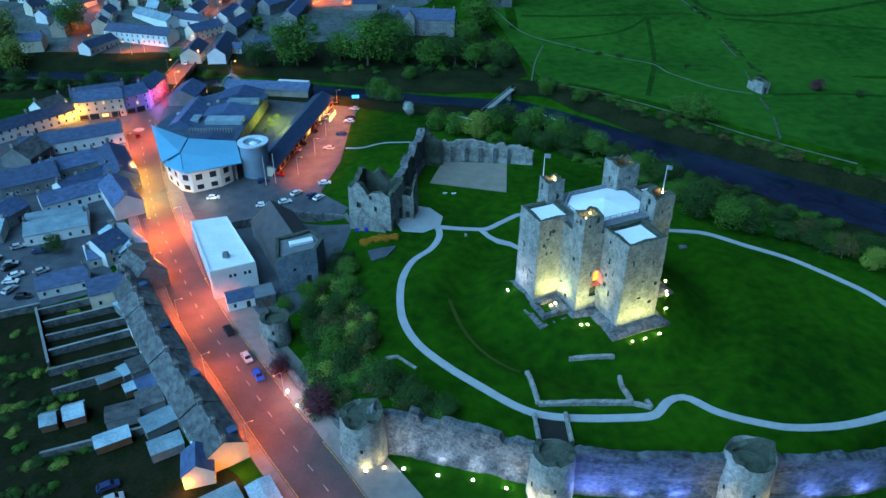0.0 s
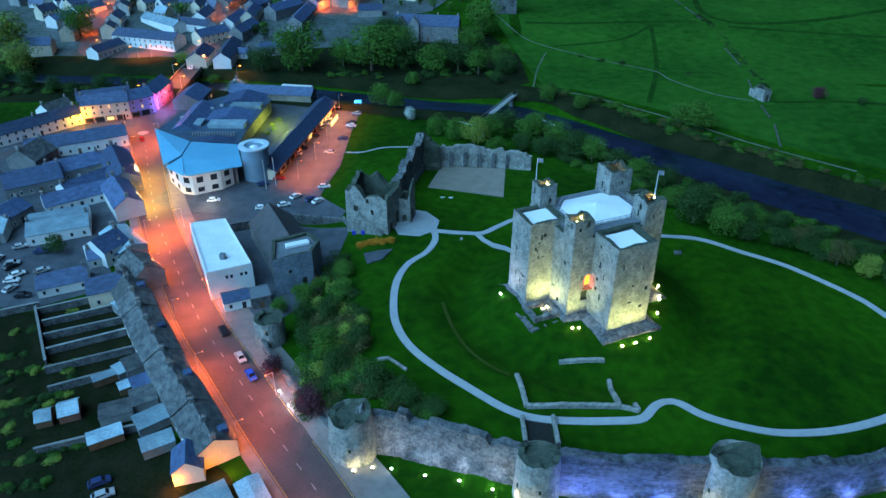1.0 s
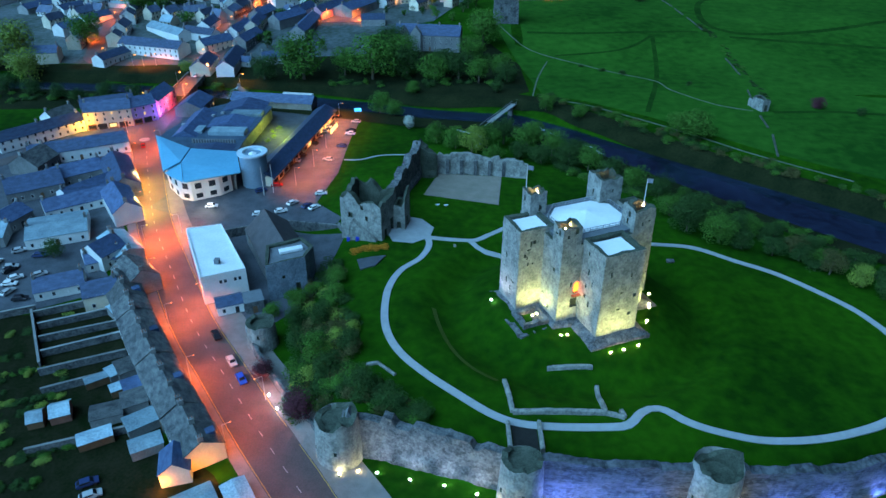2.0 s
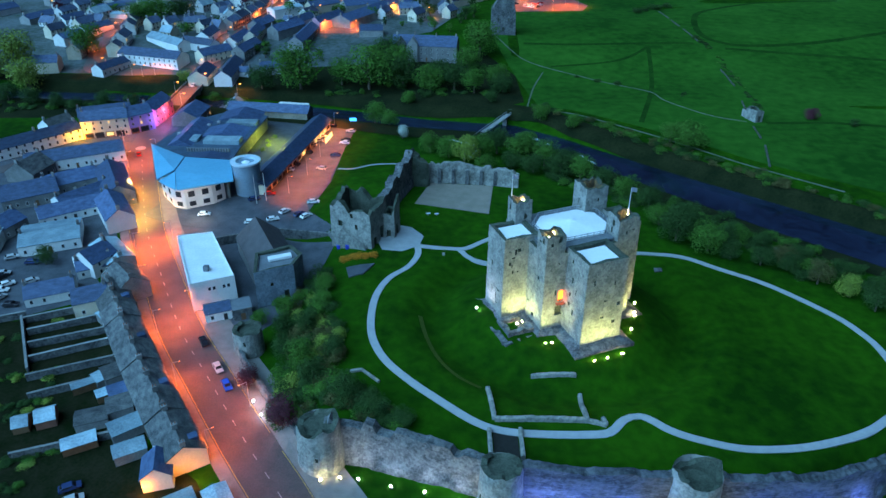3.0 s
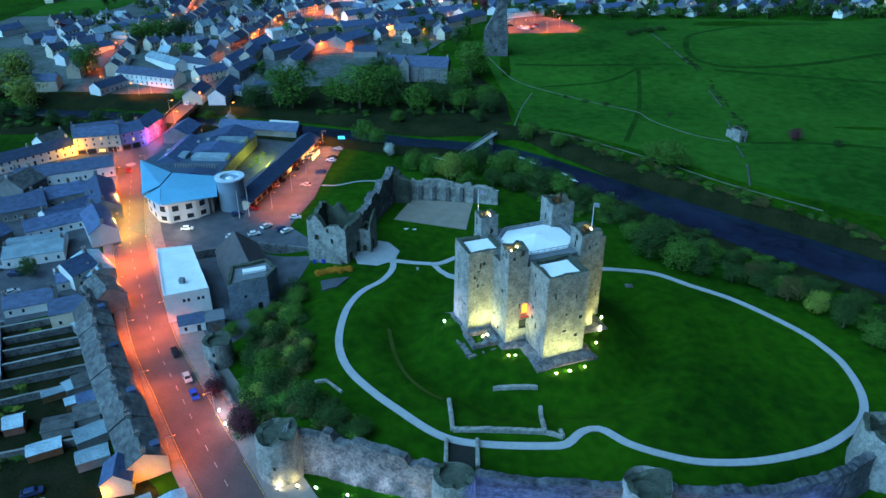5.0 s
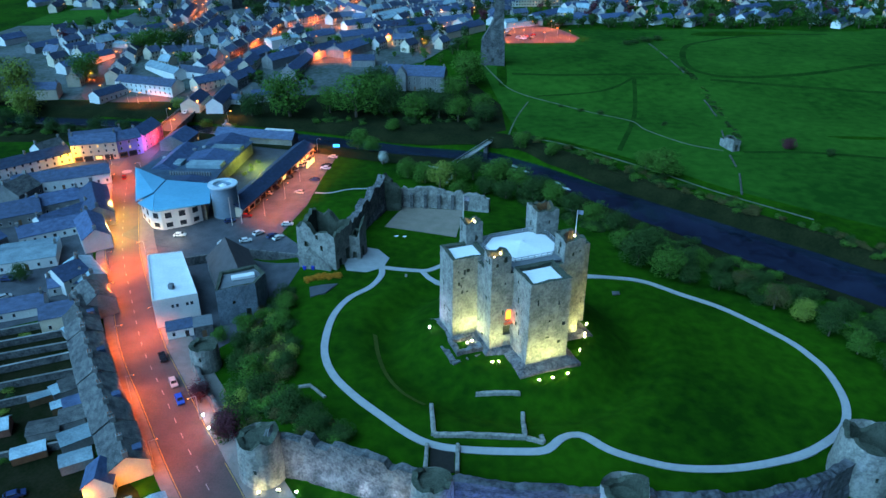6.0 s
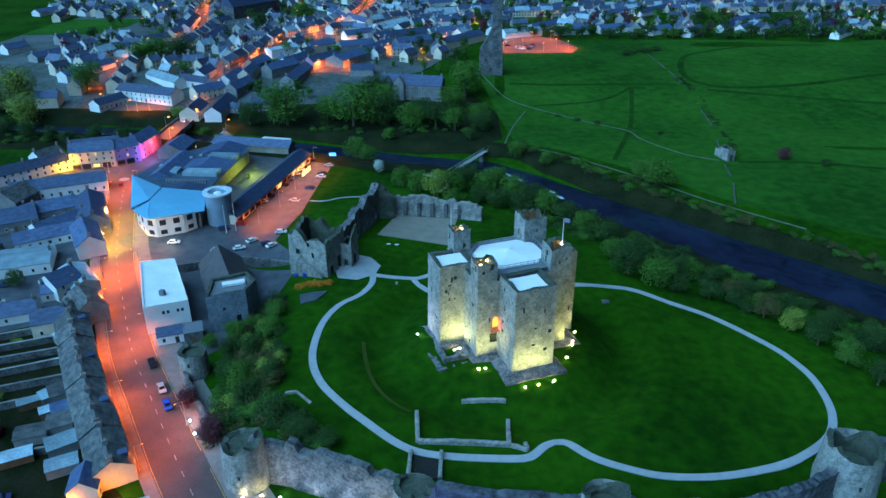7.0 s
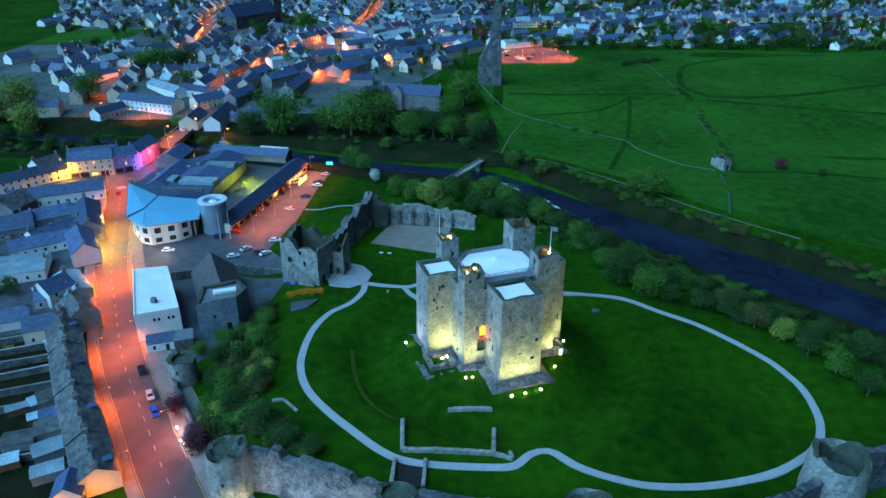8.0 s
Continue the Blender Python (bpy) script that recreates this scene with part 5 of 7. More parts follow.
for x in (-13, -6):
    bm = bmesh.new()
    v = [[bm.verts.new((x + dx, y, z)) for dx, z in ((-2.8, 0), (2.8, 0), (2.8, 9.5), (0, 13.2), (-2.8, 9.5))] for y in (-8.2, -4)]
    bm.faces.new(v[0])
    bm.faces.new(v[1][::-1])
    for i in range(5):
        bm.faces.new((v[0][i], v[1][i], v[1][(i + 1) % 5], v[0][(i + 1) % 5]))
    bmesh.ops.recalc_face_normals(bm, faces=bm.faces)
    part("gable", bm, RENDER_G, school)
church = thing("church", "large dark stone church with a slate roof", "church", pose(-185, 650, 6, 0, 0, 60))
part("wall", boxes((-24, -8, -1, 24, 8, 12)), STONE_DARK, church)
bm = bmesh.new()
v = [[bm.verts.new((x, y, z)) for y, z in ((-8.6, 11.8), (0, 22), (8.6, 11.8))] for x in (-24.5, 24.5)]
for i in range(3):
    bm.faces.new((v[0][i], v[0][(i + 1) % 3], v[1][(i + 1) % 3], v[1][i]))
for e in v:
    bm.faces.new(e)
bmesh.ops.recalc_face_normals(bm, faces=bm.faces)
part("roof", bm, SLATE, church)
part("tower", boxes((24.6, -5, -1, 34, 5, 26)), STONE_DARK, church)


# ---- bridges ----
def build_bridges():
    b = thing("road_bridge", "grey stone road bridge over the river", "bridge", pose(-128, 334.5, 0, 0, 0, 92))
    part("deck", boxes((-24, -4.6, -2.4, 24, 4.6, -1.35)), TARMAC, b, "orange-lit tarmac deck")
    for y in (-4.9, 4.9):
        part("parapet", boxes((-24, y - 0.28, -2.4, 24, y + 0.28, -0.3)), STONE_DARK, b)
    for x in (-15, -5, 5, 15):
        part("pier", boxes((x - 1, -4.4, -9, x + 1, 4.4, -2.42)), STONE_DARK, b)
    f = thing("footbridge", "narrow pale steel footbridge over the river", "bridge", pose(24.5, 302.5, -1.8, 0, 0, 63.5))
    part("deck", boxes((-17, -1.1, -0.3, 17, 1.1, 0)), mat("pale_bridge_deck", (0.42, 0.42, 0.4), None, 0.6, 0.8, 0), f)
    for y in (-1.1, 1.1):
        part("truss_rail", boxes((-17, y - 0.07, 1.05, 17, y + 0.07, 1.2), (-17, y - 0.05, 0.05, 17, y + 0.05, 0.15)), STEEL, f)
        for i in range(18):
            part("baluster", boxes((-17 + 2 * i - 0.05, y - 0.05, 0.15, -17 + 2 * i + 0.05, y + 0.05, 1.05)), STEEL, f)
    for x in (-13, 13):
        part("pier", boxes((x - 0.6, -1, -7, x + 0.6, 1, -0.32)), STONE_DARK, f)


build_bridges()
# The first three are plain pale patches on the water, the rest rapids.
for x, y, r in ((-214, 338, 4.5), (-203, 337, 4.0), (-190, 339, 4.2), (43, 297, 1.6), (48, 291, 1.2), (64, 272, 1.4), (61, 278, 1.0)):
    bm = bmesh.new()
    vs = [bm.verts.new((r * 1.8 * math.cos(i * 0.45) * (1 + 0.3 * math.sin(i * 2.3)), r * 0.6 * math.sin(i * 0.45) * (1 + 0.3 * math.cos(i * 1.7)), 0.05)) for i in range(14)]
    bm.faces.new(vs)
    tagged(part("rapids", bm, FOAM_AND_PALE, None, "", pose(x, y, -5.95, 0, 0, -50 if x > 0 else 0)), "white broken water over stones", "rapids", kind="structure")

build_round_tower(-40.5, 137.0, 3.5, -2.0, 5.4, "low ivy-topped round tower beside the footway", 0.4, 21, well=1.0)
build_wall("bank_wall", [(-41.5, 133.5), (-35.5, 124.5), (-28, 114.5), (-20.5, 105.5)], -2.0, (1.4, 1.0), 0.9, STONE_DARK, "low dark retaining wall along the footway", 0.2, 0.2)
for x, y in ((-25.5, 183.4), (-22.6, 182.4)):
    b = thing("bin", "blue plastic wheeled bin by the gatehouse", "bin", pose(x, y, height(x, y)), "blue bins")
    part("body", soft_edges(boxes((-0.5, -0.6, -0.1, 0.5, 0.6, 1.1)), 0.06), mat("blue_plastic", (0.03, 0.06, 0.5), None, 1, 0.5, 0), b)
    part("lid", soft_edges(boxes((-0.55, -0.65, 1.11, 0.55, 0.65, 1.25)), 0.04), mat("blue_plastic", (0.03, 0.06, 0.5)), b)
for x, y in ((0.6, 204.5), (3.4, 204.3)):
    b = thing("notice_board", "small white information board on the lawn", "sign", pose(x, y, height(x, y), 0, 0, 8), "boards on the lawn")
    part("panel", soft_edges(boxes((-0.7, -0.25, 0.55, 0.7, 0.25, 0.75)), 0.03), WHITEROOF, b)
    part("post", boxes((-0.1, -0.1, -0.3, 0.1, 0.1, 0.54)), STEEL, b)
tagged(part("stone_slab", rough(soft_edges(boxes((-1.1, -0.8, -0.2, 1.1, 0.8, 0.35)), 0.1), 0.1), STONE_DARK, None, "", pose(68.3, 173.0, height(68.3, 173.0))), "low dark stone slab in the lawn", "stone")
tagged(part("stone_marker", rough(soft_edges(boxes((-0.4, -0.3, -0.2, 0.4, 0.3, 0.8)), 0.08), 0.06), STONE, None, "", pose(6.6, 178.0, height(6.6, 178.0))), "small pale stone marker in the lawn", "stone")


# ---- trees and shrubs ----
def crown_mesh(seed, leaf, n, lobes, squat=1.0):
    """A crown of many small leaf clumps on uneven lobes, about 1 high and 1 wide, from z 0 up."""
    rnd = random.Random(seed)
    centres = []
    for i in range(lobes):
        a = rnd.uniform(0, 6.283)
        r = rnd.uniform(0.05, 0.3)
        centres.append((Vector((r * math.cos(a), r * math.sin(a), rnd.uniform(0.22, 0.72) * squat)), rnd.uniform(0.17, 0.3)))
    verts, faces = [], []
    for i in range(n):
        c, r = rnd.choice(centres)
        d = Vector((rnd.gauss(0, 1), rnd.gauss(0, 1), rnd.gauss(0.15, 1))).normalized()
        p = c + d * r * rnd.uniform(0.72, 1.08)
        p.z = max(0.02, p.z)
        nrm = (d + Vector((rnd.uniform(-0.7, 0.7), rnd.uniform(-0.7, 0.7), rnd.uniform(-0.2, 0.9)))).normalized()
        u = nrm.orthogonal().normalized()
        w = nrm.cross(u)
        s = leaf * rnd.uniform(0.6, 1.3)
        t = rnd.uniform(0, 3.14)
        e, f = (u * math.cos(t) + w * math.sin(t)) * s, (w * math.cos(t) - u * math.sin(t)) * s * 0.7
        k = len(verts)
        verts += [p - e, p - f * 0.8 + e * 0.1, p + e * 0.9 + nrm * s * 0.3, p + f]
        faces.append((k, k + 1, k + 2, k + 3))
    me = bpy.data.meshes.new("crown")
    me.from_pydata(verts, [], faces)
    return me


def trunk_mesh(seed):
    rnd = random.Random(seed)
    bm = cyl(0.035, 0.018, -0.05, 0.55, 8)
    for i in range(5):
        a = i * 1.3 + rnd.random()
        lo = Vector((0, 0, 0.22 + 0.05 * i))
        hi = Vector((0.26 * math.cos(a), 0.26 * math.sin(a), 0.45 + 0.06 * i))
        m = Matrix.Translation(lo) @ (hi - lo).to_track_quat("Z", "Y").to_matrix().to_4x4()
        b2 = cyl(0.013, 0.005, 0, (hi - lo).length, 6)
        b2.transform(m)
        tmp = bpy.data.meshes.new("limb")
        b2.to_mesh(tmp)
        b2.free()
        bm.from_mesh(tmp)
        bpy.data.meshes.remove(tmp)
    me = bpy.data.meshes.new("trunk")
    bm.to_mesh(me)
    bm.free()
    me.materials.append(BARK)
    return me


CROWNS = {k: [crown_mesh(i * 3 + 1, 0.021, 3600, 14) for i in range(3)] for k in LEAVES}
SHRUBS = {k: [crown_mesh(i * 5 + 40, 0.035, 1100, 10, 0.75) for i in range(3)] for k in LEAVES}
FARCROWN = {k: [crown_mesh(i * 7 + 80, 0.07, 260, 8) for i in range(2)] for k in LEAVES}
TRUNKS = [trunk_mesh(i) for i in range(3)]
for grp in (CROWNS, SHRUBS, FARCROWN):
    for k, ms in grp.items():
        for me in ms:
            me.materials.append(LEAVES[k])
WORDS = {"olive": "olive-brown", "green": "green-leaved", "dark": "dark green", "lime": "yellow-green spring", "copper": "dark copper-red", "gorse": "orange flowering", "blossom": "white blossoming"}
TREES = random.Random(11)


def tree(x, y, hgt, wide, kind="green", far=False, where="standing in grass"):
    t = thing("tree", f"{WORDS[kind]} broadleaf tree {where}", "tree", pose(x, y, height(x, y) - 0.1, 0, 0, TREES.uniform(0, 360)))
    k = TREES.randrange(2 if far else 3)
    again("trunk", TRUNKS[k], t, Matrix.Diagonal((hgt, hgt, hgt, 1)))
    again("crown", (FARCROWN if far else CROWNS)[kind][k], t, Matrix.Translation((0, 0, hgt * 0.03)) @ Matrix.Diagonal((wide, wide, hgt, 1)))
    return t


def shrub(x, y, hgt, wide, kind="dark", where="on the grassy bank"):
    t = thing("shrub", f"{WORDS[kind]} shrub {where}", "shrub", pose(x, y, height(x, y) - 0.15, 0, 0, TREES.uniform(0, 360)))
    again("foliage", SHRUBS[kind][TREES.randrange(3)], t, Matrix.Diagonal((wide, wide, hgt, 1)))
    return t


SCRUB = ([], [], [])
SLOTS = {"dark": 0, "green": 1, "lime": 2, "olive": 3}


def bush(x, y, hgt, wide, kind="dark"):
    """One bush of the scrub along the river."""
    me = SHRUBS["dark"][TREES.randrange(3)]
    co = np.empty(len(me.vertices) * 3)
    me.vertices.foreach_get("co", co)
    co = co.reshape(-1, 3)
    t, z = TREES.uniform(0, 6.28), height(x, y) - 0.15
    c, s = math.cos(t), math.sin(t)
    k = len(SCRUB[0])
    SCRUB[0].extend(np.column_stack((x + wide * (co[:, 0] * c - co[:, 1] * s), y + wide * (co[:, 0] * s + co[:, 1] * c), z + hgt * co[:, 2])).tolist())
    SCRUB[1].extend((np.arange(len(co)).reshape(-1, 4) + k).tolist())
    SCRUB[2].extend([SLOTS[kind]] * (len(co) // 4))


# wooded bank between the street and the lawn
for i in range(95):
    f = TREES.random()
    x0, y0 = -33 + 24 * f - 12 * f * f, 166 - 56 * f
    x, y = x0 + TREES.uniform(-7.5, 6.5), y0 + TREES.uniform(-4, 4)
    if x > -13 and y > 116 or x < -29 - 12 * (1 - f) or y < curtain_y(x) + 6:
        continue
    shrub(x, y, TREES.uniform(2.6, 5.4), TREES.uniform(4.5, 8.0), TREES.choice(("dark", "olive", "green", "dark", "olive", "lime")))
for i in range(62):
    f = TREES.random()
    x, y = -23 + 27 * f + TREES.uniform(-4, 4), 121 - 13 * f + TREES.uniform(-5, 5)
    if y > curtain_y(x) + 4.5 and x < -2 - 1.3 * (y - 110):
        shrub(x, y, TREES.uniform(2.2, 4.6), TREES.uniform(3.8, 6.4), TREES.choice(("dark", "olive", "green", "dark")))
for x, y, hgt, w, k in ((75, 202, 8, 9, "green"), (84, 199, 8, 9, "dark"), (97, 194, 7, 9, "green"), (108, 183, 6, 8, "olive")):
    tree(x, y, hgt, w * 1.1, k, where="in the row along the river")
for x, y, hgt, w, k in ((-25, 128.5, 8.5, 7, "green"), (-21, 121, 6.5, 6.5, "dark"), (-27, 142, 7, 6, "dark"), (-33, 144, 6, 6, "dark"), (-17, 129.5, 6, 6, "dark"), (-30, 133, 6, 6, "dark"), (-13, 114, 6, 7, "dark"), (-6, 109.5, 4.5, 7, "dark"), (-35, 153, 5, 6, "green"), (-25, 160, 5, 6, "green"), (-41, 149, 3.6, 5, "green"), (-24, 152, 5, 6, "green"), (1, 106.5, 3.5, 5, "dark")):
    tree(x, y, hgt * 1.1, w * 1.3, k, where="on the wooded castle bank")
for x, y, w in ((-37, 122.8, 7.2), (-26.2, 110.0, 9.2)):
    tree(x, y, 0.9 * w, w, "copper", where="beside the footway")
for i in range(7):
    shrub(-22.6 + 1.4 * i, 175.2 + 0.5 * math.sin(i) + 0.4 * i, 2.2, 3.6, "gorse", "beside the court")
# river banks
for x, y, hgt, w, k in ((5.7, 262, 8, 8, "green"), (12, 256, 9, 9, "lime"), (-2, 268, 7, 7, "green"), (18, 261, 8, 9, "green"), (25, 268, 9, 9, "dark"), (34, 262, 9, 10, "green"), (43, 255, 9, 9, "green"), (48, 244, 8, 9, "dark"), (55, 241, 8, 9, "green"), (62, 233, 7, 8, "dark"), (69, 224, 7, 8, "green"), (75, 216, 7, 8, "dark"), (38, 270, 8, 8, "green"), (52, 256, 6, 8, "dark"), (30, 250, 6, 7, "dark"), (38, 246, 6, 8, "dark"), (20, 248, 5, 7, "green"),
                        (78, 192, 9, 9, "dark"), (86, 186, 8, 9, "green"), (93, 192, 7, 8, "dark"), (84, 203, 7, 9, "dark"), (92, 183, 7, 8, "dark"), (100, 180, 6, 8, "dark"), (107, 178, 6, 8, "dark"), (113, 171, 8, 8, "olive"), (119, 165, 8, 8, "lime"), (123, 158, 8, 9, "dark"), (127, 150, 8, 8, "green"), (131, 141, 8, 8, "dark"), (97, 198, 6, 8, "dark"), (105, 192, 6, 8, "dark"), (113, 185, 6, 8, "dark"), (122, 176, 6, 8, "dark"), (130, 167, 7, 8, "dark"), (137, 158, 7, 9, "dark"), (142, 148, 7, 9, "dark"),
                        (-29, 305, 9, 9, "green"), (-22, 300, 6, 7, "green"), (-14.6, 284, 5, 4.2, "blossom")):
    tree(x, y, hgt * (1.3 if x < 90 else 1.0), w * (1.5 if x < 90 else 1.1), k, where="on the river bank")
for i in range(150):
    f = TREES.random()
    x, y = 46 + 100 * f, 250 - 92 * f
    bush(x + TREES.uniform(-11, 9), y + TREES.uniform(-11, 9), TREES.uniform(1.8, 4.4), TREES.uniform(4, 8), TREES.choice(("dark", "green")))
for i in range(110):
    f = TREES.random()
    x, y = 44 + 125 * f, 326 - 120 * f
    bush(x + TREES.uniform(-4, 4), y + TREES.uniform(-3, 3), TREES.uniform(1.4, 3.8), TREES.uniform(3.5, 7), TREES.choice(("dark", "olive", "green")))
# far bank woods
for x, y, hgt, w, k in ((-72, 350, 20, 22, "green"), (-37, 349, 19, 23, "green"), (-52, 356, 12, 14, "green"), (-20, 352, 14, 16, "dark"), (-6, 345, 12, 14, "green"), (6, 348, 12, 14, "dark"), (16, 343, 11, 12, "green"), (-2, 360, 11, 13, "dark"), (-24, 372, 13, 15, "green"), (19, 399, 17, 19, "green"), (-30, 388, 13, 14, "dark"), (12, 375, 12, 13, "green"), (-92, 350, 11, 13, "dark"), (46, 310, 8, 9, "green"), (60, 300, 7, 8, "green"), (104, 277, 10, 13, "green"), (98, 282, 8, 10, "green"), (168, 311, 6, 8, "copper"), (183, 302, 4, 5, "dark"),
                        (-228, 370, 20, 19, "lime"), (-216, 355, 16, 16, "lime"), (-240, 360, 17, 18, "lime"), (-205, 399, 15, 17, "green"), (-183, 456, 14, 20, "green"), (-170, 462, 13, 18, "dark"), (-195, 452, 12, 16, "green"), (-128, 620, 16, 20, "green"), (-150, 575, 13, 15, "dark"), (-136, 362, 6, 8, "lime"), (28, 360, 9, 12, "green"), (30, 345, 8, 11, "dark"), (-15, 330, 7, 9, "green"), (-100, 340, 6, 8, "green"), (-115, 345, 6, 8, "green"), (24, 330, 6, 8, "dark")):
    tree(x, y, hgt * (1.25 if w > 9 else 1.0), w * (1.4 if w > 9 else 1.1), k, where="beyond the river")
for i in range(70):
    x, y = TREES.uniform(-60, 30), TREES.uniform(338, 385)
    if river_distance(x, y) > 13:
        bush(x, y, TREES.uniform(2, 4.5), TREES.uniform(4, 8), TREES.choice(("dark", "dark", "green")))
for i in range(45):
    x = TREES.uniform(-260, -150)
    bush(x, 322 + 0.02 * x + TREES.uniform(-6, 6), TREES.uniform(1.5, 3.5), TREES.uniform(4, 7), TREES.choice(("dark", "green")))
for x, y, w in ((-182, 318, 9), (-170, 312, 8), (-158, 318, 10), (-146, 320, 8), (-196, 322, 10), (-210, 326, 11), (-225, 322, 9), (-136, 320, 7), (-100, 322, 7), (-92, 320, 6)):
    tree(x, y, w * 0.9, w * 1.2, TREES.choice(("dark", "green", "dark")), where="by the river behind the town")
# back gardens
for i in range(60):
    x, y = TREES.uniform(-125, -60), TREES.uniform(84, 150)
    if x + 0.66 * (y - 100) * -1 > -62 or x > -62 - 0.62 * (y - 100) * 1.0 - 2:
        continue
    shrub(x, y, TREES.uniform(0.8, 2.4), TREES.uniform(2, 4.5), TREES.choice(("dark", "green", "dark", "lime")), "in the back gardens")
for (x0, y0), (x1, y1) in (((-111, 119), (-83, 128)), ((-106, 111), (-80, 117)), ((-84, 96), (-70, 103)), ((-112, 127), (-97, 130)), ((-97, 88), (-72, 92))):
    n = int(math.dist((x0, y0), (x1, y1)) / 1.9)
    for i in range(n):
        f = i / n
        bush(x0 + (x1 - x0) * f + TREES.uniform(-0.6, 0.6), y0 + (y1 - y0) * f + TREES.uniform(-0.6, 0.6), TREES.uniform(1.0, 2.0), TREES.uniform(2, 3.4), TREES.choice(("dark", "dark", "green", "lime")))
tree(-113, 176, 6.5, 8, "dark", where="in a back yard")
# the meadow's bushes
for x, y, w in ((147, 432, 6), (149, 424, 5), (141, 512, 12), (132, 508, 9), (126, 500, 10), (150, 520, 10), (120, 345, 4), (118, 342, 3), (90, 362, 6), (80, 366, 5), (70, 372, 4)):
    shrub(x, y, w * 0.5, w, "dark", "in the meadow")
for i in range(60):
    f = TREES.random()
    bush(148 + 4 * math.sin(f * 3.1) + TREES.uniform(-1, 2.2), 318 + 120 * f, TREES.uniform(0.7, 1.7), TREES.uniform(2, 4.5), TREES.choice(("dark", "green", "dark")))
DITCH = mat("damp_ditch_grass", (0.014, 0.06, 0.007), (0.006, 0.032, 0.004), 0.1, 0.95, 0.1, 8, spec=0.05)
WORN = mat("worn_yellow_grass", (0.065, 0.095, 0.02), (0.035, 0.065, 0.01), 0.3, 0.95, 0.1, 8, spec=0.05)
for nm, pts, w in (("ditch", [(45, 422), (79, 421), (144, 423)], 2.2), ("ditch", [(300, 460), (278, 452), (231, 432), (188, 422), (162, 424), (153, 445), (165, 496), (191, 520), (232, 540), (280, 548)], 3.0), ("ditch", [(116, 414), (107, 359), (90.5, 304)], 1.8), ("ditch", [(160, 415), (207, 409), (255, 400), (300, 396)], 2.6), ("ditch", [(58, 386), (96, 396), (117, 417)], 1.6), ("ditch", [(146, 304.7), (176, 306), (209, 300), (250, 292)], 2.2)):
    ribbon(nm, pts, w * 1.3, DITCH, "shallow ditch of dark rushy grass in the meadow", "ditch", up=0.14, across=2, step=4, closed_edge=False)
ribbon("worn_track", [(1.7, 146.6), (3.7, 138.0), (7.3, 128.5), (12.1, 121.9), (17.0, 118.8)], 1.1, WORN, "worn yellowish track round the mound", "track", up=0.1, closed_edge=False)


# ---- the far town ----

FAR = random.Random(23)
FARWALLS = [mat("far_" + n, c, None, 0.2, 0.85, 0, island=True, rand=0.25) for n, c in (("white_render", (0.68, 0.68, 0.66)), ("grey_render", (0.3, 0.3, 0.3)), ("cream_render", (0.66, 0.58, 0.45)))]
FARROOF = mat("far_slate", (0.08, 0.11, 0.18), (0.035, 0.05, 0.085), 0.3, 0.6, 0, island=True, rand=0.45)


def far_house(store, x, y, ang, L, W, eave, rise, wall):
    """One small gabled house with a roof of its own, added to the far town."""
    m = pose(x, y, height(x, y), 0, 0, ang)
    a, b = L / 2, W / 2
    verts, faces, slots = store
    k = len(verts)
    verts += [m @ Vector(p) for p in ((-a, -b, -1), (a, -b, -1), (a, b, -1), (-a, b, -1), (-a, -b, eave), (a, -b, eave), (a, b, eave), (-a, b, eave), (-a, 0, eave + rise - 0.1), (a, 0, eave + rise - 0.1))]
    faces += [tuple(k + i for i in f) for f in ((0, 1, 5, 4), (2, 3, 7, 6), (1, 2, 6, 9, 5), (3, 0, 4, 8, 7))]
    slots += [wall] * 4
    k = len(verts)
    c, o, d = a + 0.2, b + 0.3, eave - 0.25
    verts += [m @ Vector(p) for p in ((-c, -o, d), (c, -o, d), (c, 0, eave + rise), (-c, 0, eave + rise), (c, o, d), (-c, o, d), (-c, -o, d - 0.2), (c, -o, d - 0.2), (c, o, d - 0.2), (-c, o, d - 0.2))]
    faces += [tuple(k + i for i in f) for f in ((0, 1, 2, 3), (3, 2, 4, 5), (6, 7, 1, 0), (5, 4, 8, 9))]
    slots += [6 if FAR.random() < 0.16 else 3] * 4
    if y < 700:
        for side in (-1, 1):
            for sill in ((0.9, 3.3) if eave > 4.4 else (0.9,)):
                for i in range(max(2, int(L / 2.6))):
                    u, k = -a + L * (i + 0.5) / max(2, int(L / 2.6)), len(verts)
                    verts += [m @ Vector((u + du, side * (b + dy), sill + dz)) for dy in (-0.05, 0.06) for du, dz in ((-0.45, 0), (0.45, 0), (0.45, 1.2), (-0.45, 1.2))]
                    faces += [tuple(k + i for i in f) for f in ((4, 5, 6, 7), (0, 1, 5, 4), (1, 2, 6, 5), (2, 3, 7, 6), (3, 0, 4, 7))]
                    slots += [5 if FAR.random() < 0.04 else 4] * 5
    for s in (-a + 0.5, a - 0.5):
        k = len(verts)
        z0, z1 = eave + rise * 0.6, eave + rise + 1.1
        verts += [m @ Vector((s + i * 0.4, j * 0.6, z)) for z in (z0, z1) for i, j in ((-1, -1), (1, -1), (1, 1), (-1, 1))]
        faces += [tuple(k + i for i in f) for f in ((4, 5, 6, 7), (0, 1, 5, 4), (1, 2, 6, 5), (2, 3, 7, 6), (3, 0, 4, 7))]
        slots += [1] * 5


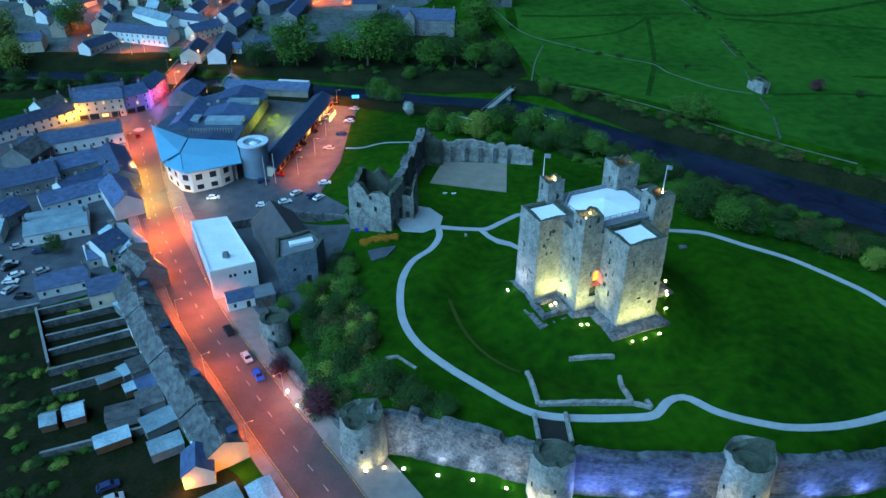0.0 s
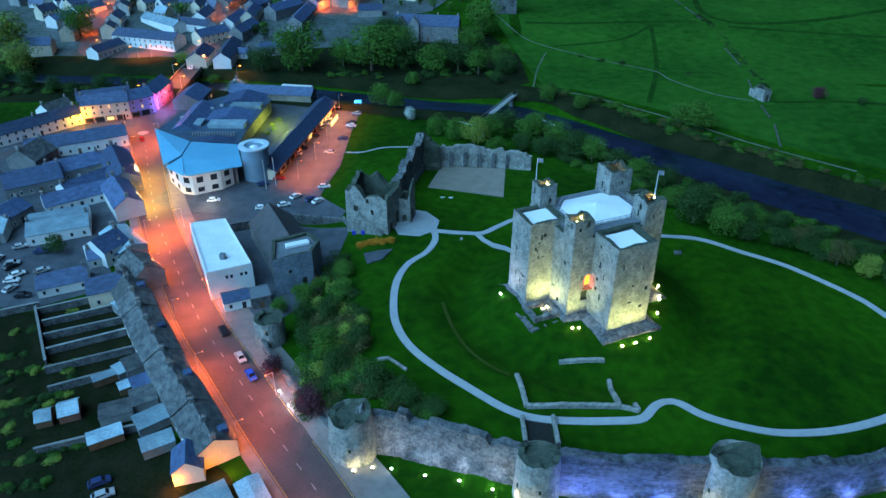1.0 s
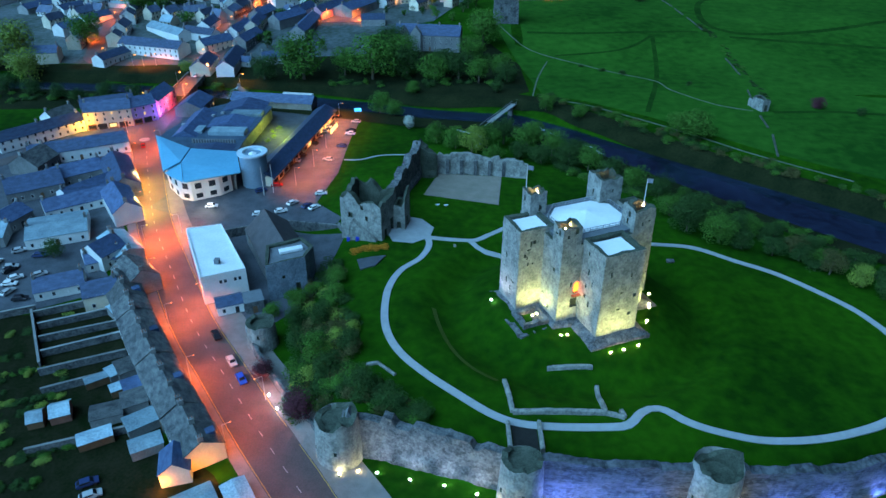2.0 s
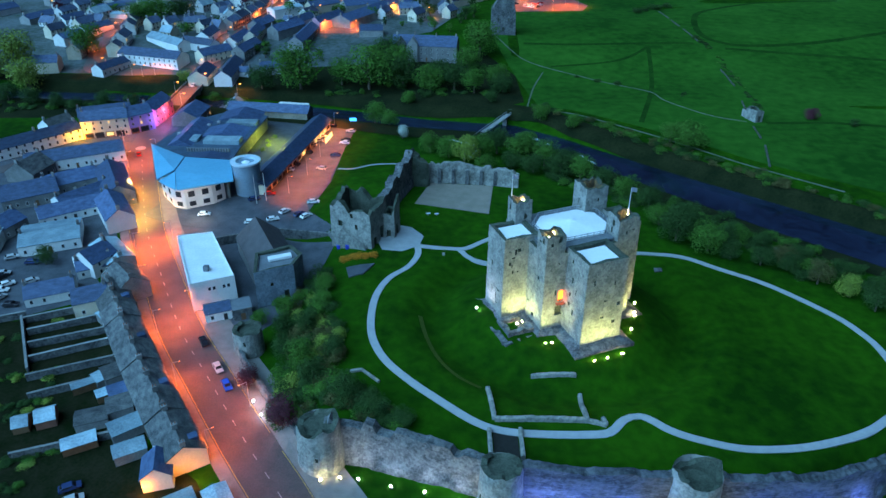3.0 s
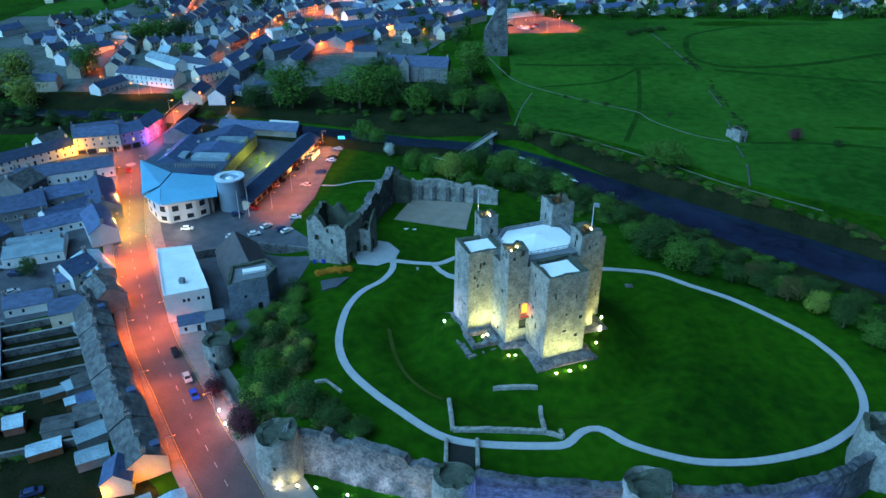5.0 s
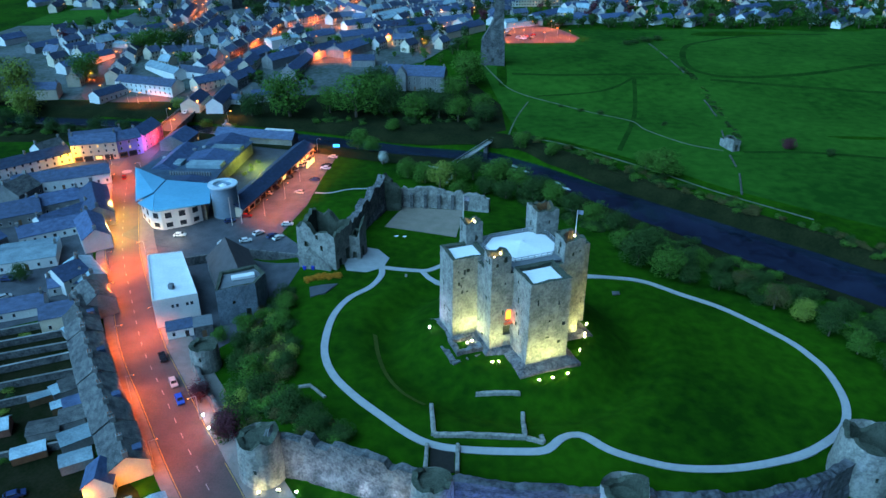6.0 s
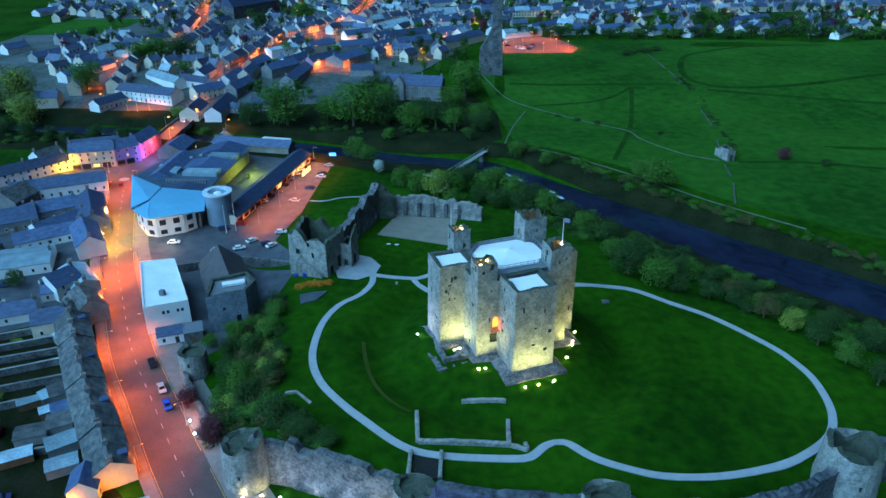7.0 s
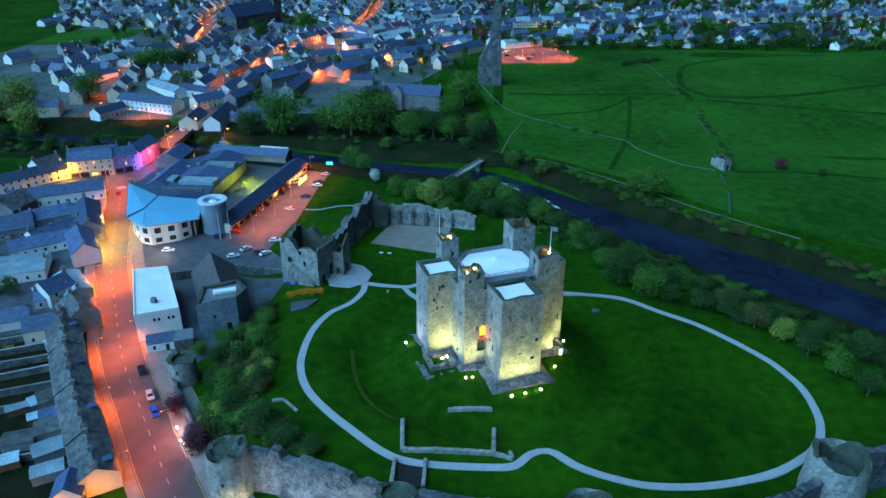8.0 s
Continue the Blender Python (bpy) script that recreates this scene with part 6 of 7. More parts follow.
def far_tree(store, x, y, hgt, wide, kind):
    """One crown with its trunk, added to the far woods."""
    me = FARCROWN["dark"][FAR.randrange(2)]
    z, t = height(x, y), FAR.uniform(0, 6.28)
    verts, faces, slots = store
    k = len(verts)
    for v in me.vertices:
        c = v.co
        verts.append((x + wide * (c.x * math.cos(t) - c.y * math.sin(t)), y + wide * (c.x * math.sin(t) + c.y * math.cos(t)), z + hgt * (0.1 + 0.92 * c.z)))
    faces += [tuple(k + i for i in f.vertices) for f in me.polygons]
    slots += [kind] * len(me.polygons)
    k = len(verts)
    verts += [(x + s * wide * 0.03, y + r * wide * 0.03, z + q) for q in (-0.3, hgt * 0.5) for s, r in ((-1, -1), (1, -1), (1, 1), (-1, 1))]
    faces += [tuple(k + i for i in f) for f in ((0, 1, 5, 4), (1, 2, 6, 5), (2, 3, 7, 6), (3, 0, 4, 7))]
    slots += [3] * 4


def joined(name, store, mats, label, category):
    me = bpy.data.meshes.new(name)
    me.from_pydata(store[0], [], store[1])
    for m in mats:
        me.materials.append(m)
    me.polygons.foreach_set("material_index", store[2])
    return tagged(new(name, me), label, category, kind="stuff")


TOWN, WOODS, spots = ([], [], []), ([], [], []), []


def off_road(x, y, gap):
    """True where no far street passes within gap metres."""
    for line in (HIGH_STREET, HILL_STREET, BACK_STREET):
        for (ax, ay), (bx, by) in zip(line, line[1:]):
            dx, dy = bx - ax, by - ay
            u = max(0.0, min(1.0, ((x - ax) * dx + (y - ay) * dy) / (dx * dx + dy * dy)))
            if math.hypot(x - ax - u * dx, y - ay - u * dy) < gap:
                return False
    return True


# houses fronting the far streets
for line in (HIGH_STREET[3:], HILL_STREET[3:], BACK_STREET):
    pts = smooth([Vector((*p, 0)) for p in line], 1.0)
    for side in (-1, 1):
        i = 6
        while i < len(pts) - 8:
            L = FAR.uniform(8, 14)
            p, d = pts[i], (pts[i + 1] - pts[i]).normalized()
            x, y = p.x + side * 10.5 * d.y, p.y - side * 10.5 * d.x
            i += int(L + FAR.choice((0.5, 0.5, 1, 5)))
            if off_road(x, y, 8.5) and all(math.hypot(o.matrix_basis.translation.x - x, o.matrix_basis.translation.y - y) > 15 for o in HOUSES) and not (-108 < x < -55 and 508 < y < 562) and not (abs(x + 185) < 22 and 620 < y < 690):
                spots.append((x, y))
                far_house(TOWN, x, y, math.degrees(math.atan2(d.y, d.x)), L, FAR.uniform(7, 8.5), FAR.choice((4.8, 5.2, 5.6)), FAR.uniform(2.4, 3.2), FAR.choice((0, 0, 1, 2)))
for i in range(5200):
    y = FAR.uniform(425, 900) if i < 3800 else FAR.uniform(700, 1500)
    x = FAR.uniform(-0.56 * y, 0.78 * y)
    lim = 545 + 0.12 * abs(x - 60)
    if x > 20 and y < lim + 25 or abs(x + 185) < 18 and 560 < y < 700 or -262 < x < -203 and 525 < y < 590 or abs(x - 55) < 28 and y < 590 or x > -60 and y < 470 or not off_road(x, y, 10.5) or -335 < x < -262 and 535 < y < 626 or -108 < x < -55 and 508 < y < 562 or abs(x + 66) < 16 and y < 470:
        continue
    if any(abs(x - a) + abs(y - b) < 11.2 for a, b in spots) or any(abs(o.matrix_basis.translation.x - x) + abs(o.matrix_basis.translation.y - y) < 13.5 for o in HOUSES):
        continue
    spots.append((x, y))
    if FAR.random() < (0.74 if x < 20 else 0.36):
        far_house(TOWN, x, y, (20, 65, 95, 40)[int(2 + 1.99 * noise.noise(Vector((x * 0.012, y * 0.012, 4.0)))) % 4] + FAR.choice((0, 0, 0, 90)) + FAR.uniform(-5, 5), FAR.uniform(7, 14), FAR.uniform(6, 8.5), FAR.choice((2.8, 4.8, 5.0)), FAR.uniform(2.4, 3.4), FAR.choice((0, 0, 0, 1, 2) if x < 20 else (0, 1, 1, 2)))
    else:
        far_tree(WOODS, x, y, FAR.uniform(6, 12), FAR.uniform(7, 13), FAR.choice((0, 0, 1, 2)))
for i in range(420):
    y = FAR.uniform(570, 1250) if i < 260 else FAR.uniform(470, 900)
    x = FAR.uniform(25, 0.78 * y) if i < 260 else FAR.uniform(-0.55 * y, -20)
    if y < 575 + 0.12 * abs(x - 60) and x > 0 or not off_road(x, y, 8) or any(abs(x - a) + abs(y - b) < 7 for a, b in spots):
        continue
    far_tree(WOODS, x, y, FAR.uniform(5, 11), FAR.uniform(7, 14), FAR.choice((0, 0, 0, 1, 2)))
for i in range(110):
    x = 40 + i * 5 + FAR.uniform(-3, 3)
    far_tree(WOODS, x, 556 + 0.06 * x + FAR.uniform(-4, 12), FAR.uniform(6, 11), FAR.uniform(8, 14), FAR.choice((0, 0, 0, 1)))
for i in range(60):
    x, y = FAR.uniform(-130, 20), FAR.uniform(385, 470)
    if abs(x + 124) > 9 and not (-35 < x < 12 and 385 < y < 412) and not (-85 < x < -45 and 430 < y < 475) and y > 410 + 0.3 * x:
        far_tree(WOODS, x, y, FAR.uniform(3.5, 7), FAR.uniform(4, 8), FAR.choice((0, 1)))
for i in range(160):
    y = FAR.uniform(1300, 2200)
    far_tree(WOODS, FAR.uniform(-0.7 * y, 0.9 * y), y, FAR.uniform(9, 16), FAR.uniform(16, 30), 0)
joined("river_scrub", SCRUB, [LEAVES["dark"], LEAVES["green"], LEAVES["lime"], LEAVES["olive"]], "dense dark scrub and hedges along the river and gardens", "scrub")
joined("far_houses", TOWN, FARWALLS + [FARROOF, GLASS_DARK, GLASS_LIT, PALEROOF], "crowd of small far houses with slate roofs", "houses")
joined("far_woods", WOODS, [LEAVES["dark"], LEAVES["green"], LEAVES["copper"], BARK], "dark trees among the far houses", "trees")
sheet("far_car_park", [(36, 500), (90, 503), (96, 520), (84, 552), (54, 578), (34, 562)], TARMAC, "far car park glowing orange", "car park", up=0.2, cell=8)
sheet("near_court", [(-80, 434), (-51, 436), (-56, 462), (-78, 462)], TARMAC, "small orange-lit yard in the town", "car park", up=0.3, cell=6)
sheet("town_square", [(-105, 520), (-70, 515), (-60, 545), (-100, 560)], TARMAC, "far orange-lit square", "square", up=0.2, cell=6)


# ---- cars ----
def car_meshes():
    prof = [(-2.1, 0.35), (2.1, 0.35), (2.12, 0.72), (1.2, 0.92), (0.55, 1.42), (-1.25, 1.45), (-1.95, 0.95), (-2.12, 0.75)]
    bm = bmesh.new()
    sides = []
    for y, k in ((-0.86, 0.9), (-0.8, 1.0), (0.8, 1.0), (0.86, 0.9)):
        sides.append([bm.verts.new((x, y * (0.82 if z > 1.2 else 1.0), 0.3 + (z - 0.3) * (0.97 if k < 1 else 1))) for x, z in prof])
    n = len(prof)
    for a, b in zip(sides, sides[1:]):
        for i in range(n):
            bm.faces.new((a[i], a[(i + 1) % n], b[(i + 1) % n], b[i]))
    bm.faces.new(sides[0][::-1])
    bm.faces.new(sides[-1])
    bmesh.ops.recalc_face_normals(bm, faces=bm.faces)
    bmesh.ops.bevel(bm, geom=[e for e in bm.edges if e.calc_face_angle(0) > 0.5], offset=0.05, segments=1, affect="EDGES")
    glass = {}
    for name, pts in (("windscreen", ((1.18, 0.96), (0.6, 1.4))), ("rear_window", ((-1.3, 1.42), (-1.9, 1.0)))):
        (x0, z0), (x1, z1) = pts
        g = bmesh.new()
        v = [g.verts.new(p) for p in ((x0, -0.68, z0 + 0.02), (x0, 0.68, z0 + 0.02), (x1, 0.6, z1 + 0.02), (x1, -0.6, z1 + 0.02))]
        g.faces.new(v)
        bmesh.ops.solidify(g, geom=list(g.faces), thickness=0.03)
        glass[name] = g
    return bm, glass


PAINTS = {"white": (0.75, 0.75, 0.74), "silver": (0.42, 0.43, 0.44), "black": (0.02, 0.02, 0.025), "blue": (0.02, 0.09, 0.5), "red": (0.35, 0.02, 0.02), "navy": (0.03, 0.05, 0.13)}
CARMESH = {}


def car(x, y, ang, paint, z=None, where="parked on tarmac"):
    if paint not in CARMESH:
        bm, glass = car_meshes()
        body = bpy.data.meshes.new("body")
        bm.to_mesh(body)
        bm.free()
        body.materials.append(mat(paint + "_car_paint", PAINTS[paint], tuple(v * 0.92 for v in PAINTS[paint]), 1, 0.25, 0, spec=0.6))
        CARMESH[paint] = {"body": body}
        for k, g in glass.items():
            me = bpy.data.meshes.new(k)
            g.to_mesh(me)
            g.free()
            me.materials.append(GLASS_DARK)
            CARMESH[paint][k] = me
        sg = bpy.data.meshes.new("side_window")
        b2 = prism([(-1.4, -0.02), (0.55, -0.02), (0.55, 0.02), (-1.4, 0.02)], 0.98, 1.34)
        b2.to_mesh(sg)
        b2.free()
        sg.materials.append(GLASS_DARK)
        wh = bpy.data.meshes.new("wheel")
        b2 = cyl(0.32, 0.32, -0.11, 0.11, 14)
        b2.to_mesh(wh)
        b2.free()
        wh.materials.append(BLACKMETAL)
        CARMESH[paint]["side"], CARMESH[paint]["wheel"] = sg, wh
    c = thing("car", f"{paint} hatchback car {where}", "car", pose(x, y, (height(x, y) if z is None else z) + 0.14, 0, 0, ang), "parked cars")
    m = CARMESH[paint]
    again("body", m["body"], c, Matrix.Identity(4))
    for k in ("windscreen", "rear_window"):
        again(k, m[k], c, Matrix.Identity(4))
    for s in (-1, 1):
        again("side_window", m["side"], c, Matrix.Translation((0, s * 0.79, 0)))
        for w in (-1.3, 1.32):
            again("wheel", m["wheel"], c, pose(w, s * 0.78, 0.32, 90))
    return c


for x, y, a, p in ((-53.0, 139.4, -56, "black"), (-46.2, 129.4, -56, "silver"), (-42.2, 123.2, -56, "blue")):
    car(x, y, a, p, where="parked along the street")
for x, y, a, p in ((-55.5, 248.0, 172, "white"), (-54.3, 253.3, 170, "black"), (-51.5, 273.6, 172, "silver"), (-49.5, 284.1, 172, "white"), (-51.8, 265.4, 170, "black"), (-50.0, 279.0, 172, "silver"), (-40.4, 219.5, 8, "white"), (-39.8, 262.1, 172, "navy"), (-38.3, 276.4, 172, "white"), (-37.8, 290.5, 172, "silver"), (-38.4, 279.5, 172, "black"), (-47, 296.5, 172, "black"),
                   (-75.9, 209.7, 8, "white"), (-51.7, 206.9, 25, "white"), (-49.0, 212.9, 50, "white"), (-43.6, 210.8, 50, "navy"), (-40.9, 209.2, 50, "white"), (-58.6, 204.6, 8, "white"), (-62.1, 222.0, 30, "navy"), (-57.5, 226.5, 10, "red"), (-43, 249, 165, "silver")):
    car(x, y, a, p, where="in the paved car park")
car(-119.4, 261.0, 115, "red", where="at the street junction")
for x, y, a, p in ((-86, 170, 120, "white"), (-88, 174, 120, "silver"), (-112, 166, 40, "silver"), (-118, 161, 10, "white"), (-64, 92, 30, "navy"), (-62, 89, 30, "silver"), (-122, 168, 60, "black"), (-128, 352, 92, "white"), (-125, 179, 30, "silver")):
    car(x, y, a, p, z=-1.15 if y > 340 else None, where="standing in a yard" if y < 340 else "on the bridge approach")
for x, y, a, p in ((-122.5, 169.8, 20, "silver"), (-118, 164.1, 40, "white"), (-117.4, 176.4, 10, "navy"), (-116.2, 157, 70, "silver"), (-111.2, 154, 10, "black"), (-128, 172, 80, "white")):
    car(x, y, a, p, where="in a cluttered yard")
for i in range(14):
    car(40 + FAR.uniform(0, 26), 508 + FAR.uniform(0, 40), FAR.uniform(0, 360), FAR.choice(("white", "silver", "black", "red")), where="in the far car park")

# ---- garden walls and street furniture ----
for i, ((x0, y0), (x1, y1)) in enumerate((((-99.3, 141.1), (-80.7, 149.8)), ((-96.2, 135.8), (-77.8, 143.8)), ((-92.9, 130.3), (-75.9, 138.8)), ((-103.2, 146.1), (-85.5, 154.5)), ((-104, 147), (-91, 126)), ((-90, 123.5), (-72.5, 131.5)), ((-86, 117), (-70, 125)), ((-80, 99), (-62, 106)), ((-113, 145), (-104, 149)))):
    L = math.dist((x0, y0), (x1, y1))
    w = thing("garden_wall", "long grey rubble garden wall with a coping", "garden wall", pose(x0, y0, -1.6, 0, 0, math.degrees(math.atan2(y1 - y0, x1 - x0))), "walls between the back gardens")
    bmw = boxes((0, -0.22, -0.5, L, 0.22, 2.0))
    bmesh.ops.subdivide_edges(bmw, edges=[e for e in bmw.edges if abs((e.verts[0].co - e.verts[1].co).x) > 1], cuts=12, use_grid_fill=True)
    part("wall", rough(bmw, 0.12, 0.8), STONE_DARK, w)
    part("coping", boxes((-0.05, -0.3, 2.02, L + 0.05, 0.3, 2.14)), RENDER_G, w)


def marks():
    """Painted lines on the street."""
    pts = smooth([Vector((*p, 0)) for p in STREET[:9]], 1.0)
    t = thing("road_marking", "worn white centre dashes and edge lines", "road marking", pose(0, 0, 0), kind="structure")
    for i in range(4, len(pts) - 4, 6):
        p, q = pts[i], pts[i + 2]
        d = (q - p).normalized()
        s = Vector((d.y, -d.x, 0)) * 0.09
        bm = bmesh.new()
        z0, z1 = height(p.x, p.y) + 0.125, height(q.x, q.y) + 0.125
        bm.faces.new([bm.verts.new(v) for v in ((p.x - s.x, p.y - s.y, z0), (p.x + s.x, p.y + s.y, z0), (q.x + s.x, q.y + s.y, z1), (q.x - s.x, q.y - s.y, z1))])
        part("dash", bm, LINE, t)
    for sh, m in ((-5.3, YELLOWLINE), (5.3, YELLOWLINE)):
        ribbon("edge_line", STREET[:9], 0.1, m, "", "", up=0.125, across=1, shift=sh, parent=t, kind="", closed_edge=False)
    return t


marks()


# ---- lamps ----
def lamp(x, y, z, colour, power, radius=0.3):
    d = bpy.data.lights.new("lamp", "POINT")
    d.energy, d.color, d.shadow_soft_size = power, colour, radius
    ob = new("lamp_light", d)
    ob.location = (x, y, z)
    return ob


def spot(x, y, z, target, colour, power, cone=100, blend=0.8):
    d = bpy.data.lights.new("flood", "SPOT")
    d.energy, d.color, d.shadow_soft_size, d.spot_size, d.spot_blend = power, colour, 0.25, radians(cone), blend
    ob = new("flood_light", d)
    ob.matrix_basis = look((x, y, z), target)
    return ob


POST = {}
SOD = (1.0, 0.17, 0.028)


def street_lamp(x, y, ang, h=7.0, power=0.0, colour=SOD, reach=1.6, base=None, drop=0.6):
    z = height(x, y) if base is None else base
    t = thing("street_lamp", "tall grey street lamp with a glowing orange lantern", "street lamp", pose(x, y, z, 0, 0, ang), "street lamps")
    if h not in POST:
        POST[h] = (part("post", cyl(0.1, 0.06, -0.3, h, 8), STEEL, t).data, part("arm", boxes((0, -0.04, h - 0.12, reach, 0.04, h - 0.02)), STEEL, t).data,
                   part("lantern", soft_edges(boxes((reach - 0.1, -0.12, h - 0.2, reach + (0.3 if h != 6.0 else 0.8), 0.12 if h != 6.0 else 0.3, h - 0.02 if h != 6.0 else h + 0.2)), 0.05), SODIUM if h == 6.0 else SODIUM_DIM, t, "glowing orange lantern").data)
    else:
        for nm, me in zip(("post", "arm", "lantern"), POST[h]):
            again(nm, me, t, Matrix.Identity(4))
    if power:
        a = radians(ang)
        lx, ly = x + (reach + 0.3) * math.cos(a), y + (reach + 0.3) * math.sin(a)
        spot(lx, ly, z + h - 0.45, (lx + 0.6 * math.cos(a), ly + 0.6 * math.sin(a), z), colour, power, 152, 0.5)
    return t


def floodlight(x, y, z, target, lens, colour, power, cone=110, size=0.2):
    a = math.degrees(math.atan2(target[1] - y, target[0] - x))
    t = thing("floodlight", "small ground floodlight in the grass" if z < 20 else "small floodlight on the turret", "floodlight", pose(x, y, z, 0, 0, a), "castle floodlights")
    part("housing", soft_edges(boxes((-0.3, -size, -0.4, 0.1, size, 0.3)), 0.04), BLACKMETAL, t)
    part("lens", soft_edges(boxes((0.11, -size, -0.1, 0.16, size, size * 1.6), (-0.2, -size, 0.31, 0.1, size, 0.36)), 0.01), lens, t, "glowing lens")
    if power:
        d = Vector((target[0] - x, target[1] - y, 0)).normalized() * 0.5
        spot(x + d.x, y + d.y, z + 0.45, target, colour, power, cone)
    return t


def K(u, v, z):
    return tuple(KEEP @ Vector((u, v, z)))


WARM = (0.84, 0.88, 0.28)
for u, v, tu, tv, p in ((-4.2, -24.2, -3.5, -19.2, 1100), (-0.8, -24.4, -0.5, -19.2, 1100), (3.4, -24.2, 3.0, -19.2, 1100), (10.5, -17.5, 5.6, -15, 1000), (14.5, -13.0, 10, -9, 1000), (15.3, -11.8, 11, -8, 500), (18, -8, 14, -5, 750), (-12.4, -15.5, -9, -10.5, 800), (-10.8, -15.9, -8.0, -10.5, 800)):
    x, y, z = K(u, v, 0)
    floodlight(x, y, height(x, y) + 0.5, K(tu, tv, 15), WARMLAMP, WARM, p)
for u, v, tu, tv in ((-15.4, -7.0, -14.2, -2.2), (-14.0, -6.6, -11.0, -4.5)):
    x, y, z = K(u, v, 7.3)
    floodlight(x, y, 7.4, K(tu, tv, 13), WARMLAMP, WARM, 900, 130)
x, y, z = K(-21.5, 3.5, 0)
floodlight(x, y, height(x, y) + 0.5, K(-17.6, 3, 16), COLDLAMP, (0.85, 0.92, 1.0), 700)
for u, v, z in ((-9.6, -8.6, 31.0), (-7.4, -6.9, 31.0), (-9.6, 6.6, 32.4), (-7.6, 8.2, 32.4), (9.6, 5.4, 33.4), (12.4, -7.2, 32.0), (10.0, -6.2, 32.0)):
    x, y, zz = K(u, v, z)
    floodlight(x, y, z, K(u + 1.2, v - 0.4, z + 1), WARMLAMP, (1.0, 0.55, 0.2), 0, size=0.16)
    lamp(x, y, z + 0.7, (1.0, 0.5, 0.16), 70, 0.15)
for i, (x, y) in enumerate(((-15.2, 96.2), (-11.6, 97.4), (-7.8, 97.2), (-1.0, 95.6), (5.8, 94.4), (12.2, 92.4), (16.0, 89.2), (19.0, 86.6), (26.6, 89.0), (30.0, 88.6), (36.0, 88.0), (44.0, 87.6), (52.0, 86.0), (60.0, 86.0), (70.0, 88.0), (80, 89.4), (90, 92.5))):
    warm = i in (0, 1, 6, 7, 12, 13)
    blue = i in (8, 9, 10, 11, 14, 15, 16)
    floodlight(x, y, height(x, y) + 0.5, (x + 0.5, curtain_y(x), 4.5), WARMLAMP if warm else COLDLAMP, (1.0, 0.78, 0.34) if warm else (0.1, 0.21, 1.0) if blue else (0.6, 0.74, 1.0), (45 if i < 2 else 300) if warm else 950 if blue else 340, 150 if blue else 120)

for i, (x, y, a) in enumerate(((-24, 82, 140), (-39.5, 102, 34), (-35, 117, -146), (-54, 123, 30), (-66.5, 143.5, 28), (-60, 154, -150), (-79, 165, 28), (-88.5, 184, 24), (-80, 192, -152), (-99.5, 206.5, 22), (-108, 224, 22), (-97, 233, -156), (-118, 248, 20), (-112, 262, -160), (-132, 276, -60))):
    street_lamp(x, y, a, 7.0, 1300 if i < 3 else 2400 if i < 7 else 3400 if i not in (7, 9, 10, 11) else 6500, SOD if i not in (9, 10) else (1.0, 0.5, 0.1))
lamp(-149.5, 275.5, 2.8, (1.0, 0.4, 0.015), 1300, 0.4)
lamp(-123.0, 303.0, 3.0, (1.0, 0.12, 0.2), 600, 0.4)
lamp(-122.2, 292.5, 2.0, (0.6, 0.3, 1.0), 700, 0.4)
for x, y, a in ((-48.3, 296, 175), (-47.6, 281, 175), (-48.4, 262, 175), (-50.0, 244, 175), (-53.5, 228, 175)):
    street_lamp(x + 2.5, y, a + 180, 7.0, 3300, (1.0, 0.2, 0.03))
for x, y in ((-167, 369), (-161, 368), (-104, 346.5)):
    street_lamp(x, y, 0, 6.0, 1200, (1.0, 0.26, 0.02))
sign = thing("lit_sign", "small bright blue lit sign board on two posts", "sign", pose(-38.5, 302.5, height(-38.5, 302.5), 0, 0, 5))
part("panel", soft_edges(boxes((-1.5, -0.1, 0.9, 1.5, 0.1, 2.3)), 0.04), mat("blue_lit_panel", (0.05, 0.3, 0.8), None, 1, 0.5, 0, glow=(0.03, 0.35, 1.0), power=0.9), sign)
for x in (-1.1, 1.1):
    part("post", boxes((x - 0.06, -0.06, -0.3, x + 0.06, 0.06, 0.9)), STEEL, sign)
lamp(*K(-6.0, -10.9, 15.4), (1.0, 0.16, 0.02), 60, 0.2)
lamp(-77, 206.2, 2.5, (1.0, 0.85, 0.6), 420, 0.2)
lamp(-69.0, 277, 2.0, (0.8, 1.0, 0.1), 1000, 0.3)
for i in range(4):
    shrub(-71 + 1.4 * (i % 2), 268 + 5 * i, 2.2, 3.0, "lime", "in the lit courtyard")
lamp(-48.6, 90.6, 0.2, (1.0, 0.27, 0.02), 260, 0.3)
lamp(-40.3, 94.2, 0.2, (1.0, 0.34, 0.03), 240, 0.3)
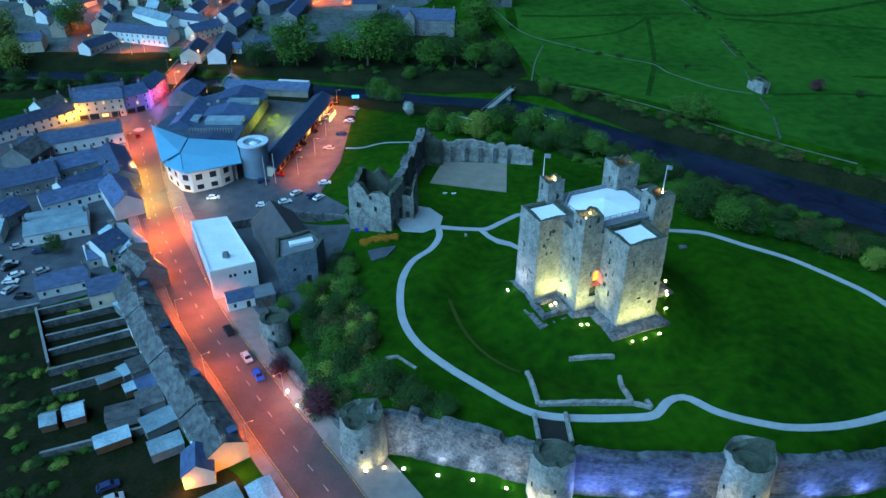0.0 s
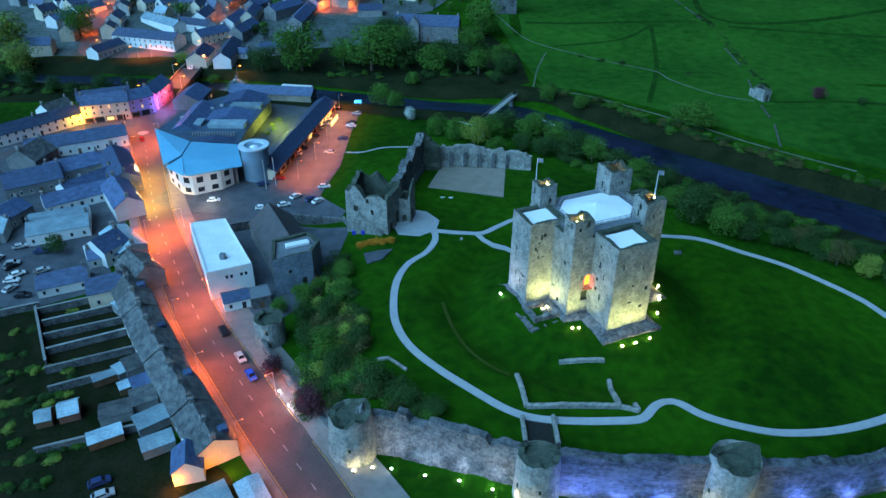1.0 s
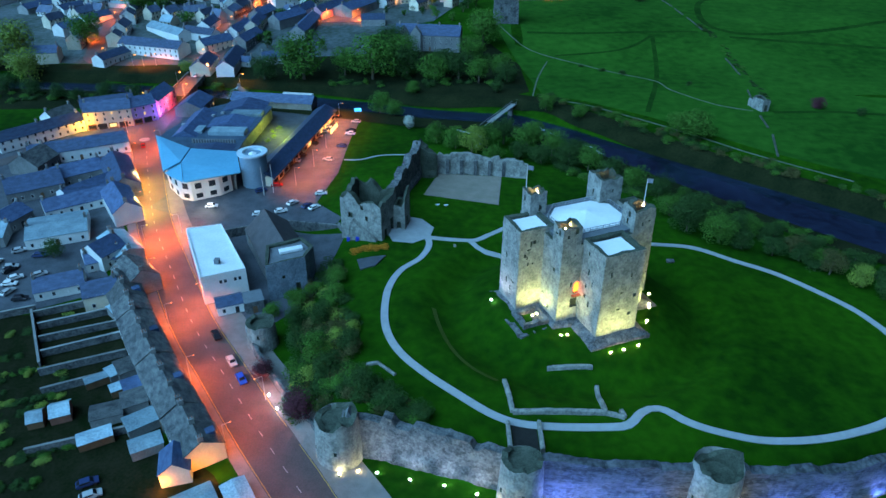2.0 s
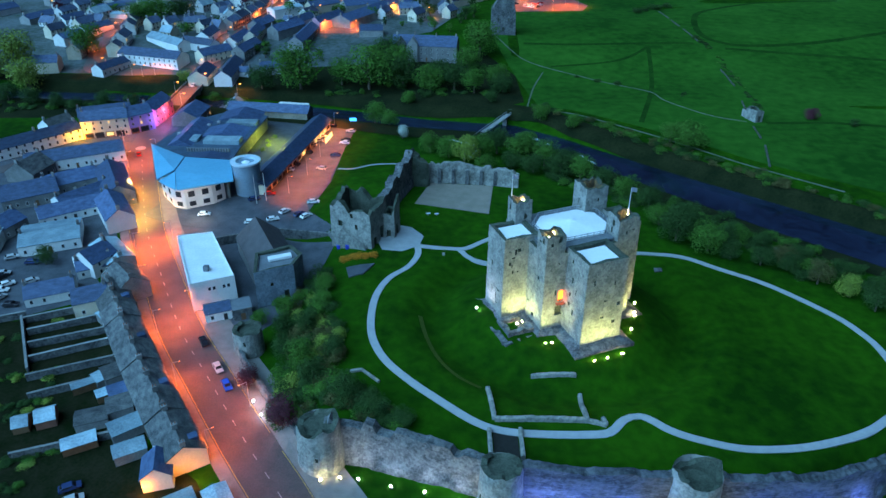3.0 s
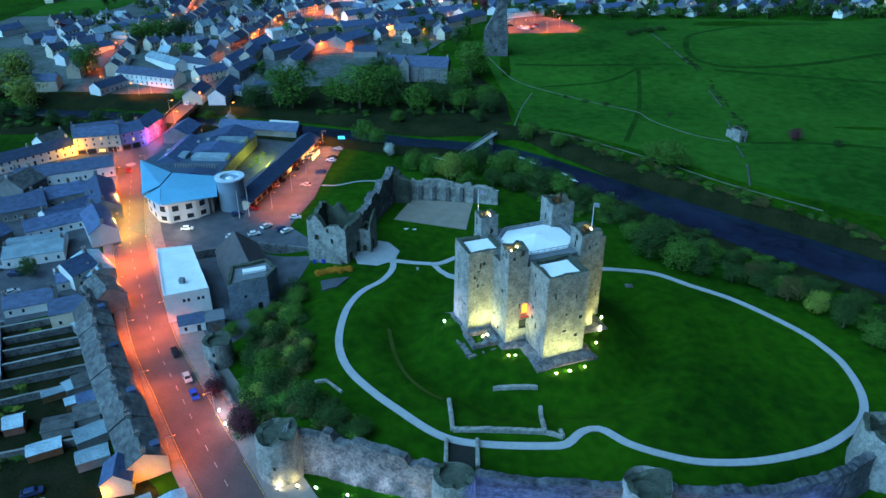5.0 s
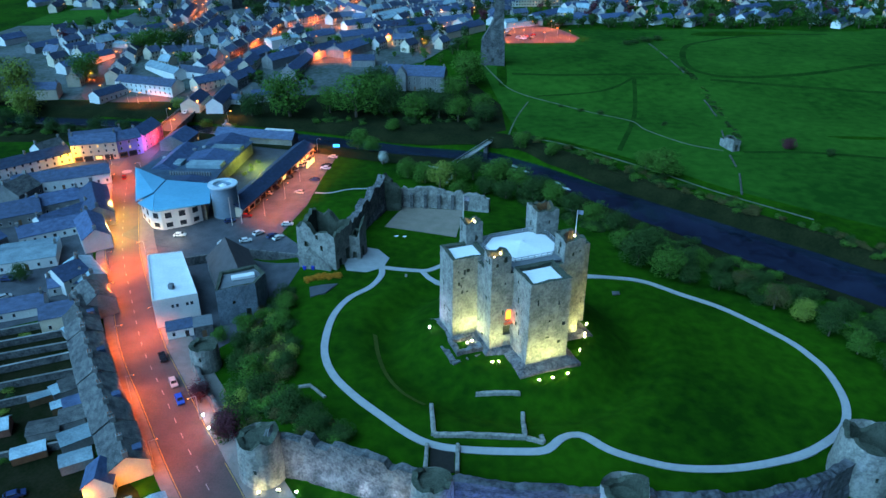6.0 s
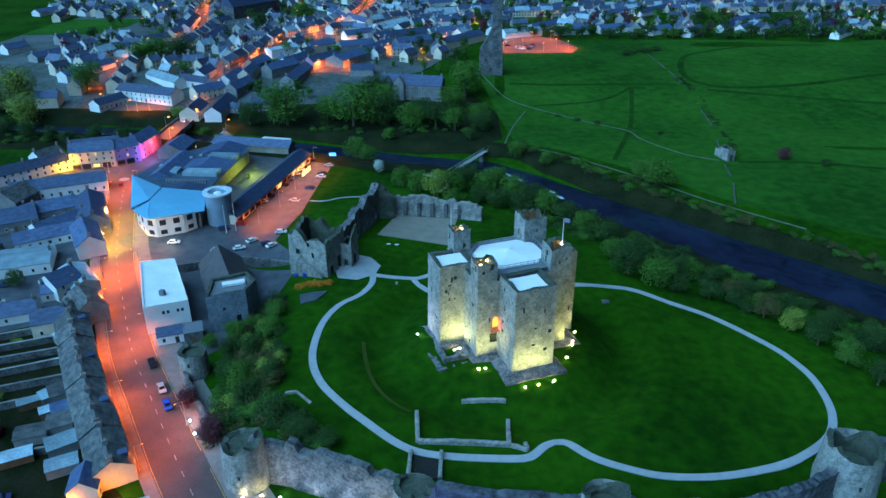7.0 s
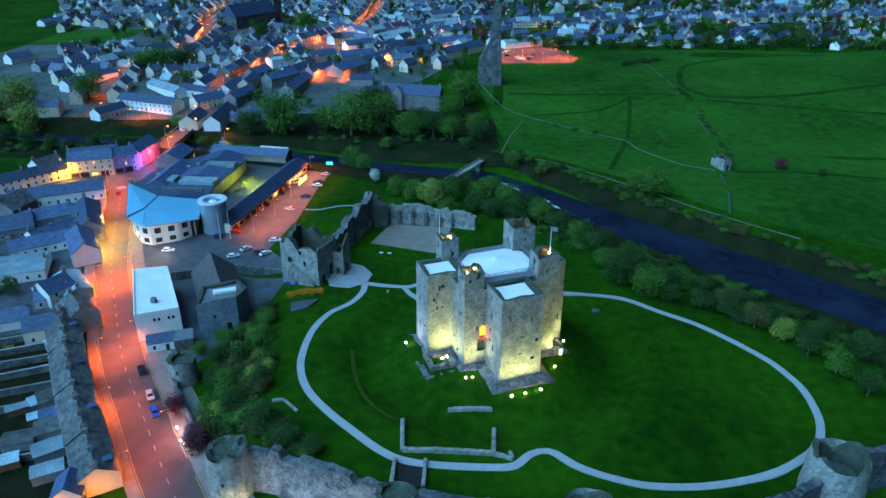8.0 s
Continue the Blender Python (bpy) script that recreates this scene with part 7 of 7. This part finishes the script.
for x, y in ((-123.5, 322), (-133, 340), (-124, 355)):
    street_lamp(x, y, 0, 6.0, 4200, base=-1.2)
for line, first, gap, power in ((HIGH_STREET, 20, 24, 3000), (HILL_STREET, 28, 30, 3000), (BACK_STREET, 20, 52, 6000)):
    pts = smooth([Vector((*p, 0)) for p in line], 2.0)
    for i in range(first // 2, len(pts) - 2, gap // 2):
        d = (pts[i + 1] - pts[i]).normalized()
        side = 1 if (i // (gap // 2)) % 2 else -1
        street_lamp(pts[i].x + side * 5.2 * d.y, pts[i].y - side * 5.2 * d.x, math.degrees(math.atan2(side * d.x, -side * d.y)), 6.0, power * (1.0 if pts[i].y < 560 else 1.6), (1.0, 0.17, 0.03))
for x, y in ((42, 506), (56, 514), (70, 505), (50, 536), (64, 545), (80, 520), (88, 512), (78, 548)):
    street_lamp(x, y, 90, 6.0, 4600, (1.0, 0.17, 0.025))
for x, y in ((-75, 440), (-56, 440), (-66, 455)):
    street_lamp(x, y, 90, 6.0, 3600, (1.0, 0.22, 0.04))
for x, y in ((-98, 528), (-75, 525), (-85, 548), (-20, 520), (0, 540), (-40, 600), (-60, 680), (-150, 700)):
    street_lamp(x, y, 90, 6.0, 7000, (1.0, 0.24, 0.05))
for x, y in ((-30, 560), (-10, 600), (-55, 640), (-90, 600), (-120, 560), (20, 625), (-140, 640), (70, 645), (150, 655), (240, 665), (330, 690), (-40, 495), (-15, 480), (-150, 520)):
    street_lamp(x, y, 30, 6.0, 6000, (1.0, 0.26, 0.05))
for i in range(130):
    y = FAR.uniform(480, 1150)
    x = FAR.uniform(-0.5 * y, 0.72 * y)
    if x > 20 and y < 590:
        continue
    street_lamp(x, y, FAR.uniform(0, 360), 6.0, 0)
for x, y, c in ((-34.4, 117.6, COLDLAMP), (-31.6, 113.2, COLDLAMP)):
    b = thing("bollard_light", "small bluish bollard light by the footway", "lamp", pose(x, y, height(x, y)))
    part("post", cyl(0.1, 0.1, -0.1, 0.9, 10), BLACKMETAL, b)
    part("lens", cyl(0.16, 0.16, 0.91, 1.25, 10), c, b)
